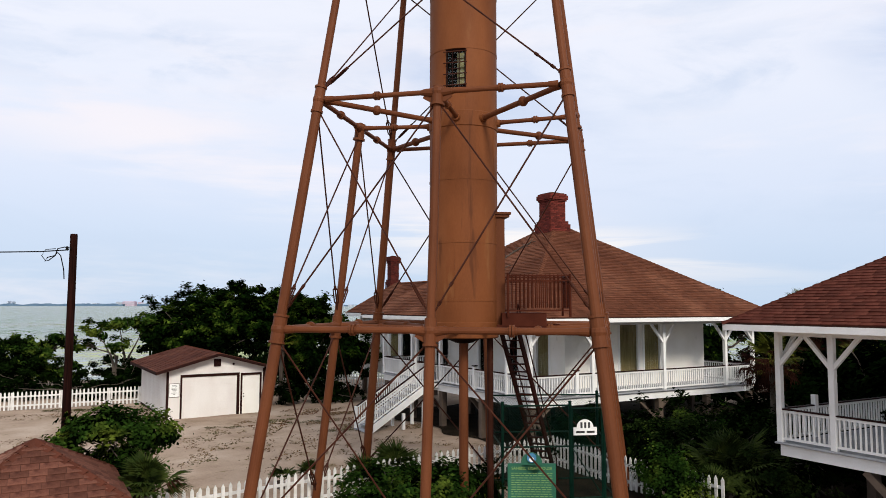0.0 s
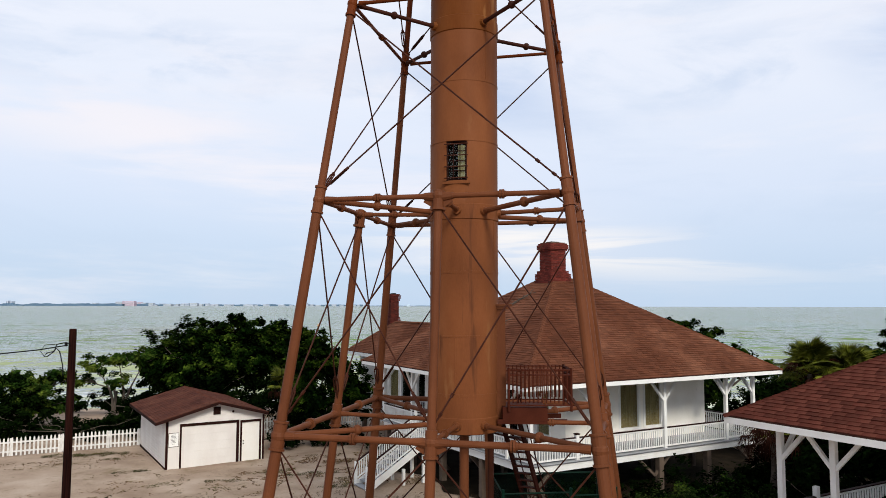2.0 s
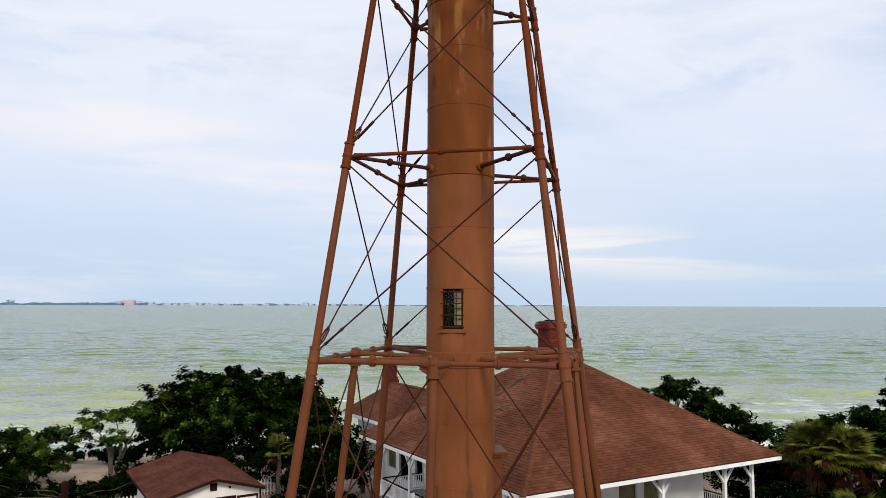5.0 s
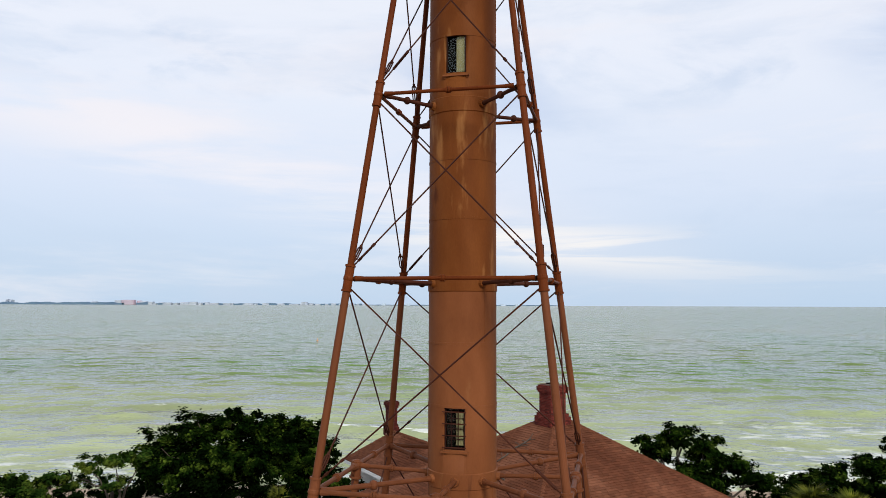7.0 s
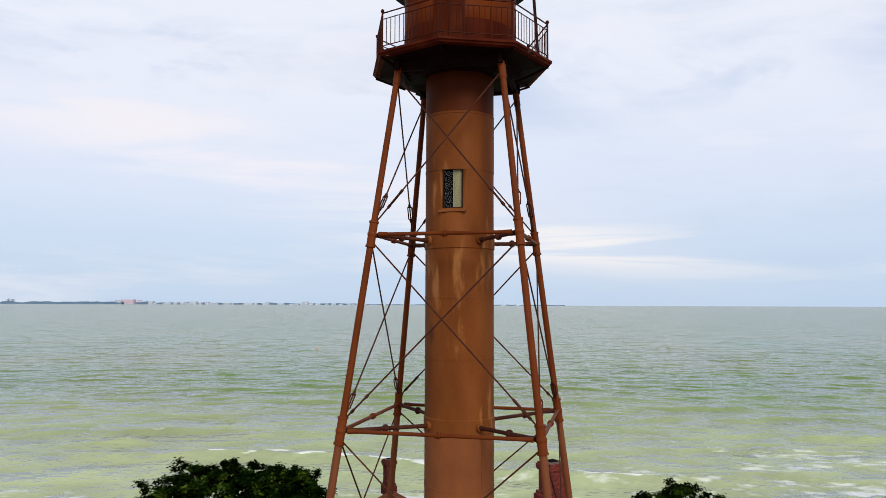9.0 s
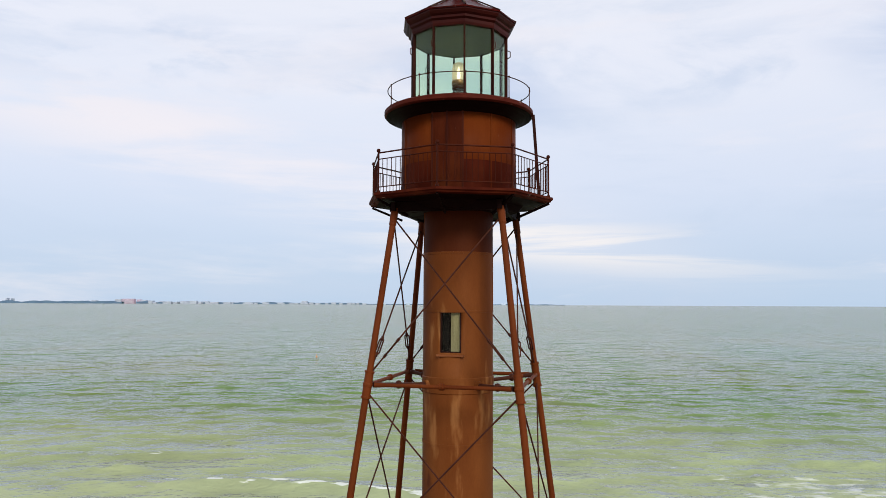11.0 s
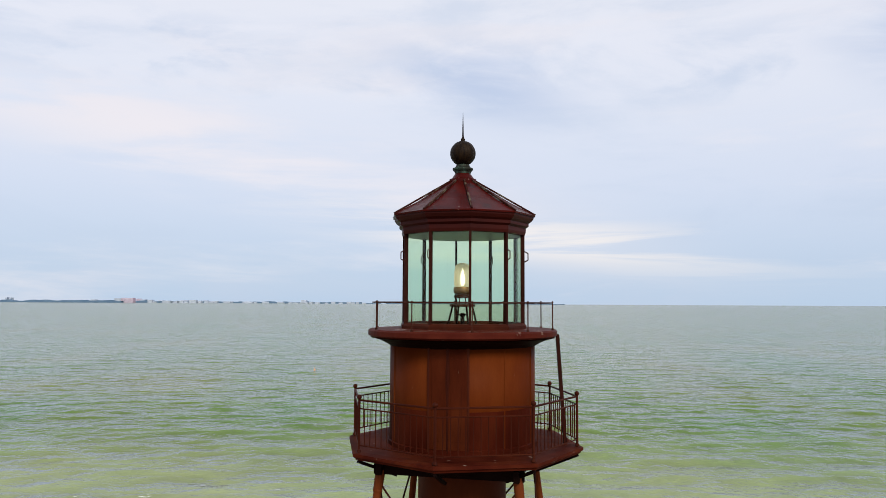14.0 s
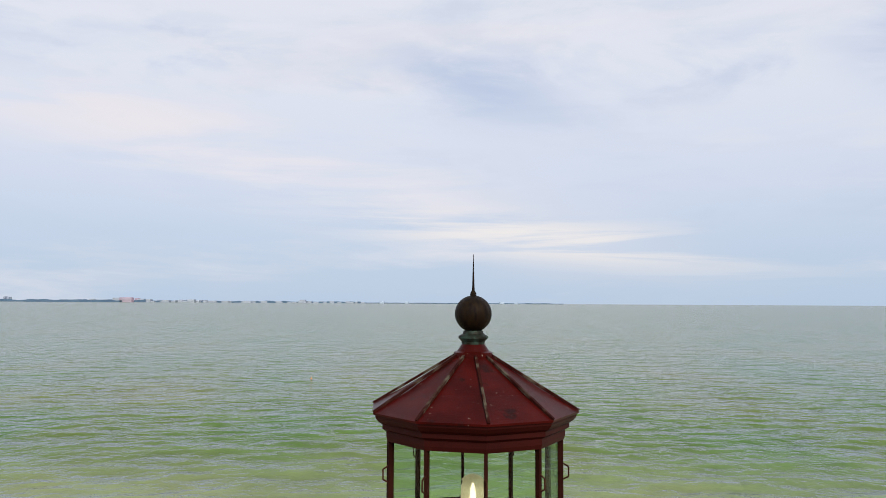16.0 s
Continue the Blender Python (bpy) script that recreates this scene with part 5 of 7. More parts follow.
# ---------------------------------------------------------------- chimneys
def chimney(parent, x, y, z0, z1, w, single=True):
    core = part("chimney", block(x - w / 2 + 0.02, x + w / 2 - 0.02, y - w / 2 + 0.02, y + w / 2 - 0.02, z0 - 0.6, z1 - 0.02), MORTAR, parent, "weathered red brick chimney")
    part("flue", block(x - w * 0.25, x + w * 0.25, y - w * 0.25, y + w * 0.25, z1 - 0.02, z1 + 0.03), DARK_ROOM, core)
    h, l = 0.075, 0.215
    courses = int((z1 - z0) / h)
    brick = {}
    for half in (0, 1):
        ln = l if half else 0.10
        brick[half] = finish(block(-ln / 2 + 0.005, ln / 2 - 0.005, -0.05, 0.05, 0.005, h - 0.005), "brick", BRICK)
    joined = bmesh.new()
    for j in range(courses):
        top = j / courses
        g = 0.0
        if top > 0.95:
            g = 0.05
        elif top > 0.83:
            g = 0.10
        elif top > 0.78:
            g = 0.05
        elif top < 0.22:
            g = 0.17 * w / 0.9
        elif top < 0.30:
            g = 0.10 * w / 0.9
        ww = w + 2 * g
        n = max(3, round(ww / l))
        for side in range(4):
            m = Matrix.Translation((x, y, z0 + j * h)) @ Matrix.Rotation(side * math.pi / 2, 4, "Z")
            unit = ww / n
            cuts = [-ww / 2 + q * unit for q in range(n + 1)] if j % 2 == 0 else [-ww / 2] + [-ww / 2 + (q + 0.5) * unit for q in range(n)] + [ww / 2]
            for c0, c1 in zip(cuts, cuts[1:]):
                off = (c0 + c1) / 2
                jit = random.uniform(-0.003, 0.003)
                mm = m @ Matrix.Translation((off, -ww / 2 + 0.035 + jit, 0)) @ Matrix.Diagonal(((c1 - c0) / l, 1, 1, 1))
                if single and side in (0, 3):
                    piece("brick", brick[1], core, mm)
                else:
                    cuboid(joined, -l / 2 + 0.005, l / 2 - 0.005, -0.05, 0.05, 0.005, h - 0.005, mm)
    ob = part("brickwork", joined, BRICK, core)
    ob["kind"] = "stuff"


# ---------------------------------------------------------------- the keepers' houses
BALUSTER = finish(block(-0.018, 0.018, -0.018, 0.018, 0, 0.66), "baluster", WHITE_TRIM)
EAVE, DECK = 5.06, 2.0


def railing(parent, p, q, skip_posts=False, z=DECK, gap=0.125):
    p, q = Vector((*p, 0)), Vector((*q, 0))
    d = q - p
    rail = part("top_rail", beam(bmesh.new(), p + Vector((0, 0, z + 0.79)), q + Vector((0, 0, z + 0.79)), 0.06, 0.06), WHITE_TRIM, parent)
    part("bottom_rail", beam(bmesh.new(), p + Vector((0, 0, z + 0.10)), q + Vector((0, 0, z + 0.10)), 0.05, 0.06), WHITE_TRIM, rail)
    part("handrail", beam(bmesh.new(), p + Vector((0, 0, z + 0.845)), q + Vector((0, 0, z + 0.845)), 0.11, 0.035), TRIM_DARK, rail, "dark brown handrail")
    n = max(1, int(d.length / gap))
    for k in range(n):
        c = p + d * (k + 0.5) / n
        piece("baluster", BALUSTER, rail, Matrix.Translation((c.x, c.y, z + 0.12)) @ Matrix.Rotation(math.atan2(d.y, d.x), 4, "Z"))


def porch_post(parent, x, y, arms, z0=DECK, z1=EAVE - 0.12):
    bm = block(x - 0.075, x + 0.075, y - 0.075, y + 0.075, z0, z1, 0.01)
    post = part("porch_post", bm, WHITE_TRIM, parent)
    for ax, ay in arms:
        bm = beam(bmesh.new(), (x + ax * 0.04, y + ay * 0.04, z1 - 0.95), (x + ax * 0.78, y + ay * 0.78, z1 - 0.10), 0.09, 0.10)
        part("knee_brace", bm, WHITE_TRIM, post)


def wall_with_openings(name, axis, at, a0, a1, z0, z1, holes, mat, parent, thick=0.16):
    """A wall along u (axis 0) or v (axis 1); holes: (a0, a1, z0, z1)."""
    us = sorted({a0, a1, *[h[0] for h in holes], *[h[1] for h in holes]})
    zs = sorted({z0, z1, *[h[2] for h in holes], *[h[3] for h in holes]})
    bm = bmesh.new()
    for p, q in zip(us, us[1:]):
        for r, s in zip(zs, zs[1:]):
            if any(h[0] < (p + q) / 2 < h[1] and h[2] < (r + s) / 2 < h[3] for h in holes):
                continue
            if axis == 0:
                cuboid(bm, p, q, at, at + thick, r, s)
            else:
                cuboid(bm, at, at + thick, p, q, r, s)
    bmesh.ops.remove_doubles(bm, verts=bm.verts[:], dist=0.0005)
    return part(name, bm, mat, parent)


def house_window(parent, axis, at, a0, a1, z0, z1, out=-1, curtain=True):
    def bx(p, q, r, s, t0, t1):
        if axis == 0:
            return block(p, q, at + min(out * t0, out * t1), at + max(out * t0, out * t1), r, s)
        return block(at + min(out * t0, out * t1), at + max(out * t0, out * t1), p, q, r, s)
    bm = bx(a0 - 0.09, a0 + 0.02, z0 - 0.08, z1 + 0.1, -0.08, 0.03)
    win = part("window", bm, WHITE_TRIM, parent)
    for p, q, r, s in ((a1 - 0.02, a1 + 0.09, z0 - 0.08, z1 + 0.1), (a0, a1, z1 - 0.02, z1 + 0.1), (a0, a1, z0 - 0.08, z0 + 0.03)):
        part("frame", bx(p, q, r, s, -0.08, 0.03), WHITE_TRIM, win)
    pane = part("pane", bx(a0, a1, z0, z1, -0.075, -0.065), GLASS_WINDOW, win)
    pane.visible_shadow = False
    bm = bmesh.new()                                       # curtain in folds; without one, near-black folds for the unlit room
    n = int((a1 - a0) / 0.07)
    for k in range(n):
        p = a0 + (a1 - a0) * k / n
        dd = 0.085 + 0.02 * (k % 2)
        cell = bx(p, p + (a1 - a0) / n, z0, z1, -dd, -dd - 0.02)
        me = bpy.data.meshes.new("fold")
        cell.to_mesh(me)
        bm.from_mesh(me)
        cell.free()
        bpy.data.meshes.remove(me)
    part("curtain" if curtain else "dark_room", bm, CURTAIN if curtain else DARK_ROOM, win)


def keepers_house(m, label, S, APEX, inset, wing, shingle, posts_u, posts_v, newels, walls, detail_single):
    """A square house on pilings; newels: low rail posts as (side, place); walls: (u0, u1, v0, v1, front openings, left openings)."""
    house = thing("keepers_house", label, "house", m, "keepers' houses")
    c0, c1 = inset, S - inset
    mid = S / 2
    # roof
    corners = [(0, 0, EAVE), (S, 0, EAVE), (S, S, EAVE), (0, S, EAVE)]
    roof = part("roof", roof_slab(corners, [(mid, mid, APEX)]), UNDERLAY, house, "brown asphalt shingle pyramid roof")
    rng = np.random.RandomState(11)
    cells = []
    for k in range(4):
        cells += shingle_face(corners[k], corners[(k + 1) % 4], (mid, mid, APEX), rng=rng)
    if detail_single:
        key = Vector(detail_single)
        cells.sort(key=lambda q: (q[0] - key).length)
        shingles_single(cells[:300], shingle, roof)
        cells = cells[300:]
    shingles_joined("shingle_field", cells, shingle, roof)
    hip_caps([(c, (mid, mid, APEX)) for c in corners], shingle, roof)
    part("soffit", block(0.04, S - 0.04, 0.04, S - 0.04, EAVE - 0.135, EAVE - 0.10), WHITE, roof)
    for p, q in (((0, 0), (S, 0)), ((S, 0), (S, S)), ((S, S), (0, S)), ((0, S), (0, 0))):
        d = (Vector(q) - Vector(p)).normalized()
        part("fascia", beam(bmesh.new(), (*p, EAVE - 0.12), (*q, EAVE - 0.12), 0.04, 0.16), WHITE_TRIM, roof)
    # deck and its frame
    part("porch_deck", block(c0 - 0.12, c1 + 0.12, c0 - 0.12, c1 + 0.12, DECK - 0.05, DECK, 0.01), DECK_GREY, house)
    for p, q in (((c0, c0), (c1, c0)), ((c1, c0), (c1, c1)), ((c1, c1), (c0, c1)), ((c0, c1), (c0, c0))):
        part("deck_fascia", beam(bmesh.new(), (*p, DECK - 0.20), (*q, DECK - 0.20), 0.06, 0.28), WHITE_TRIM, house)
        part("porch_plate", beam(bmesh.new(), (*p, EAVE - 0.24), (*q, EAVE - 0.24), 0.12, 0.18), WHITE_TRIM, house)
    # posts, braces, railing on the four sides
    for k, x in enumerate(posts_u):
        for y in (c0, c1):
            if not wing and k == 1 and y == c1:
                part("newel_post", block(x - 0.07, x + 0.07, y - 0.07, y + 0.07, DECK, DECK + 1.12, 0.01), WHITE_TRIM, house)
                continue
            arms = [(s, 0) for s in (-1, 1) if c0 <= x + s * 0.5 <= c1]
            if k in (0, len(posts_u) - 1):
                arms.append((0, 1 if y == c0 else -1))
            porch_post(house, x, y, arms)
    for y in posts_v[1:-1]:
        for x in (c0, c1):
            porch_post(house, x, y, [(0, -1), (0, 1)])
    for a, b in zip(posts_u, posts_u[1:]):
        for y in (c0, c1):
            railing(house, (a + 0.075, y), (b - 0.075, y))
    for a, b in zip(posts_v, posts_v[1:]):
        for x in (c0, c1):
            if x == c0 and wing and a < 8.5 < b:              # gap for the stair
                railing(house, (x, 9.12), (x, b - 0.075))
                continue
            railing(house, (x, a + 0.075), (x, b - 0.075))
    for side, at in newels:                                  # low posts with dark caps in long rails
        x, y = (at, c0) if side == "front" else (c0, at)
        newel = part("newel_post", block(x - 0.075, x + 0.075, y - 0.075, y + 0.075, DECK, DECK + 0.96, 0.01), WHITE_TRIM, house)
        part("newel_cap", block(x - 0.10, x + 0.10, y - 0.10, y + 0.10, DECK + 0.961, DECK + 1.01, 0.01), TRIM_DARK, newel, "dark brown post cap")
    # walls
    w0, w1, v0, v1, front, left = walls
    wz0, wz1 = DECK, EAVE - 0.13
    wall_with_openings("wall", 0, v0, w0, w1, wz0, wz1, front, WHITE, house)
    wall_with_openings("wall", 1, w0, v0 + 0.16, v1, wz0, wz1, left, WHITE, house)
    wall_with_openings("wall", 1, w1 - 0.16, v0 + 0.16, v1, wz0, wz1, [], WHITE, house)
    wall_with_openings("wall", 0, v1, w0, w1, wz0, wz1, [], WHITE, house)
    for h in front:
        house_window(house, 0, v0, *h)
    for k, h in enumerate(left):
        house_window(house, 1, w0, *h, curtain=k in (0, 3))
    # pilings and braces under the deck
    rows = (c0 + 0.15, 4.4, 7.7, 10.6, c1 - 0.15) if wing else (3.2, 6.4, 9.6, 12.0)
    for x in rows:
        for y in rows:
            part("piling", block(x - 0.13, x + 0.13, y - 0.13, y + 0.13, -0.3, DECK - 0.06, 0.015), CONCRETE, house)
    for x in (c0 + 0.15, 7.4, c1 - 0.15):
        for s in (-1, 1):
            part("under_brace", beam(bmesh.new(), (x, c0 + 0.15, 0.9), (min(max(x + s * 0.9, c0), c1), c0 + 0.15, DECK - 0.35), 0.09, 0.10), CONCRETE, house)
    for y in (1.3, 5.2, 9.4) if wing else ():
        part("under_brace", beam(bmesh.new(), (c0 + 0.05, y, DECK - 0.34), (c0 + 1.5, y, 0.05), 0.10, 0.16), CONCRETE, house, "grey-brown slanted timber brace")
    if not wing:
        part("under_brace", beam(bmesh.new(), (1.0, 10.9, DECK - 0.36), (1.15, 9.9, 0.6), 0.12, 0.16), CONCRETE, house, "brown slanted timber brace")
    part("under_floor", block(c0 + 0.3, c1 - 0.3, c0 + 0.3, c1 - 0.3, DECK - 0.28, DECK - 0.06), TRIM_DARK, house)
    chimney(house, mid - 0.30, mid - 0.15, APEX - 0.55, 11.06, 0.90, bool(wing))
    if wing:
        u0, u1, y0, y1, top = 2.5, 7.5, S - 0.5, 22.7, 6.92
        um = (u0 + u1) / 2
        wc = [(u0, y0, EAVE), (u1, y0, EAVE), (u1, y1, EAVE), (u0, y1, EAVE)]
        ends = [(um, y0 - 2.6, top), (um, y1 - 2.1, top)]
        wr = part("roof", roof_slab([wc[3], wc[0], wc[1], wc[2]], [ends[1], ends[0]]), UNDERLAY, house, "brown shingle roof of the rear wing")
        cells = shingle_face(wc[0], wc[3], ends[1], (um, y0, top), rng=rng) + shingle_face(wc[1], wc[2], ends[1], (um, y0, top), rng=rng) + shingle_face(wc[3], wc[2], ends[1], rng=rng)
        shingles_joined("shingle_field", cells, shingle, wr)
        hip_caps([(wc[3], ends[1]), (wc[2], ends[1]), (ends[0], ends[1])], shingle, wr)
        for p, q in ((wc[0], wc[3]), (wc[3], wc[2]), (wc[1], wc[2])):
            part("fascia", beam(bmesh.new(), (p[0], p[1], EAVE - 0.12), (q[0], q[1], EAVE - 0.12), 0.04, 0.2), WHITE_TRIM, wr)
        holes = [(13.5, 14.4, 2.3, 4.3), (15.15, 16.35, 2.04, 4.3), (16.7, 17.9, 2.4, 4.3)]
        wall_with_openings("wall", 1, u0 + 0.8, v1 + 0.16, y1 - 0.6, 1.6, EAVE - 0.14, holes, WHITE, house)
        for k, h in enumerate(holes):
            house_window(house, 1, u0 + 0.8, *h, curtain=k == 2)
        wall_with_openings("wall", 0, y1 - 0.6, u0 + 0.8, u1 - 0.6, 1.6, EAVE - 0.14, [], WHITE, house)
        wall_with_openings("wall", 1, u1 - 0.76, v1 + 0.16, y1 - 0.6, 1.6, EAVE - 0.14, [], WHITE, house)
        part("wing_floor", block(u0 + 0.8, u1 - 0.6, c1 + 0.15, y1 - 0.5, 1.45, 1.6), WHITE_TRIM, house)
        for x in (u0 + 0.95, u1 - 0.8):
            for y in (15, 18.5, y1 - 0.9):
                part("piling", block(x - 0.13, x + 0.13, y - 0.13, y + 0.13, -0.3, 1.46, 0.015), CONCRETE, house)
        chimney(house, 5.25, 21.5, 6.5, 8.70, 0.55, False)
        # stair down from the porch
        s0, s1, ya, yb = c0 - 0.55, -2.63, 7.84, 9.04
        part("stair_landing", block(s0 - 0.05, c0 + 0.06, ya - 0.06, yb + 0.06, DECK - 0.22, DECK), WHITE_TRIM, house)
        for y in (ya, yb):
            railing(house, (s0 + 0.06, y), (c0, y))
        n = 11
        for y in (ya, yb):
            part("stair_stringer", beam(bmesh.new(), (s0, y, DECK - 0.14), (s1, y, 0.02), 0.06, 0.28), WHITE_TRIM, house)
            bm = beam(bmesh.new(), (s0, y, DECK + 0.82), (s1, y, 0.98), 0.07, 0.06)
            beam(bm, (s0, y, DECK + 0.14), (s1, y, 0.30), 0.05, 0.05)
            sr = part("stair_railing", bm, WHITE_TRIM, house)
            part("handrail", beam(bmesh.new(), (s0, y, DECK + 0.87), (s1, y, 1.03), 0.11, 0.035), TRIM_DARK, sr)
            for k in range(27):
                t = (k + 0.5) / 27
                piece("baluster", BALUSTER, sr, Matrix.Translation((s0 + (s1 - s0) * t, y, DECK + 0.15 + (0.30 - DECK - 0.14) * t)))
            for x, z in ((s0, DECK), (s1, -0.1)):
                part("newel_post", block(x - 0.06, x + 0.06, y - 0.06, y + 0.06, z, z + 1.15, 0.01), WHITE_TRIM, house)
        for k in range(n):
            t = (k + 0.7) / n
            x, z = s0 + (s1 - s0) * t, DECK - 0.02 + (0.05 - DECK) * t
            part("stair_tread", block(x - 0.16, x + 0.16, ya, yb, z - 0.02, z + 0.02), DECK_GREY, house)
        for x, z in ((0.15, 1.25), (-0.85, 0.75)):
            for y in (ya + 0.05, yb - 0.05):
                part("stair_leg", block(x - 0.06, x + 0.06, y - 0.06, y + 0.06, -0.2, z), WHITE_TRIM, house)
    return house


HOUSE_TURN = 30.0
keepers_house(pose(2.374, 6.745, 0, 0, 0, HOUSE_TURN), "white raised wooden house with brown shingle pyramid roof and porch", 14.47, 9.60, 0.90, True, SHINGLE,
              (0.90, 3.95, 7.88, 11.72, 13.57), (0.90, 2.4, 7.65, 10.4, 13.57), (("front", 3.12), ("left", 4.77)),
              (4.15, 12.6, 2.84, 12.4, [(7.22, 8.33, 2.55, 4.70), (8.70, 9.70, 2.55, 4.70)], [(3.9, 4.8, 2.35, 4.5), (6.2, 7.1, 2.04, 4.3), (8.6, 9.5, 2.04, 4.3)]), None)


def build_branch():
    """Dead branch lying on the roof's slope, given along and up the roof."""
    slope = (9.60 - 5.06) / 7.235
    th = thing("dead_branch", "dry grey-brown dead branch lying on the shingle roof", "branch", pose(2.374, 6.745, 0, 0, 0, HOUSE_TURN))
    rng = random.Random(12)

    def on_roof(u, v, lift=0.05):
        return Vector((u, v, 5.06 + u * slope + lift))
    stem = bmesh.new()
    pipe(stem, [on_roof(3.9, 7.45), on_roof(4.3, 7.28, 0.06), on_roof(4.8, 7.25, 0.07), on_roof(5.2, 7.0, 0.06), on_roof(5.5, 6.95)], 0.030, 6)
    part("stem", stem, BARK, th)
    for k in range(13):
        u, v = 4.1 + 0.11 * k, 7.35 - 0.033 * k
        side = -1 if k % 2 else 1
        du, dv = rng.uniform(0.05, 0.5), side * rng.uniform(0.15, 0.55)
        tip = on_roof(u + du, v + dv, rng.uniform(0.05, 0.13))
        bm = bmesh.new()
        pipe(bm, [on_roof(u, v, 0.06), on_roof(u + du * 0.5, v + dv * 0.35, 0.09), tip], 0.013, 5)
        part("twig", bm, BARK, th)
    scrap = thing("dead_branch", "short dry twig lying on the shingle roof", "branch", pose(2.374, 6.745, 0, 0, 0, HOUSE_TURN))
    bm = bmesh.new()
    pipe(bm, [on_roof(3.05, 6.5), on_roof(3.25, 6.15, 0.06), on_roof(3.2, 5.8)], 0.035, 6)
    part("stem", bm, BARK, scrap)
    bm = bmesh.new()
    pipe(bm, [on_roof(3.25, 6.15), on_roof(3.5, 6.0, 0.06), on_roof(3.55, 5.85)], 0.02, 5)
    part("twig", bm, BARK, scrap)


build_branch()
# its twin, of which the camera sees one corner of the porch
TWIN_TURN, TWIN_SIDE = 30.0, 14.0
twin_dir = Vector((math.cos(radians(TWIN_TURN + 90)), math.sin(radians(TWIN_TURN + 90)), 0))
twin_at = Vector((6.93, -0.05, 0)) - twin_dir * TWIN_SIDE
keepers_house(pose(twin_at.x, twin_at.y, 0, 0, 0, TWIN_TURN), "twin white raised house with brown shingle hip roof and open porch", TWIN_SIDE, 9.28, 0.95, False, SHINGLE_TWIN,
              (0.95, 2.4, 6.8, 11.6, 13.05), (0.95, 2.4, 6.8, 11.6, 13.05), (),
              (3.6, 11.4, 2.7, 11.4, [(6.55, 7.60, 2.55, 4.60), (7.85, 8.90, 2.55, 4.60)], [(3.5, 4.4, 2.55, 4.5), (5.6, 6.5, 2.04, 4.3), (8.0, 8.95, 2.04, 4.3), (9.6, 10.5, 2.55, 4.5)]),
              (1.5, 11.5, 5.6))


# ---------------------------------------------------------------- garage
def build_garage():
    W, Dp, H = 4.87, 7.3, 2.42
    g = thing("garage", "small off-white wooden garage with brown trim and low brown gable roof", "garage", pose(-14.16, 16.74, -0.17, 0, 0, 31.2))
    wall_with_openings("wall", 0, 0.0, 0, W, 0, H, [(0.68, 3.54, 0, 2.16), (3.68, 4.70, 0, 2.12)], GARAGE_WHITE, g, 0.12)
    ridge, pitch = 3.26, 0.276
    bm = bmesh.new()                                       # gable over the front
    for y in (0.0, 0.12):
        for p in ((0, y, H), (W, y, H), (W, y, ridge - pitch * W / 2 - 0.10), (W / 2, y, ridge - 0.10), (0, y, ridge - pitch * W / 2 - 0.10)):
            bm.verts.new(p)
    bm.verts.ensure_lookup_table()
    bm.faces.new([bm.verts[i] for i in (0, 1, 2, 3, 4)])
    bm.faces.new([bm.verts[i] for i in (9, 8, 7, 6, 5)])
    for a, b in ((0, 1), (1, 2), (2, 3), (3, 4), (4, 0)):
        bm.faces.new([bm.verts[i] for i in (a, b, b + 5, a + 5)])
    bmesh.ops.recalc_face_normals(bm, faces=bm.faces[:])
    part("gable", bm, GARAGE_WHITE, g)
    # clapboards on the visible side
    bm = bmesh.new()
    cuboid(bm, 0, 0.12, 0.12, Dp, 0, H + 0.05)
    part("wall", bm, GARAGE_WHITE, g)
    for k in range(16):
        part("clapboard", beam(bmesh.new(), (-0.008, 0.1, 0.09 + k * 0.152), (-0.008, Dp, 0.09 + k * 0.152), 0.02, 0.135), GARAGE_WHITE, g)
    part("wall", block(W - 0.12, W, 0.12, Dp, 0, H + 0.05), GARAGE_WHITE, g)
    part("wall", block(0, W, Dp, Dp + 0.12, 0, H + 0.05), GARAGE_WHITE, g)
    # doors with dark trim
    door = part("garage_door", block(0.73, 3.45, 0.03, 0.07, 0.0, 2.09), WHITE, g, "white sectional garage door")
    for k in range(5):
        part("door_section", block(0.735, 3.445, 0.012, 0.03, 0.01 + k * 0.416, 0.4215 + k * 0.416), GARAGE_WHITE, door)
    side = part("side_door", block(3.73, 4.65, 0.03, 0.07, 0.0, 2.07), WHITE, g, "plain white door")
    for z in (0.98, 1.12):
        part("knob", ball(bmesh.new(), (3.81, 0.0, z), 0.03, 8), TRIM_DARK, side)
    for x0, x1, z0, z1 in ((0.64, 0.73, 0, 2.09), (3.45, 3.58, 0, 2.09), (0.64, 3.58, 2.09, 2.22), (3.64, 3.73, 0, 2.07), (4.65, 4.74, 0, 2.07), (3.64, 4.74, 2.07, 2.18), (-0.03, 0.09, 0, 2.40), (W - 0.07, W + 0.03, 0, 2.40)):
        part("trim", block(x0, x1, -0.03, 0.02 if x0 > 0.5 and x1 < W - 0.1 else -0.003, z0, z1), TRIM_DARK, g)
    vent = part("gable_vent", block(W / 2 - 0.18, W / 2 + 0.18, -0.03, -0.002, 2.57, 2.95), TRIM_DARK, g)
    for k in range(5):
        part("slat", block(W / 2 - 0.16, W / 2 + 0.16, -0.05, -0.03, 2.60 + k * 0.07, 2.635 + k * 0.07), TRIM_DARK, vent)
    part("lamp", ball(bmesh.new(), (3.25, -0.05, 2.67), 0.06, 8), TRIM_DARK, g)
    notice = part("notice", block(0.12, 0.58, -0.03, -0.008, 1.16, 1.80), SIGN_WHITE, g, "small white notice with dark lines")
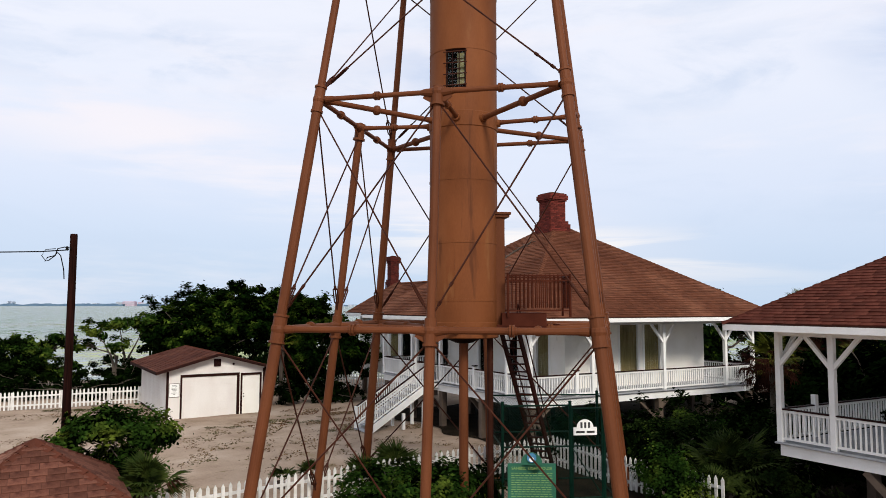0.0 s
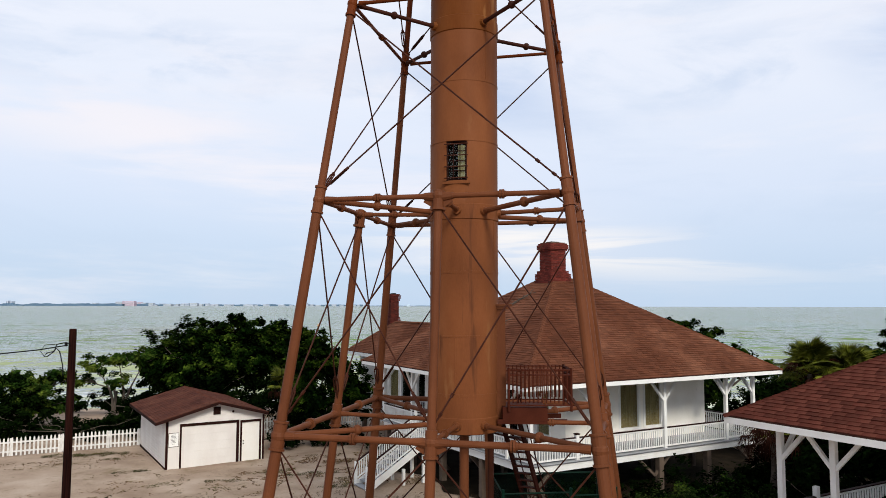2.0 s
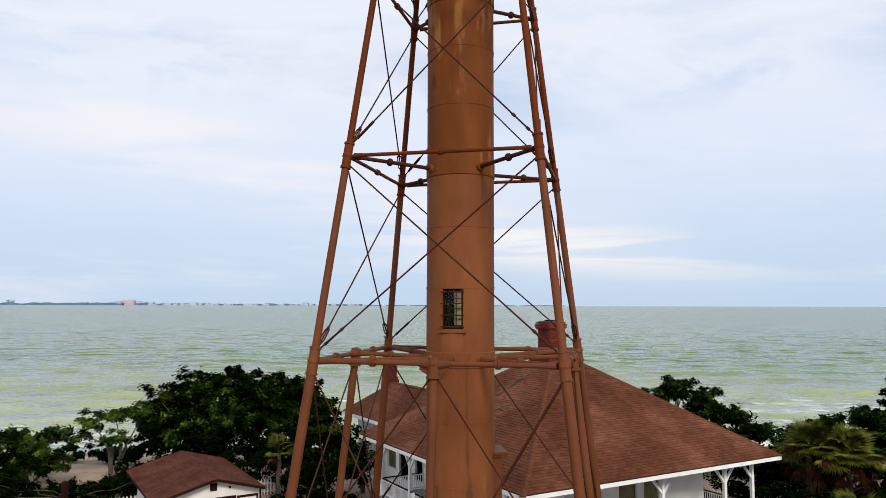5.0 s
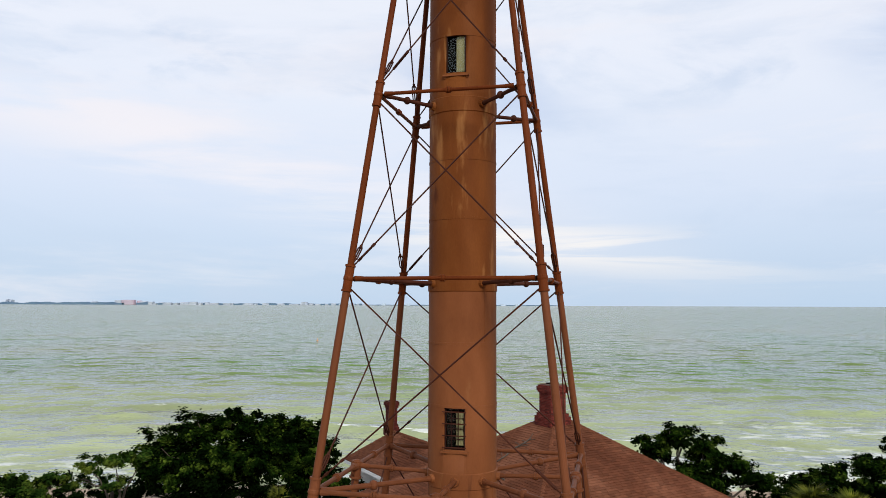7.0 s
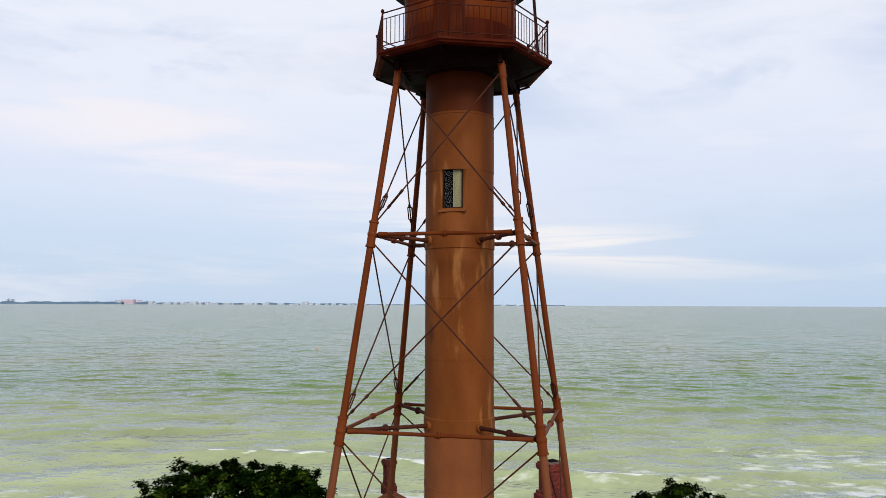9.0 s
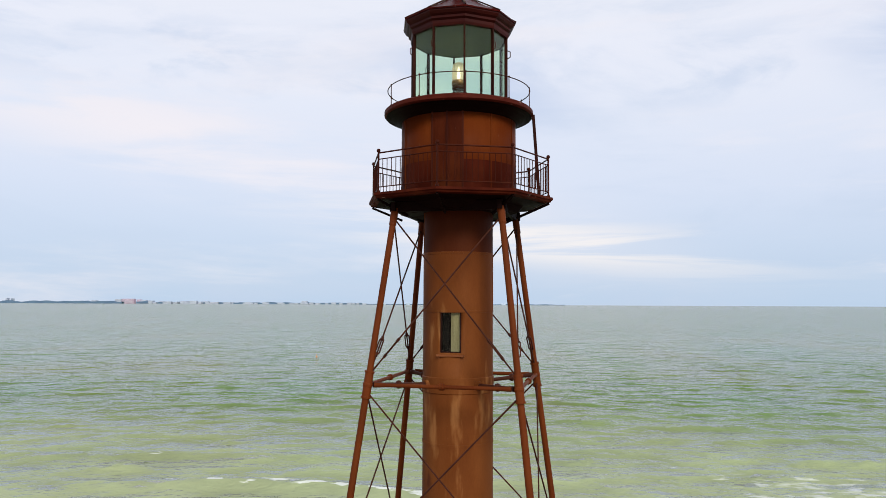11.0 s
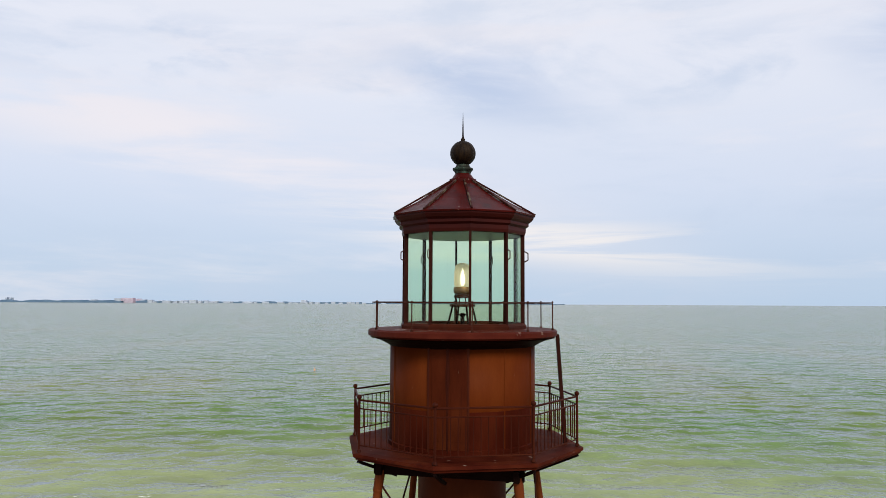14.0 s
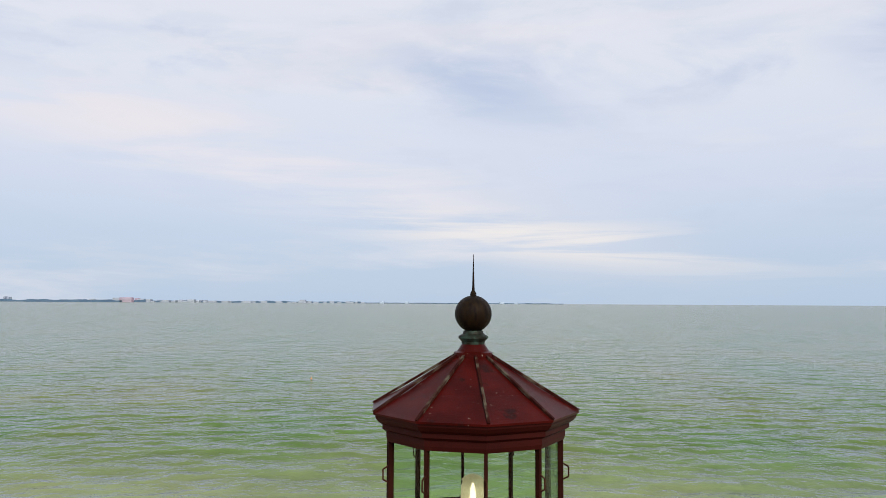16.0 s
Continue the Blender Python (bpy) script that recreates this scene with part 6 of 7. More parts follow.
    for k, w in enumerate((0.10, 0.13, 0.12, 0.13, 0.11, 0.08, 0.12, 0.06)):
        part("text_bar", block(0.35 - w, 0.35 + w, -0.034, -0.03, 1.71 - k * 0.062, 1.728 - k * 0.062), BLACK_PAINT, notice)
    # gable roof with overhang
    o, p, f = 0.58, 0.10, 0.45                             # wide eave on one side, narrow on the other
    zl, zr = ridge - pitch * (W / 2 + o), ridge - pitch * (W / 2 + p)
    corners = [(-o, -f, zl), (W + p, -f, zr), (W + p, Dp + f, zr), (-o, Dp + f, zl)]
    bm = bmesh.new()
    t = 0.09
    r0, r1 = (W / 2, -f, ridge), (W / 2, Dp + f, ridge)
    v = [bm.verts.new(p) for p in (corners[0], r0, corners[1], corners[2], r1, corners[3])]
    w = [bm.verts.new(Vector(p) - Vector((0, 0, t))) for p in (corners[0], r0, corners[1], corners[2], r1, corners[3])]
    for q in ((0, 1, 4, 5), (1, 2, 3, 4)):
        bm.faces.new([v[i] for i in q])
        bm.faces.new([w[i] for i in q[::-1]])
    for a, b in ((0, 1), (1, 2), (2, 3), (3, 4), (4, 5), (5, 0)):
        bm.faces.new((v[a], v[b], w[b], w[a]))
    bmesh.ops.recalc_face_normals(bm, faces=bm.faces[:])
    roof = part("roof", bm, UNDERLAY, g, "brown asphalt shingle roof")
    rng = np.random.RandomState(4)
    cells = shingle_face(corners[3], corners[0], r0, r1, rng=rng) + shingle_face(corners[1], corners[2], r1, r0, rng=rng)
    shingles_joined("shingle_field", cells, SHINGLE_RED, roof)
    hip_caps([(r0, r1)], SHINGLE_RED, roof)
    for x0, x1, z0, z1 in ((0.10, 0.60, 1.80, 1.82), (0.10, 0.60, 1.14, 1.16), (0.10, 0.12, 1.16, 1.80), (0.58, 0.60, 1.16, 1.80)):
        part("notice_border", block(x0, x1, -0.034, -0.008, z0, z1), CONCRETE, notice)
    part("base_board", block(-0.035, -0.019, 0.02, Dp, 0.0, 0.16), TRIM_DARK, g)
    for a, b in ((corners[0], r0), (corners[1], r0), (corners[0], corners[3])):
        part("bargeboard", beam(bmesh.new(), Vector(a) - Vector((0, 0.01, 0.07)), Vector(b) - Vector((0, 0.01, 0.07)), 0.03, 0.13), TRIM_DARK, roof)


build_garage()


# ---------------------------------------------------------------- small hip-roofed kiosk near the camera
def build_kiosk():
    k = thing("kiosk", "small hut with a weathered red-brown shingle hip roof", "hut", pose(-9.30, -3.75, 0, 0, 0, 29.5))
    s, z0, z1 = 1.77, 1.53, 2.64
    corners = [(-s, -s, z0), (s, -s, z0), (s, s, z0), (-s, s, z0)]
    roof = part("roof", roof_slab(corners, [(0, 0, z1)]), UNDERLAY, k)
    cells = []
    for j in range(4):
        cells += shingle_face(corners[j], corners[(j + 1) % 4], (0, 0, z1), course=0.19, tab=0.34, thick=0.02, rng=np.random.RandomState(20 + j))
    near = Vector((0.5, -0.6, 2.2))
    cells.sort(key=lambda q: (q[0] - near).length)
    shingles_single(cells[:290], WEATHERED, roof)
    if len(cells) > 290:
        shingles_joined("shingle_field", cells[290:], WEATHERED, roof)
    hip_caps([(c, (0, 0, z1)) for c in corners], SHINGLE_RED, roof, 0.24)
    for a, b in zip(corners, corners[1:] + corners[:1]):
        part("fascia", beam(bmesh.new(), Vector(a) - Vector((0, 0, 0.08)), Vector(b) - Vector((0, 0, 0.08)), 0.04, 0.14), TRIM_DARK, roof)
    w = s - 0.4
    for p, q in (((-w, -w), (w, -w)), ((w, -w), (w, w)), ((w, w), (-w, w)), ((-w, w), (-w, -w))):
        part("wall", beam(bmesh.new(), (*p, 0.72), (*q, 0.72), 0.1, 1.54), GARAGE_WHITE, k)


build_kiosk()


# ---------------------------------------------------------------- picket fences
def picket_mesh():
    bm = bmesh.new()
    pts = [(-0.045, 0), (0.045, 0), (0.045, 0.90), (0.0, 0.98), (-0.045, 0.90)]
    f = [bm.verts.new((x, -0.012, z)) for x, z in pts]
    b = [bm.verts.new((x, 0.012, z)) for x, z in pts]
    bm.faces.new(f)
    bm.faces.new(b[::-1])
    for k in range(5):
        bm.faces.new((f[k], f[(k + 1) % 5], b[(k + 1) % 5], b[k]))
    bmesh.ops.recalc_face_normals(bm, faces=bm.faces[:])
    return finish(bm, "picket", FENCE_WHITE)


PICKET_BOARD = picket_mesh()


def picket_fence(points, label, gap=0.2, height=1.0):
    p0 = Vector((*points[0], 0))
    fence = thing("picket_fence", label, "fence", pose(p0.x, p0.y, 0), "white picket fences")
    for a, b in zip(points, points[1:]):
        a, b = Vector((*a, 0)) - p0, Vector((*b, 0)) - p0
        d = b - a
        turn = math.atan2(d.y, d.x)
        n = int(d.length / gap)
        side = Vector((-math.sin(turn), math.cos(turn), 0)) * 0.035
        for z in (0.24, 0.72):
            ga, gb = ground_height(a.x + p0.x, a.y + p0.y), ground_height(b.x + p0.x, b.y + p0.y)
            part("rail", beam(bmesh.new(), a + side + Vector((0, 0, z + ga)), b + side + Vector((0, 0, z + gb)), 0.04, 0.08), FENCE_WHITE, fence)
        for k in range(n + 1):
            c = a + d * k / n
            z = ga + (gb - ga) * k / n + random.uniform(-0.012, 0.012)
            piece("picket", PICKET_BOARD, fence, Matrix.Translation((c.x, c.y, z + 0.02)) @ Matrix.Rotation(turn, 4, "Z") @ Matrix.Rotation(random.uniform(-0.015, 0.015), 4, "Y") @ Matrix.Diagonal((1, 1, height, 1)))
        for k in range(int(d.length / 2.4) + 1):
            c = a + d * min(1.0, k * 2.4 / d.length) + side * 2.2
            part("fence_post", block(c.x - 0.05, c.x + 0.05, c.y - 0.05, c.y + 0.05, -0.2, 0.80, 0.01), FENCE_WHITE, fence)


picket_fence([(-30.0, 16.6), (-18.2, 23.2)], "white wooden picket fence along the beach side")
picket_fence([(-18.1, 23.25), (-2.5, 32.0)], "white wooden picket fence behind the garage")
picket_fence([(-8.6, -2.3), (-2.3, 2.3), (3.2, 5.9)], "white wooden picket fence beside the lighthouse")
picket_fence([(3.25, 5.9), (5.0, 2.4), (6.75, -0.2)], "short white picket fence before the dark bushes")


# ---------------------------------------------------------------- utility pole
def build_pole():
    p = thing("utility_pole", "dark weathered wooden utility pole with a slack cable", "pole", pose(-10.11, -0.9, -0.03))
    part("shaft", tube(bmesh.new(), (0, 0, -0.5), (0.03, 0, 7.34), 0.118, 0.088, 14), POLE_WOOD, p)
    part("cap", tube(bmesh.new(), (0.03, 0, 7.34), (0.03, 0, 7.37), 0.09, 0.08, 14), POLE_WOOD, p)

    def cable(name, pts, r=0.015):
        part(name, pipe(bmesh.new(), pts, r, 5), WIRE, p)
    cable("cable", [(-0.1, -0.08, 6.95), (-0.5, -0.6, 6.87), (-1.1, -1.25, 6.81), (-3.0, -3.3, 6.74), (-7.0, -7.6, 6.9)])
    cable("service_drop", [(0.05, -0.14, 6.99), (-0.12, -0.14, 7.02), (-0.30, -0.14, 6.98), (-0.36, -0.14, 6.80), (-0.52, -0.14, 6.68), (-0.62, -0.14, 6.66), (-0.55, -0.14, 6.76), (-0.38, -0.14, 6.80), (-0.30, -0.14, 6.88), (-0.22, -0.14, 6.80), (-0.13, -0.14, 6.45), (-0.11, -0.14, 6.2)], 0.014)
    cable("tail", [(-0.36, -0.12, 6.98), (-0.62, -0.12, 6.96), (-0.72, -0.12, 6.80), (-0.60, -0.12, 6.66)], 0.010)
    part("insulator", lathe(bmesh.new(), ((0.02, 6.93), (0.045, 6.95), (0.03, 6.98), (0.045, 7.01), (0.02, 7.04)), 12), WIRE, p).location = (-0.06, -0.14, 0)


build_pole()


# ---------------------------------------------------------------- green wire fence, gate, signs
def build_wire_fence():
    f = thing("wire_fence", "tall dark green chain-link enclosure round the ladder foot", "fence", pose(3.05, 1.35, 0))
    o = Vector((3.05, 1.35, 0))
    corners = [Vector((x, y, 0)) - o for x, y in ((1.12, 1.15), (3.05, 1.35), (4.03, 1.47), (4.36, 1.50), (4.34, 3.9), (0.96, 3.6))]
    H = 2.72

    def panel(a, b, thing_parent, z0=0.05, z1=H, step=0.085):
        d = b - a
        L = d.length
        u = d.normalized()
        bm = bmesh.new()
        hgt = z1 - z0
        k = -hgt
        while k < L:
            for s in (0, 1):
                s0, s1 = max(0.0, k), min(L, k + hgt)
                if s1 - s0 > 0.02:
                    za, zb = z0 + (s0 - k), z0 + (s1 - k)
                    if s:
                        za, zb = z1 - (s0 - k), z1 - (s1 - k)
                    p, q = a + u * s0 + Vector((0, 0, za)), a + u * s1 + Vector((0, 0, zb))
                    w = Vector((0, 0, 0.0028))
                    side = u.cross(Vector((0, 0, 1))) * (0.003 if s else -0.003)
                    vs = [bm.verts.new(c) for c in (p - w + side, q - w + side, q + w + side, p + w + side)]
                    bm.faces.new(vs)
            k += step
        ob = part("wire_mesh", bm, GREEN_PAINT, thing_parent)
        ob["kind"] = "stuff"
    for a in corners:
        part("post", tube(bmesh.new(), a, a + Vector((0, 0, H + 0.06)), 0.045, n=10), GREEN_PAINT, f)
        part("post_cap", ball(bmesh.new(), a + Vector((0, 0, H + 0.07)), 0.055, 8, 0.6), GREEN_PAINT, f)
    sides = [(corners[k], corners[(k + 1) % 6]) for k in (0, 2, 3, 4, 5)]
    for a, b in sides:
        for z in (0.1, 1.55, H - 0.03):
            part("rail", tube(bmesh.new(), a + Vector((0, 0, z)), b + Vector((0, 0, z)), 0.025, n=8), GREEN_PAINT, f)
        panel(a, b, f)
    pts = corners[:3]
    gate = part("gate", tube(bmesh.new(), pts[1] + Vector((0.06, 0.01, 0.1)), pts[1] + Vector((0.06, 0.01, H - 0.1)), 0.025, n=8), GREEN_PAINT, f)
    g0, g1 = pts[1] + Vector((0.06, 0.01, 0)), pts[2] + Vector((-0.06, -0.01, 0))
    part("gate_stile", tube(bmesh.new(), g1 + Vector((0, 0, 0.1)), g1 + Vector((0, 0, H - 0.1)), 0.025, n=8), GREEN_PAINT, gate)
    for z in (0.12, 1.55, H - 0.12):
        part("gate_rail", tube(bmesh.new(), g0 + Vector((0, 0, z)), g1 + Vector((0, 0, z)), 0.022, n=8), GREEN_PAINT, gate)
    part("gate_brace", tube(bmesh.new(), g0 + Vector((0, 0, 1.5)), g1 + Vector((0, 0, 0.15)), 0.015, n=6), GREEN_PAINT, gate)
    panel(g0, g1, gate, 0.12, H - 0.12)
    # number board on the gate: numbers and street left as bars
    s = thing("address_sign", "white arched sign board with dark lettering on the gate", "sign", pose(3.47, 1.34, 1.86, 0, 0, 7.0))
    bm = bmesh.new()
    cuboid(bm, -0.34, 0.34, -0.015, 0.015, 0, 0.22)
    part("board", bm, SIGN_WHITE, s)
    bm = bmesh.new()
    n = 20
    fr = [bm.verts.new((0.24 * math.cos(math.pi * k / n), -0.015, 0.22 + 0.22 * math.sin(math.pi * k / n))) for k in range(n + 1)]
    bk = [bm.verts.new((v.co.x, 0.015, v.co.z)) for v in fr]
    bm.faces.new(fr)
    bm.faces.new(bk[::-1])
    for k in range(n):
        bm.faces.new((fr[k], fr[k + 1], bk[k + 1], bk[k]))
    bmesh.ops.recalc_face_normals(bm, faces=bm.faces[:])
    part("arch", bm, SIGN_WHITE, s)
    for x in (-0.11, 0.0, 0.11):
        part("text_bar", block(x - 0.03, x + 0.03, -0.02, -0.0155, 0.20, 0.36), BLACK_PAINT, s)
    part("text_bar", block(-0.27, -0.02, -0.02, -0.0155, 0.06, 0.12), BLACK_PAINT, s)
    part("text_bar", block(0.04, 0.27, -0.02, -0.0155, 0.06, 0.12), BLACK_PAINT, s)


build_wire_fence()


def build_marker():
    m = thing("historical_marker", "green enamel historical marker with raised gold text on a post", "sign", pose(1.62, -1.45, 0.16, 0, 0, -2))
    part("post", tube(bmesh.new(), (0, 0.03, -0.36), (0, 0.03, 0.62), 0.045, n=10), GREEN_PAINT, m)
    bm = block(-0.57, 0.57, -0.03, 0.03, 0.55, 1.48, 0.012)
    board = part("board", bm, SIGN_GREEN, m)
    for x0, x1, z0, z1 in ((-0.585, 0.585, 1.47, 1.50), (-0.585, 0.585, 0.53, 0.56), (-0.585, -0.56, 0.56, 1.47), (0.56, 0.585, 0.56, 1.47)):
        part("border", block(x0, x1, -0.04, 0.04, z0, z1), SIGN_GREEN, board)
    bm = bmesh.new()
    tube(bm, (0, -0.03, 1.62), (0, 0.03, 1.62), 0.145, n=24)
    tube(bm, (0, -0.03, 1.50), (0, 0.03, 1.50), 0.26, 0.26, n=24)
    part("crest", bm, SIGN_GREEN, board)
    part("emblem", tube(bmesh.new(), (0, -0.045, 1.64), (0, -0.031, 1.64), 0.115, n=24), SIGN_BLUE, board, "round blue and white emblem")
    part("emblem_field", tube(bmesh.new(), (0, -0.05, 1.60), (0, -0.046, 1.60), 0.06, n=16), SIGN_WHITE, board)
    words("SANIBEL", 0.098, SIGN_GOLD, board, pose(-0.315, -0.036, 1.385, 90, 0, 0), "title")
    words("LIGHTHOUSE", 0.098, SIGN_GOLD, board, pose(0.20, -0.036, 1.385, 90, 0, 0), "title")
    rng = random.Random(3)
    for k in range(12):
        z = 1.26 - k * 0.055
        x = -0.5
        while x < 0.46:
            w = rng.uniform(0.04, 0.12)
            part("text_bar", block(x, min(x + w, 0.5), -0.035, -0.0305, z, z + 0.015), SIGN_GOLD, board)
            x += w + 0.025


build_marker()


# ---------------------------------------------------------------- plants
def leaf_cloud(lobes, count, size, seed, up=1.1, hollow=0.35):
    """Folded leaves strewn in ragged ellipsoids; lobes: (centre, radii). Returns vertices and faces."""
    rng = np.random.RandomState(seed)
    vol = np.array([l[1][0] * l[1][1] * l[1][2] for l in lobes]) ** 0.72
    share = np.maximum(12, (count * vol / vol.sum()).astype(int))
    V, F = [], []
    base = 0
    for (c, r), n in zip(lobes, share):
        # leaves gather in tufts, so that gaps stay between them
        tufts = max(6, n // (110 if size > 0.10 else 45))
        d = rng.normal(size=(tufts, 3))
        d /= np.linalg.norm(d, axis=1)[:, None]
        rad = hollow + (1 - hollow) * rng.rand(tufts) ** 0.55
        rad *= 1 + 0.24 * rng.normal(size=tufts)
        tc = d * rad[:, None] * np.array(r) + np.array(c)
        pick = rng.randint(0, tufts, n)
        sprig = rng.rand(tufts) < 0.14                      # single sprigs stand out of the outline
        tc[sprig] += d[sprig] * np.array([0.35, 0.35, 0.45]) * np.mean(r) * 0.6
        spread = (0.24 if size > 0.10 else 0.17) + 0.06 * np.mean(r)
        p = tc[pick] + rng.normal(size=(n, 3)) * spread * np.array([0.55, 0.55, 0.38])
        nrm = d[pick] + rng.normal(size=(n, 3)) * 0.55
        nrm[:, 2] += up
        nrm /= np.linalg.norm(nrm, axis=1)[:, None]
        t = np.cross(nrm, rng.normal(size=(n, 3)))
        t /= np.linalg.norm(t, axis=1)[:, None]
        b = np.cross(nrm, t)
        s = (size * (0.65 + 0.7 * rng.rand(n)))[:, None]
        tip, tail = p + t * s, p - t * s
        l, rr = p + b * s * 0.62 + nrm * s * 0.16, p - b * s * 0.62 + nrm * s * 0.16
        V.append(np.stack([tail, l, tip, rr], 1).reshape(-1, 3))
        idx = base + np.arange(n)[:, None] * 4
        F.append(np.concatenate([idx + np.array([0, 1, 2]), idx + np.array([0, 2, 3])], 0))
        base += 4 * n
    return np.concatenate(V), np.concatenate(F)


def cloud_mesh(name, V, F, mat):
    me = bpy.data.meshes.new(name)
    me.vertices.add(len(V))
    me.vertices.foreach_set("co", V.astype(np.float32).ravel())
    me.loops.add(len(F) * 3)
    me.polygons.add(len(F))
    me.polygons.foreach_set("loop_start", np.arange(0, len(F) * 3, 3, dtype=np.int32))
    me.loops.foreach_set("vertex_index", F.astype(np.int32).ravel())
    me.update(calc_edges=True)
    me.materials.append(mat)
    return me


def limb(bm, a, b, r0, r1, rng, n=4, bend=0.12):
    pts = [Vector(a)]
    for k in range(1, n + 1):
        p = Vector(a).lerp(Vector(b), k / n)
        if k < n:
            p += Vector((rng.uniform(-1, 1), rng.uniform(-1, 1), rng.uniform(-0.5, 0.5))) * bend * (Vector(b) - Vector(a)).length / n * 1.4
        pts.append(p)
    for k in range(n):
        tube(bm, pts[k], pts[k + 1], r0 + (r1 - r0) * k / n, r0 + (r1 - r0) * (k + 1) / n, 7)


def tree(name, at, lobes, leaves, size, mat, label, seed, category="tree", trunk_r=0.22, group="", stems=2, inner=0.4):
    """lobes are given relative to the foot."""
    th = thing(name, label, category, pose(*at), group)
    rng = random.Random(seed)
    wood = bmesh.new()
    stem_tops = []
    for s in range(stems):
        top = Vector((rng.uniform(-0.8, 0.8), rng.uniform(-0.8, 0.8), max(0.5, min(l[0][2] for l in lobes) * 0.7)))
        limb(wood, (rng.uniform(-0.3, 0.3), rng.uniform(-0.3, 0.3), -0.2), top, trunk_r, trunk_r * 0.7, rng)
        stem_tops.append(top)
    part("trunk", wood, BARK, th)
    for c, r in lobes:
        bm = bmesh.new()
        a = min(stem_tops, key=lambda p: (p - Vector(c)).length)
        limb(bm, a, c, trunk_r * 0.5, trunk_r * 0.16, rng, 4, 0.25)
        for _ in range(3):
            e = Vector(c) + Vector([rng.uniform(-0.75, 0.75) * q for q in r])
            limb(bm, Vector(a).lerp(Vector(c), 0.7), e, trunk_r * 0.2, 0.02, rng, 3, 0.3)
        part("limb", bm, BARK, th)
    V, F = leaf_cloud(lobes, leaves, size, seed)
    crown = new("crown", cloud_mesh("crown", V, F, mat))
    crown.parent = th
    if inner:                                              # leaves deep inside the crown, the shade there put into their colour
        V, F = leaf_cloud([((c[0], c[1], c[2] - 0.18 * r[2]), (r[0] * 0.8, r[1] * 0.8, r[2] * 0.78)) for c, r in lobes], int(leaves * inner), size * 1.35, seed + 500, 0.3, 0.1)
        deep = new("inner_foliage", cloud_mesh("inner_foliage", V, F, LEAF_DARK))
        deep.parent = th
    return th


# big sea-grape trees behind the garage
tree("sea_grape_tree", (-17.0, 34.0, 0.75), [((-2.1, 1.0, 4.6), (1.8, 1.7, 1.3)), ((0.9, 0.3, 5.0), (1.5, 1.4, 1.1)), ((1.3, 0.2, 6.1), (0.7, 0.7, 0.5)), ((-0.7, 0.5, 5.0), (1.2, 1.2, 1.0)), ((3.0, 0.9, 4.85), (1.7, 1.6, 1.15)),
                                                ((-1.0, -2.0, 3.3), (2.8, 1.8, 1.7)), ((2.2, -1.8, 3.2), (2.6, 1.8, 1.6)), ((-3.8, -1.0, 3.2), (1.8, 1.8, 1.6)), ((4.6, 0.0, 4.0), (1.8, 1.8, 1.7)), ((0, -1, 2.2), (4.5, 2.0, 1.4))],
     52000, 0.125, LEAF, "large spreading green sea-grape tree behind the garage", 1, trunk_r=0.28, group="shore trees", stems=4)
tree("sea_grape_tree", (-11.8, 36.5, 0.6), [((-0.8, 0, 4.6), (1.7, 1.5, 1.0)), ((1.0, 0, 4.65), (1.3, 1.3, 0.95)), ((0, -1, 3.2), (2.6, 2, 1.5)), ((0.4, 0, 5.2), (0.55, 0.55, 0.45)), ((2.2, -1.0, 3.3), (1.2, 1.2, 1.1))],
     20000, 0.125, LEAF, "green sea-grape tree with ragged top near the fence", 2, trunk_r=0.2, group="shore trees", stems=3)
# light on the next two open crowns put in by the brighter bush green
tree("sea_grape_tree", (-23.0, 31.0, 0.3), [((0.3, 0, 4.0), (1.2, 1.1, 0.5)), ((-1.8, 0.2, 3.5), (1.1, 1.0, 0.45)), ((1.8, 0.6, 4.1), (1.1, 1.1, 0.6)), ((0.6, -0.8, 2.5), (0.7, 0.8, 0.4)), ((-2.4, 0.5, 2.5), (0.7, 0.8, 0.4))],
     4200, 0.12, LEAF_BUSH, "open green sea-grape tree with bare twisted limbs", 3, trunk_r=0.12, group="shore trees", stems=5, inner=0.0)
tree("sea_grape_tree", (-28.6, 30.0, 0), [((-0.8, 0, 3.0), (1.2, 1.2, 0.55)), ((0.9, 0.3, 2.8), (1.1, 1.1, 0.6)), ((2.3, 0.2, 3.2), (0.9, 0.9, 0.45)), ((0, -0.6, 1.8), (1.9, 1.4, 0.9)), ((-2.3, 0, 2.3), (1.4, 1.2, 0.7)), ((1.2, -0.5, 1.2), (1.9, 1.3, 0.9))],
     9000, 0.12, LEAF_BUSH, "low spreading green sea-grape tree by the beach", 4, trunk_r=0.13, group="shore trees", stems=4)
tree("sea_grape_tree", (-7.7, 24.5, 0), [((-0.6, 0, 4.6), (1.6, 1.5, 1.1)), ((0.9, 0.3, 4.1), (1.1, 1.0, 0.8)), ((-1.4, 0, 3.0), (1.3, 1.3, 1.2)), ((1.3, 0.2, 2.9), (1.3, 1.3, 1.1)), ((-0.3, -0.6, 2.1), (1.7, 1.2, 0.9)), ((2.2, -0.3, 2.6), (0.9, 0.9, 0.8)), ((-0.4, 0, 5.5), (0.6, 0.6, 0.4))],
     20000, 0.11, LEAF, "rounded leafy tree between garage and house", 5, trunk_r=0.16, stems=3)
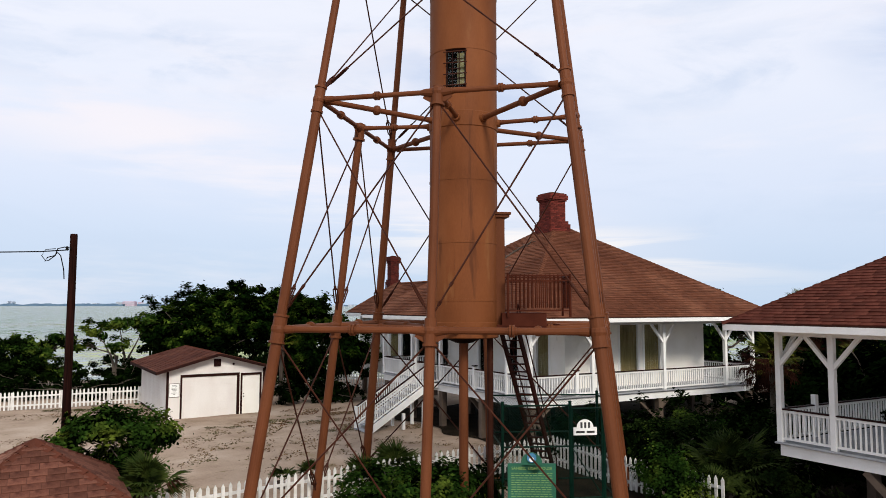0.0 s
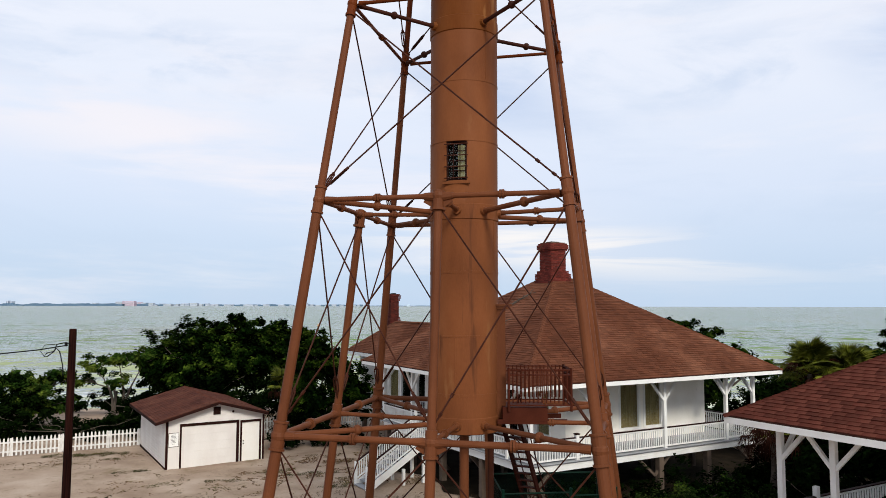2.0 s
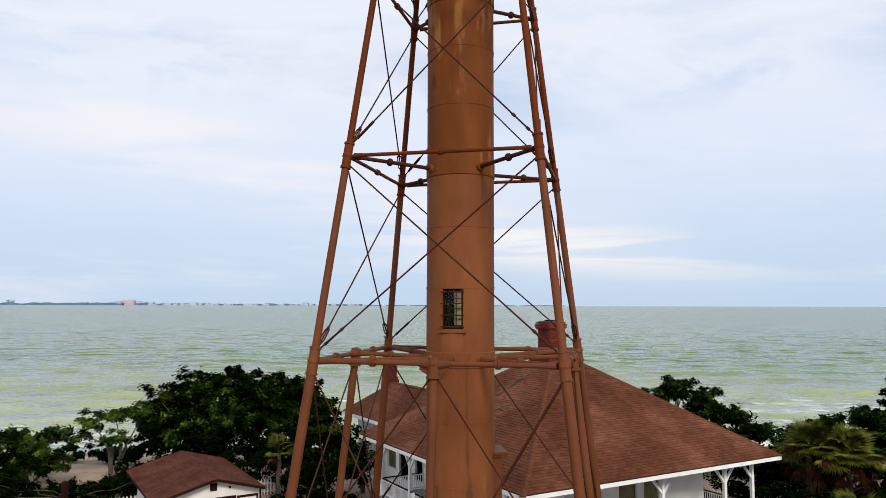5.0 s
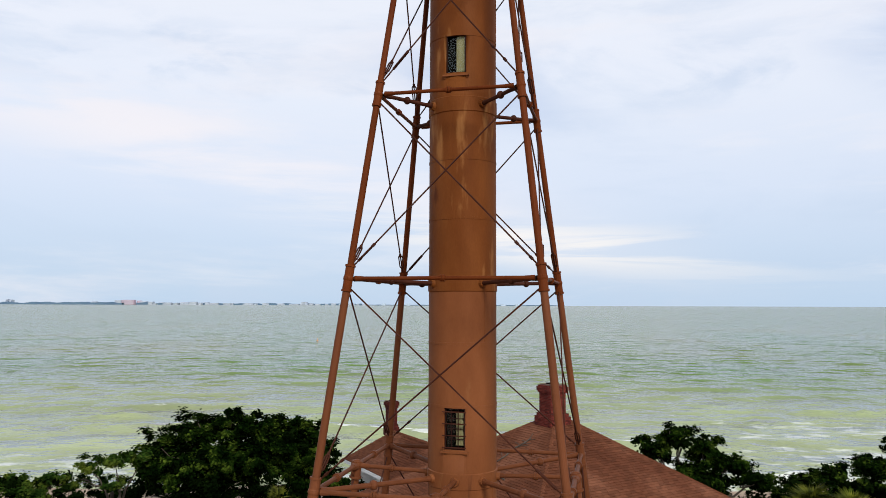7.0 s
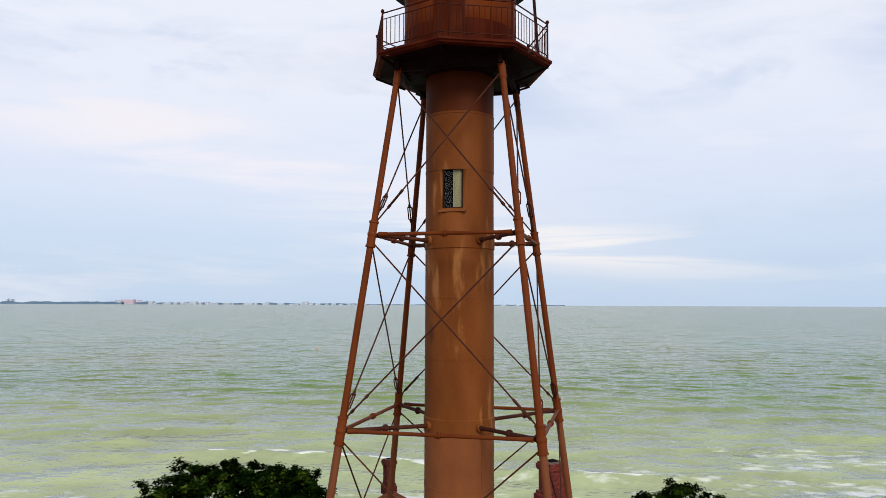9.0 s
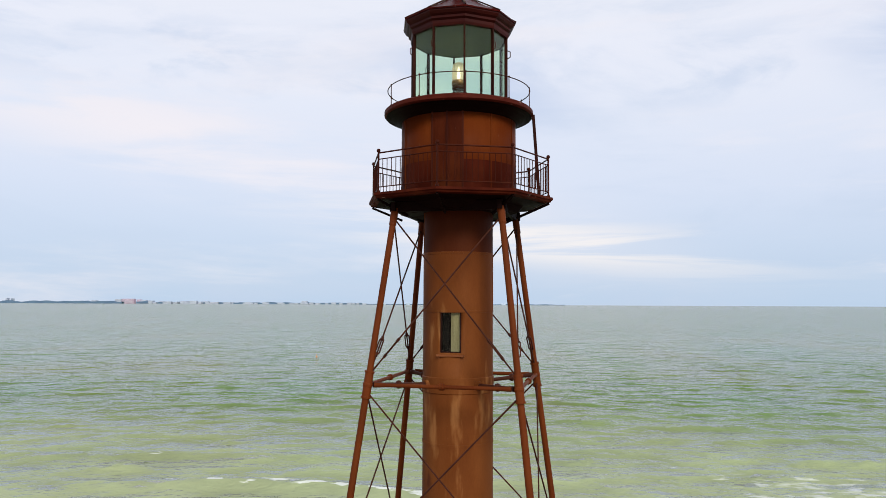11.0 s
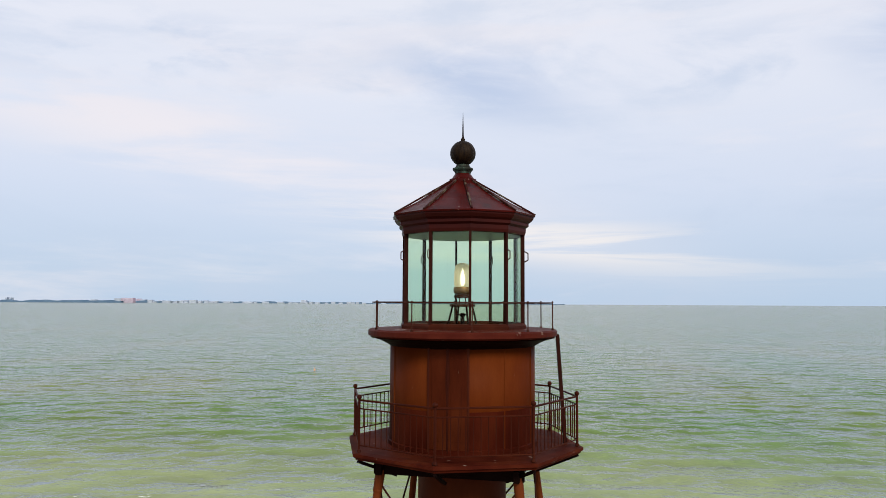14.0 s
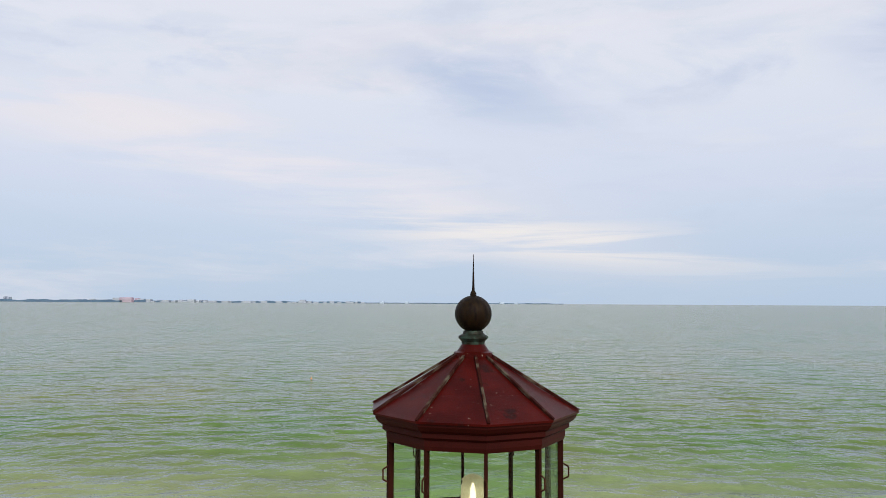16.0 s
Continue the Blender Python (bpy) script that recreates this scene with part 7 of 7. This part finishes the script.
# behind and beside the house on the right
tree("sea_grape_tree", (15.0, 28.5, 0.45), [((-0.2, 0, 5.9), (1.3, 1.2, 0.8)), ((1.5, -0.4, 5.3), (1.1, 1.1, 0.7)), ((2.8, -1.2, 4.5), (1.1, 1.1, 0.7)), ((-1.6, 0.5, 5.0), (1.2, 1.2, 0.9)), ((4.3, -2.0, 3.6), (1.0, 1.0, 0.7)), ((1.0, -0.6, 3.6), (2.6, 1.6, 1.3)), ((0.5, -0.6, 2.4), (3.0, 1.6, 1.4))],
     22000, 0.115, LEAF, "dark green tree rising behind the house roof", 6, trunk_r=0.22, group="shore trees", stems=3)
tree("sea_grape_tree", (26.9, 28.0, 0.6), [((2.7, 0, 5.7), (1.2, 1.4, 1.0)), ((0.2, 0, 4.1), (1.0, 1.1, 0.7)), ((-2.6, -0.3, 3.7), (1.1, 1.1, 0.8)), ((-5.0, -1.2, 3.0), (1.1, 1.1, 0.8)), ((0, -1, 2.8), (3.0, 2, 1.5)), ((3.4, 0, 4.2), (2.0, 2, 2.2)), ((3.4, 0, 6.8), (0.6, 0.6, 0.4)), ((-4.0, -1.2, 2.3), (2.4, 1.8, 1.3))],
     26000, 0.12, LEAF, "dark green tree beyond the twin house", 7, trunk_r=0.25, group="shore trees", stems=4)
tree("sea_grape_tree", (21.0, 17.5, 0), [((0, 0, 2.6), (2.4, 2.2, 1.8)), ((-2.0, 0.5, 2.2), (1.8, 1.8, 1.6)), ((1.8, 0.6, 3.2), (1.8, 1.6, 1.5)), ((3.2, -2.0, 2.4), (2.0, 2.0, 2.0))],
     6000, 0.16, LEAF_DARK, "dark tangled shrub trees between the two houses", 8, trunk_r=0.16, stems=4)


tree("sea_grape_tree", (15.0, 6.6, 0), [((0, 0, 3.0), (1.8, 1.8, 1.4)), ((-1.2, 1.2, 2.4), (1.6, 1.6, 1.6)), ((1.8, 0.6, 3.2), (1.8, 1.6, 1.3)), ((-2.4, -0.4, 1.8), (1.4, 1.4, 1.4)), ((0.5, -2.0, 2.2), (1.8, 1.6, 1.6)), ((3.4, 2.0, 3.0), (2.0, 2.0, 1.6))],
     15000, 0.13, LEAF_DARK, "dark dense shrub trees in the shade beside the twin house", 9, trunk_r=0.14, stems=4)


# fan palms
def fan_mesh(seed, radius, blades, mat, droop=0.25, spread=150, width=0.045):
    rng = random.Random(seed)
    bm = bmesh.new()
    root = bm.verts.new((0, 0, 0))
    for k in range(blades):
        a = radians(-spread / 2 + spread * k / (blades - 1) + rng.uniform(-2, 2))
        L = radius * (0.82 + 0.18 * math.cos(a)) * rng.uniform(0.9, 1.08)
        w = radius * width * rng.uniform(0.8, 1.2)
        d = Vector((math.cos(a), math.sin(a), 0))
        s = Vector((-math.sin(a), math.cos(a), 0))
        m = d * L * 0.55 + Vector((0, 0, 0.02))
        t = d * L + Vector((0, 0, -droop * L * rng.uniform(0.5, 1.2)))
        v = [root] + [bm.verts.new(p) for p in (m + s * w, m - s * w, t, m + Vector((0, 0, w * 0.6)))]
        bm.faces.new((v[0], v[4], v[1]))
        bm.faces.new((v[0], v[2], v[4]))
        bm.faces.new((v[1], v[4], v[3]))
        bm.faces.new((v[4], v[2], v[3]))
    old = set(bm.verts)
    tube(bm, (-radius * 0.95, 0, -0.12 * radius), (0, 0, 0), 0.016, 0.010, 5)
    near = sorted((v for v in bm.verts if v not in old), key=lambda v: v.co.length)[:2]
    bm.faces.new((root, near[0], near[1]))
    return finish(bm, "frond", mat)


FAN_GREEN = [fan_mesh(s, 0.75, 24, FROND, 0.22, 160, 0.055) for s in (1, 2, 3)]
FAN_DRY = [fan_mesh(s, 0.72, 13, FROND_DEAD, d, sp, 0.026) for s, d, sp in ((4, 0.7, 100), (5, 0.4, 70), (6, 0.9, 125))]
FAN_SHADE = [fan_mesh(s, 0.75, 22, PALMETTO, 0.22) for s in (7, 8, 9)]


def fan_palm(at, height, fronds, dry, size, label, seed, name="fan_palm", category="palm", group="palms"):
    th = thing(name, label, category, pose(*at), group)
    rng = random.Random(seed)
    bm = bmesh.new()
    limb(bm, (0, 0, -0.2), (rng.uniform(-0.15, 0.15), rng.uniform(-0.15, 0.15), max(0.15, height)), 0.15, 0.12, rng, 5, 0.05)
    part("trunk", bm, BARK, th)
    for k in range(fronds + dry):
        green = k < fronds
        az = 360 * (k * 0.381966) + rng.uniform(-15, 15)
        el = rng.uniform(-12, 80) if green else rng.uniform(-65, 35)
        if height < 0.3:
            el = rng.uniform(12, 82)
        s = size * rng.uniform(0.8, 1.15)
        m = Matrix.Translation((0, 0, height)) @ Matrix.Rotation(radians(az), 4, "Z") @ Matrix.Rotation(radians(-el), 4, "Y") @ Matrix.Diagonal((s, s, s, 1)) @ Matrix.Translation((0.72, 0, 0.1))
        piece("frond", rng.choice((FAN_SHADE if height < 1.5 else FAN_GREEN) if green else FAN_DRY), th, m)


for k, (x, y, h, n, dry, s) in enumerate(((11.4, 7.3, 3.3, 12, 44, 0.9), (17.0, 15.5, 4.7, 54, 24, 1.2), (18.6, 15.1, 4.5, 52, 22, 1.15), (20.4, 23.0, 2.8, 30, 12, 0.9), (17.3, 12.2, 2.3, 18, 8, 1.15), (22.9, 16.5, 3.2, 24, 12, 1.1), (12.6, 9.2, 2.9, 10, 16, 0.9), (-7.35, -2.6, 1.15, 26, 6, 0.72), (-10.0, 23.4, 3.2, 20, 6, 0.8))):
    fan_palm((x, y, 0), h, n, dry, s, "fan palm with green leaves over dry hanging ones between the houses" if x > 0 else "small green fan palm beside the shingled hut" if y < 0 else "small yellowish fan palm behind the garage", 30 + k)
for k, (x, y, s) in enumerate(((-2.9, 1.9, 0.7), (-2.0, 3.0, 0.8), (7.6, 1.9, 1.15), (8.3, 2.2, 1.2), (6.7, 0.5, 0.7), (-5.4, 2.9, 0.4), (-4.7, 3.5, 0.4))):
    fan_palm((x, y, 0), 0.2, 16, 0, s, "low green saw palmetto growing in the sand", 50 + k, "saw_palmetto", "palmetto", "palmettos")


def bush(at, lobes, leaves, size, mat, label, seed):
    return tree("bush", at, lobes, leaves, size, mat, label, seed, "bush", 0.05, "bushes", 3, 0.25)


# bushes in LEAF_DARK have the deep shade of their place in the leaf colour
bush((-8.2, -0.55, 0), [((-0.75, -0.70, 2.58), (0.95, 0.6, 0.42)), ((0.25, -0.3, 2.38), (0.62, 0.6, 0.5)), ((-1.75, -0.6, 2.08), (0.7, 0.5, 0.28)), ((-0.5, -0.3, 1.7), (0.9, 0.5, 0.6)), ((-0.3, -0.1, 0.9), (0.8, 0.5, 0.6))], 9000, 0.062, LEAF_BUSH, "leafy green shrub beside the hut and the pole", 61)
bush((-1.5, -0.6, 0), [((0, 0, 0.6), (1.1, 0.8, 0.6)), ((-1.2, -0.3, 0.5), (0.8, 0.7, 0.5)), ((1.1, 0.3, 0.6), (0.8, 0.7, 0.6)), ((-0.6, 0.8, 0.8), (1.0, 0.7, 0.6)), ((0.9, 1.0, 0.7), (0.9, 0.7, 0.6)) ], 6500, 0.065, LEAF_BUSH, "dense green shrubs among the lighthouse legs", 62)
bush((-0.5, 1.3, 0), [((0, 0, 0.6), (1.0, 0.8, 0.6)), ((1.1, 0, 0.5), (0.7, 0.7, 0.5)), ((-1.0, 0.2, 0.6), (0.7, 0.7, 0.5))], 4200, 0.07, LEAF_DARK, "dark green shrubs under the stair column", 63)
bush((-4.7, -1.7, 0), [((0, 0, 0.35), (0.45, 0.4, 0.4)), ((0.5, 0.1, 0.35), (0.4, 0.4, 0.35))], 700, 0.06, LEAF_BUSH, "small green shrub before the picket fence", 64)
bush((5.65, 0.75, 0), [((0, 0, 0.7), (0.75, 0.5, 0.7)), ((0.35, -0.4, 0.6), (0.55, 0.4, 0.6)), ((-0.3, 0.4, 1.0), (0.6, 0.4, 0.55)), ((0.2, 0.1, 1.2), (0.45, 0.4, 0.35))], 6500, 0.046, LEAF_BUSH, "grassy green shrub in front of the short fence", 70)
bush((8.7, 6.8, -0.34), [((0, 0, 1.3), (2.0, 1.2, 1.1)), ((2.4, 0.8, 1.3), (1.8, 1.2, 1.1)), ((-1.9, -0.8, 1.2), (1.5, 1.1, 1.0)), ((4.4, 1.5, 1.3), (1.6, 1.3, 1.2)), ((1.0, -1.4, 0.8), (2.0, 1.2, 0.9)), ((0.2, 0.0, 1.3), (0.9, 0.8, 0.45)), ((3.4, 0.8, 1.4), (1.1, 0.8, 0.4))], 15000, 0.085, LEAF_DARK, "dense dark hedge before the raised porch", 65)
bush((6.6, 3.6, 0), [((0, 0, 0.9), (1.2, 1.0, 0.9)), ((1.6, -0.6, 0.9), (1.2, 1.0, 0.9)), ((0.5, 1.5, 1.1), (1.3, 1.0, 0.9)), ((2.6, 0.6, 1.0), (1.2, 1.0, 1.0)), ((0.4, -1.8, 0.6), (0.9, 0.8, 0.6)), ((2.3, -2.4, 0.7), (1.2, 0.9, 0.7))], 13000, 0.060, LEAF_DULL, "dull green shrubs behind the short fence", 66)
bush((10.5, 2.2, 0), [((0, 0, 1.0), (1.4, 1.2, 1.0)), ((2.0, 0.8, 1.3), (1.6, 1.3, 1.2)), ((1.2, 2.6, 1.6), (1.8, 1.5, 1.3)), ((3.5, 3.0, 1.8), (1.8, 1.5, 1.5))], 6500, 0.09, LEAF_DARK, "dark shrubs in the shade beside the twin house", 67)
bush((-7.4, 22.6, 0), [((0, 0, 0.8), (1.3, 0.8, 0.8)), ((-1.8, -0.6, 0.7), (1.0, 0.8, 0.6)), ((3.2, -1.2, 0.4), (0.7, 0.6, 0.4)), ((1.2, 0.6, 0.5), (0.9, 0.6, 0.5))], 4500, 0.09, LEAF_DARK, "dark undergrowth along the rear fence", 68)
bush((-22.0, 24.2, 0), [((0.6, 0.4, 0.6), (1.6, 0.7, 0.6)), ((-4.5, -0.6, 1.2), (2.4, 0.9, 1.1)), ((3.4, 1.6, 1.2), (2.2, 0.9, 1.1)), ((-8, -1.8, 1.3), (2.4, 1.0, 1.2)), ((-6.2, 2.0, 1.6), (2.6, 1.0, 1.4))], 11000, 0.10, LEAF_DARK, "dark scrub behind the beach fence", 69)
bush((-24.0, 25.6, 0), [((-7.5, -1.6, 0.5), (2.4, 0.8, 0.6)), ((-4.2, -0.8, 0.5), (2.4, 0.8, 0.6)), ((-1.0, 0, 0.5), (2.4, 0.8, 0.65)), ((2.2, 0.8, 0.5), (2.4, 0.8, 0.65)), ((5.2, 1.6, 0.6), (2.2, 0.8, 0.7)), ((8.0, 2.4, 0.7), (2.0, 0.8, 0.8))], 12000, 0.10, LEAF_DARK, "low dark scrub along the foot of the beach trees", 76)
bush((-19.0, 37.0, -0.2), [((-10 + 2.9 * q, 0.6 * math.sin(q * 2.1), 0.7 + 0.2 * math.sin(q * 1.3)), (2.0, 1.3, 0.9)) for q in range(8)], 9000, 0.13, LEAF_DARK, "low dark beach scrub behind the big trees", 77)
bush((22.0, 33.0, -0.1), [((-8 + 2.7 * q, 0.7 * math.sin(q * 1.7), 0.8 + 0.25 * math.sin(q * 2.3)), (2.0, 1.3, 1.0)) for q in range(6)], 8000, 0.13, LEAF_DARK, "low dark beach scrub beyond the house", 78)
bush((4.6, 6.2, 0), [((0, 0, 0.9), (1.1, 0.8, 0.9)), ((1.0, -0.9, 0.8), (1.0, 0.8, 0.8)), ((-0.5, 0.9, 1.0), (0.9, 0.8, 0.7)), ((0.4, 0.2, 1.6), (0.8, 0.6, 0.4))], 6500, 0.07, LEAF_DARK, "dark shrub behind the wire enclosure", 75)
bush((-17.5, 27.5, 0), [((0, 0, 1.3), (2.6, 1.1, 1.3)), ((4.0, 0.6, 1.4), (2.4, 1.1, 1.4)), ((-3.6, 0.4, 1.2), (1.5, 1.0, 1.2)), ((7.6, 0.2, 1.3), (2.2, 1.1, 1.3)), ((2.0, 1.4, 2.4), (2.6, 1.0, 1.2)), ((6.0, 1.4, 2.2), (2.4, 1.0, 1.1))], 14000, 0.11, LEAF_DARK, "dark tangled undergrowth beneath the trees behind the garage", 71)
bush((7.9, 5.3, 0), [((0, 0, 1.5), (1.0, 0.5, 0.45)), ((1.2, 0.6, 1.5), (1.0, 0.5, 0.4)), ((-1.0, -0.5, 1.3), (0.8, 0.5, 0.4)), ((0.4, 0.2, 0.8), (1.8, 0.7, 0.8))], 6000, 0.045, LEAF_BUSH, "fine-leaved green shrub with lit top before the porch", 72)
bush((16.0, 22.0, 0), [((-3.0, -1.0, 1.2), (1.8, 1.0, 1.3)), ((0, 0, 1.4), (1.8, 1.0, 1.5)), ((1.4, -0.6, 2.6), (1.6, 1.0, 1.5)), ((3.0, 0.2, 2.2), (1.8, 1.0, 1.8)), ((5.4, 0.6, 2.2), (1.8, 1.0, 1.8)), ((2.4, -1.4, 3.4), (1.2, 0.9, 1.0))], 13000, 0.11, LEAF_DARK, "dark scrub behind the porch between the two houses", 74)
tree("sea_grape_tree", (13.2, 9.0, 0), [((0, 0, 2.6), (1.0, 1.0, 1.4)), ((1.2, 0.8, 3.0), (1.1, 1.0, 1.3)), ((0.4, 1.6, 3.6), (1.0, 1.0, 1.0)), ((-1.0, 0.2, 1.6), (1.1, 1.0, 1.2))], 7000, 0.10, LEAF_DARK, "dark leafy tree in the gap between the houses", 73, trunk_r=0.1, stems=3)


# flat mats of weeds along the fence and before the garage
WEED = material("olive_brown_weeds", 0.9, 0, ((0.030, 0.034, 0.010), (0.062, 0.060, 0.020), (0.095, 0.070, 0.030)), 1.5, (1, 1, 1), 0.25, 8, 0, island=0.5, spec=0.0)


def weed_patch(x, y, r, leaves, seed):
    lobes = [((0, 0, 0), (r, r * 0.55, 0.1)), ((r * 0.9, 0.1, 0), (r * 0.6, r * 0.35, 0.1)), ((-r * 0.8, -0.1, 0), (r * 0.6, r * 0.4, 0.1))]
    V, F = leaf_cloud(lobes, leaves, 0.035, seed)
    V[:, 2] = np.abs(V[:, 2]) * 0.32 + np.array([ground_height(x + p[0], y + p[1]) for p in V])
    ob = new("weed_patch", cloud_mesh("weed_patch", V, F, WEED))
    ob.matrix_world = pose(x, y, 0)
    tagged(ob, "flat mat of olive green weeds on the sand", "weeds", kind="stuff")


for k, (x, y, r, n) in enumerate(((-21.0, 20.2, 0.8, 900), (-19.1, 20.6, 1.0, 1500), (-17.9, 19.3, 0.4, 260), (-15.6, 16.2, 0.6, 420), (-10.6, 14.5, 0.7, 320), (-6.8, 15.6, 0.9, 480), (-4.9, 13.0, 0.8, 420))):
    weed_patch(x, y, r, n, 90 + k)


# weeds and fallen leaves strewn over the sand
def build_litter():
    rng = np.random.RandomState(9)
    V, F = [], []
    thick = ((-5.5, 18.4), (-8.2, 15.6), (-3.5, 14.6))
    patches = [(-5.5, 18.4, 2.8), (-8.2, 15.6, 1.6), (-3.5, 14.6, 2.0), (-13.5, 14.6, 1.5), (-12, 13, 3.2), (-8, 14, 2.5), (-9, 9, 3.5), (-5, 10, 3), (-15.5, 15.2, 1.2), (-17, 20.5, 1.5), (-20, 18.2, 2.2), (-4, 6, 2.4), (-12, 7, 2.6), (-6.5, 17.5, 2.5), (0, 8, 3), (-2, 11, 2.2), (-16, 11, 2)]
    for cx, cy, r in patches:
        for _ in range(int((620 if (cx, cy) in thick else 150) * r * r)):
            a, q = rng.rand() * 6.283, r * rng.rand() ** 0.6
            x, y = cx + q * math.cos(a) * 1.4, cy + q * math.sin(a) * 0.8
            if noise.noise(Vector((x * 0.9, y * 0.9, 4))) + 0.5 * noise.noise(Vector((x * 2.7, y * 2.7, 1))) < 0.08:
                continue
            z = ground_height(x, y)
            s, t = rng.uniform(0.02, 0.062), rng.rand() * 6.283
            k = len(V)
            h = rng.uniform(0.006, 0.05)
            V += [(x - s * math.cos(t), y - s * math.sin(t), z + 0.004), (x + s * 0.5 * math.sin(t), y - s * 0.5 * math.cos(t), z + h), (x + s * math.cos(t), y + s * math.sin(t), z + 0.012), (x - s * 0.5 * math.sin(t), y + s * 0.5 * math.cos(t), z + h * 0.6)]
            F += [(k, k + 1, k + 2), (k, k + 2, k + 3)]
    mat = material("dry_leaf_litter", 0.9, 0, ((0.13, 0.062, 0.030), (0.155, 0.10, 0.052), (0.095, 0.085, 0.032)), 0.5, (1, 1, 1), 0.2, 9, 0, island=0.5, spec=0.1)
    tagged(new("leaf_litter", raw_mesh("leaf_litter", V, F, mat)), "dry leaves and low weeds scattered on sand", "litter", kind="stuff")


build_litter()


def build_ground_shade():
    """Dark sheets over the sand that stand for the shade under houses and hedges."""
    def shade_sheet(name, m, x0, x1, y0, y1):
        n, k = 40, 40
        verts = []
        for j in range(k + 1):
            for i in range(n + 1):
                p = m @ Vector((x0 + (x1 - x0) * i / n + 0.3 * math.sin(j * 0.55) + 0.12 * math.sin(j * 1.1 + 2), y0 + (y1 - y0) * j / k + 0.3 * math.sin(i * 0.6) + 0.12 * math.sin(i * 1.0 + 1), 0))
                verts.append((p.x, p.y, ground_height(p.x, p.y) + 0.03))
        faces = [(j * (n + 1) + i, j * (n + 1) + i + 1, (j + 1) * (n + 1) + i + 1, (j + 1) * (n + 1) + i) for j in range(k) for i in range(n)]
        tagged(new(name, raw_mesh(name, verts, faces, GROUND_SHADE)), "dark ground sheet for the shade under the raised house", "soil", kind="structure")
    shade_sheet("ground_bed_1", pose(2.374, 6.745, 0, 0, 0, HOUSE_TURN), 0.5, 19.0, -2.2, 14.0)
    shade_sheet("ground_bed_2", pose(6.2, 3.0, 0.02, 0, 0, HOUSE_TURN), -4.2, 14.0, -3.6, 4.6)
    shade_sheet("ground_bed_3", pose(twin_at.x, twin_at.y, 0.04, 0, 0, TWIN_TURN), -0.6, 13.0, 0.5, 13.8)


build_ground_shade()

buoy = thing("buoy", "tiny orange buoy floating on the sea", "buoy", pose(-52, 283, -0.75))
part("float", ball(bmesh.new(), (0, 0, 0.25), 0.42, 12), BUOY_PAINT, buoy)
part("mast", tube(bmesh.new(), (0, 0, 0.6), (0, 0, 1.3), 0.06, n=6), BUOY_PAINT, buoy)
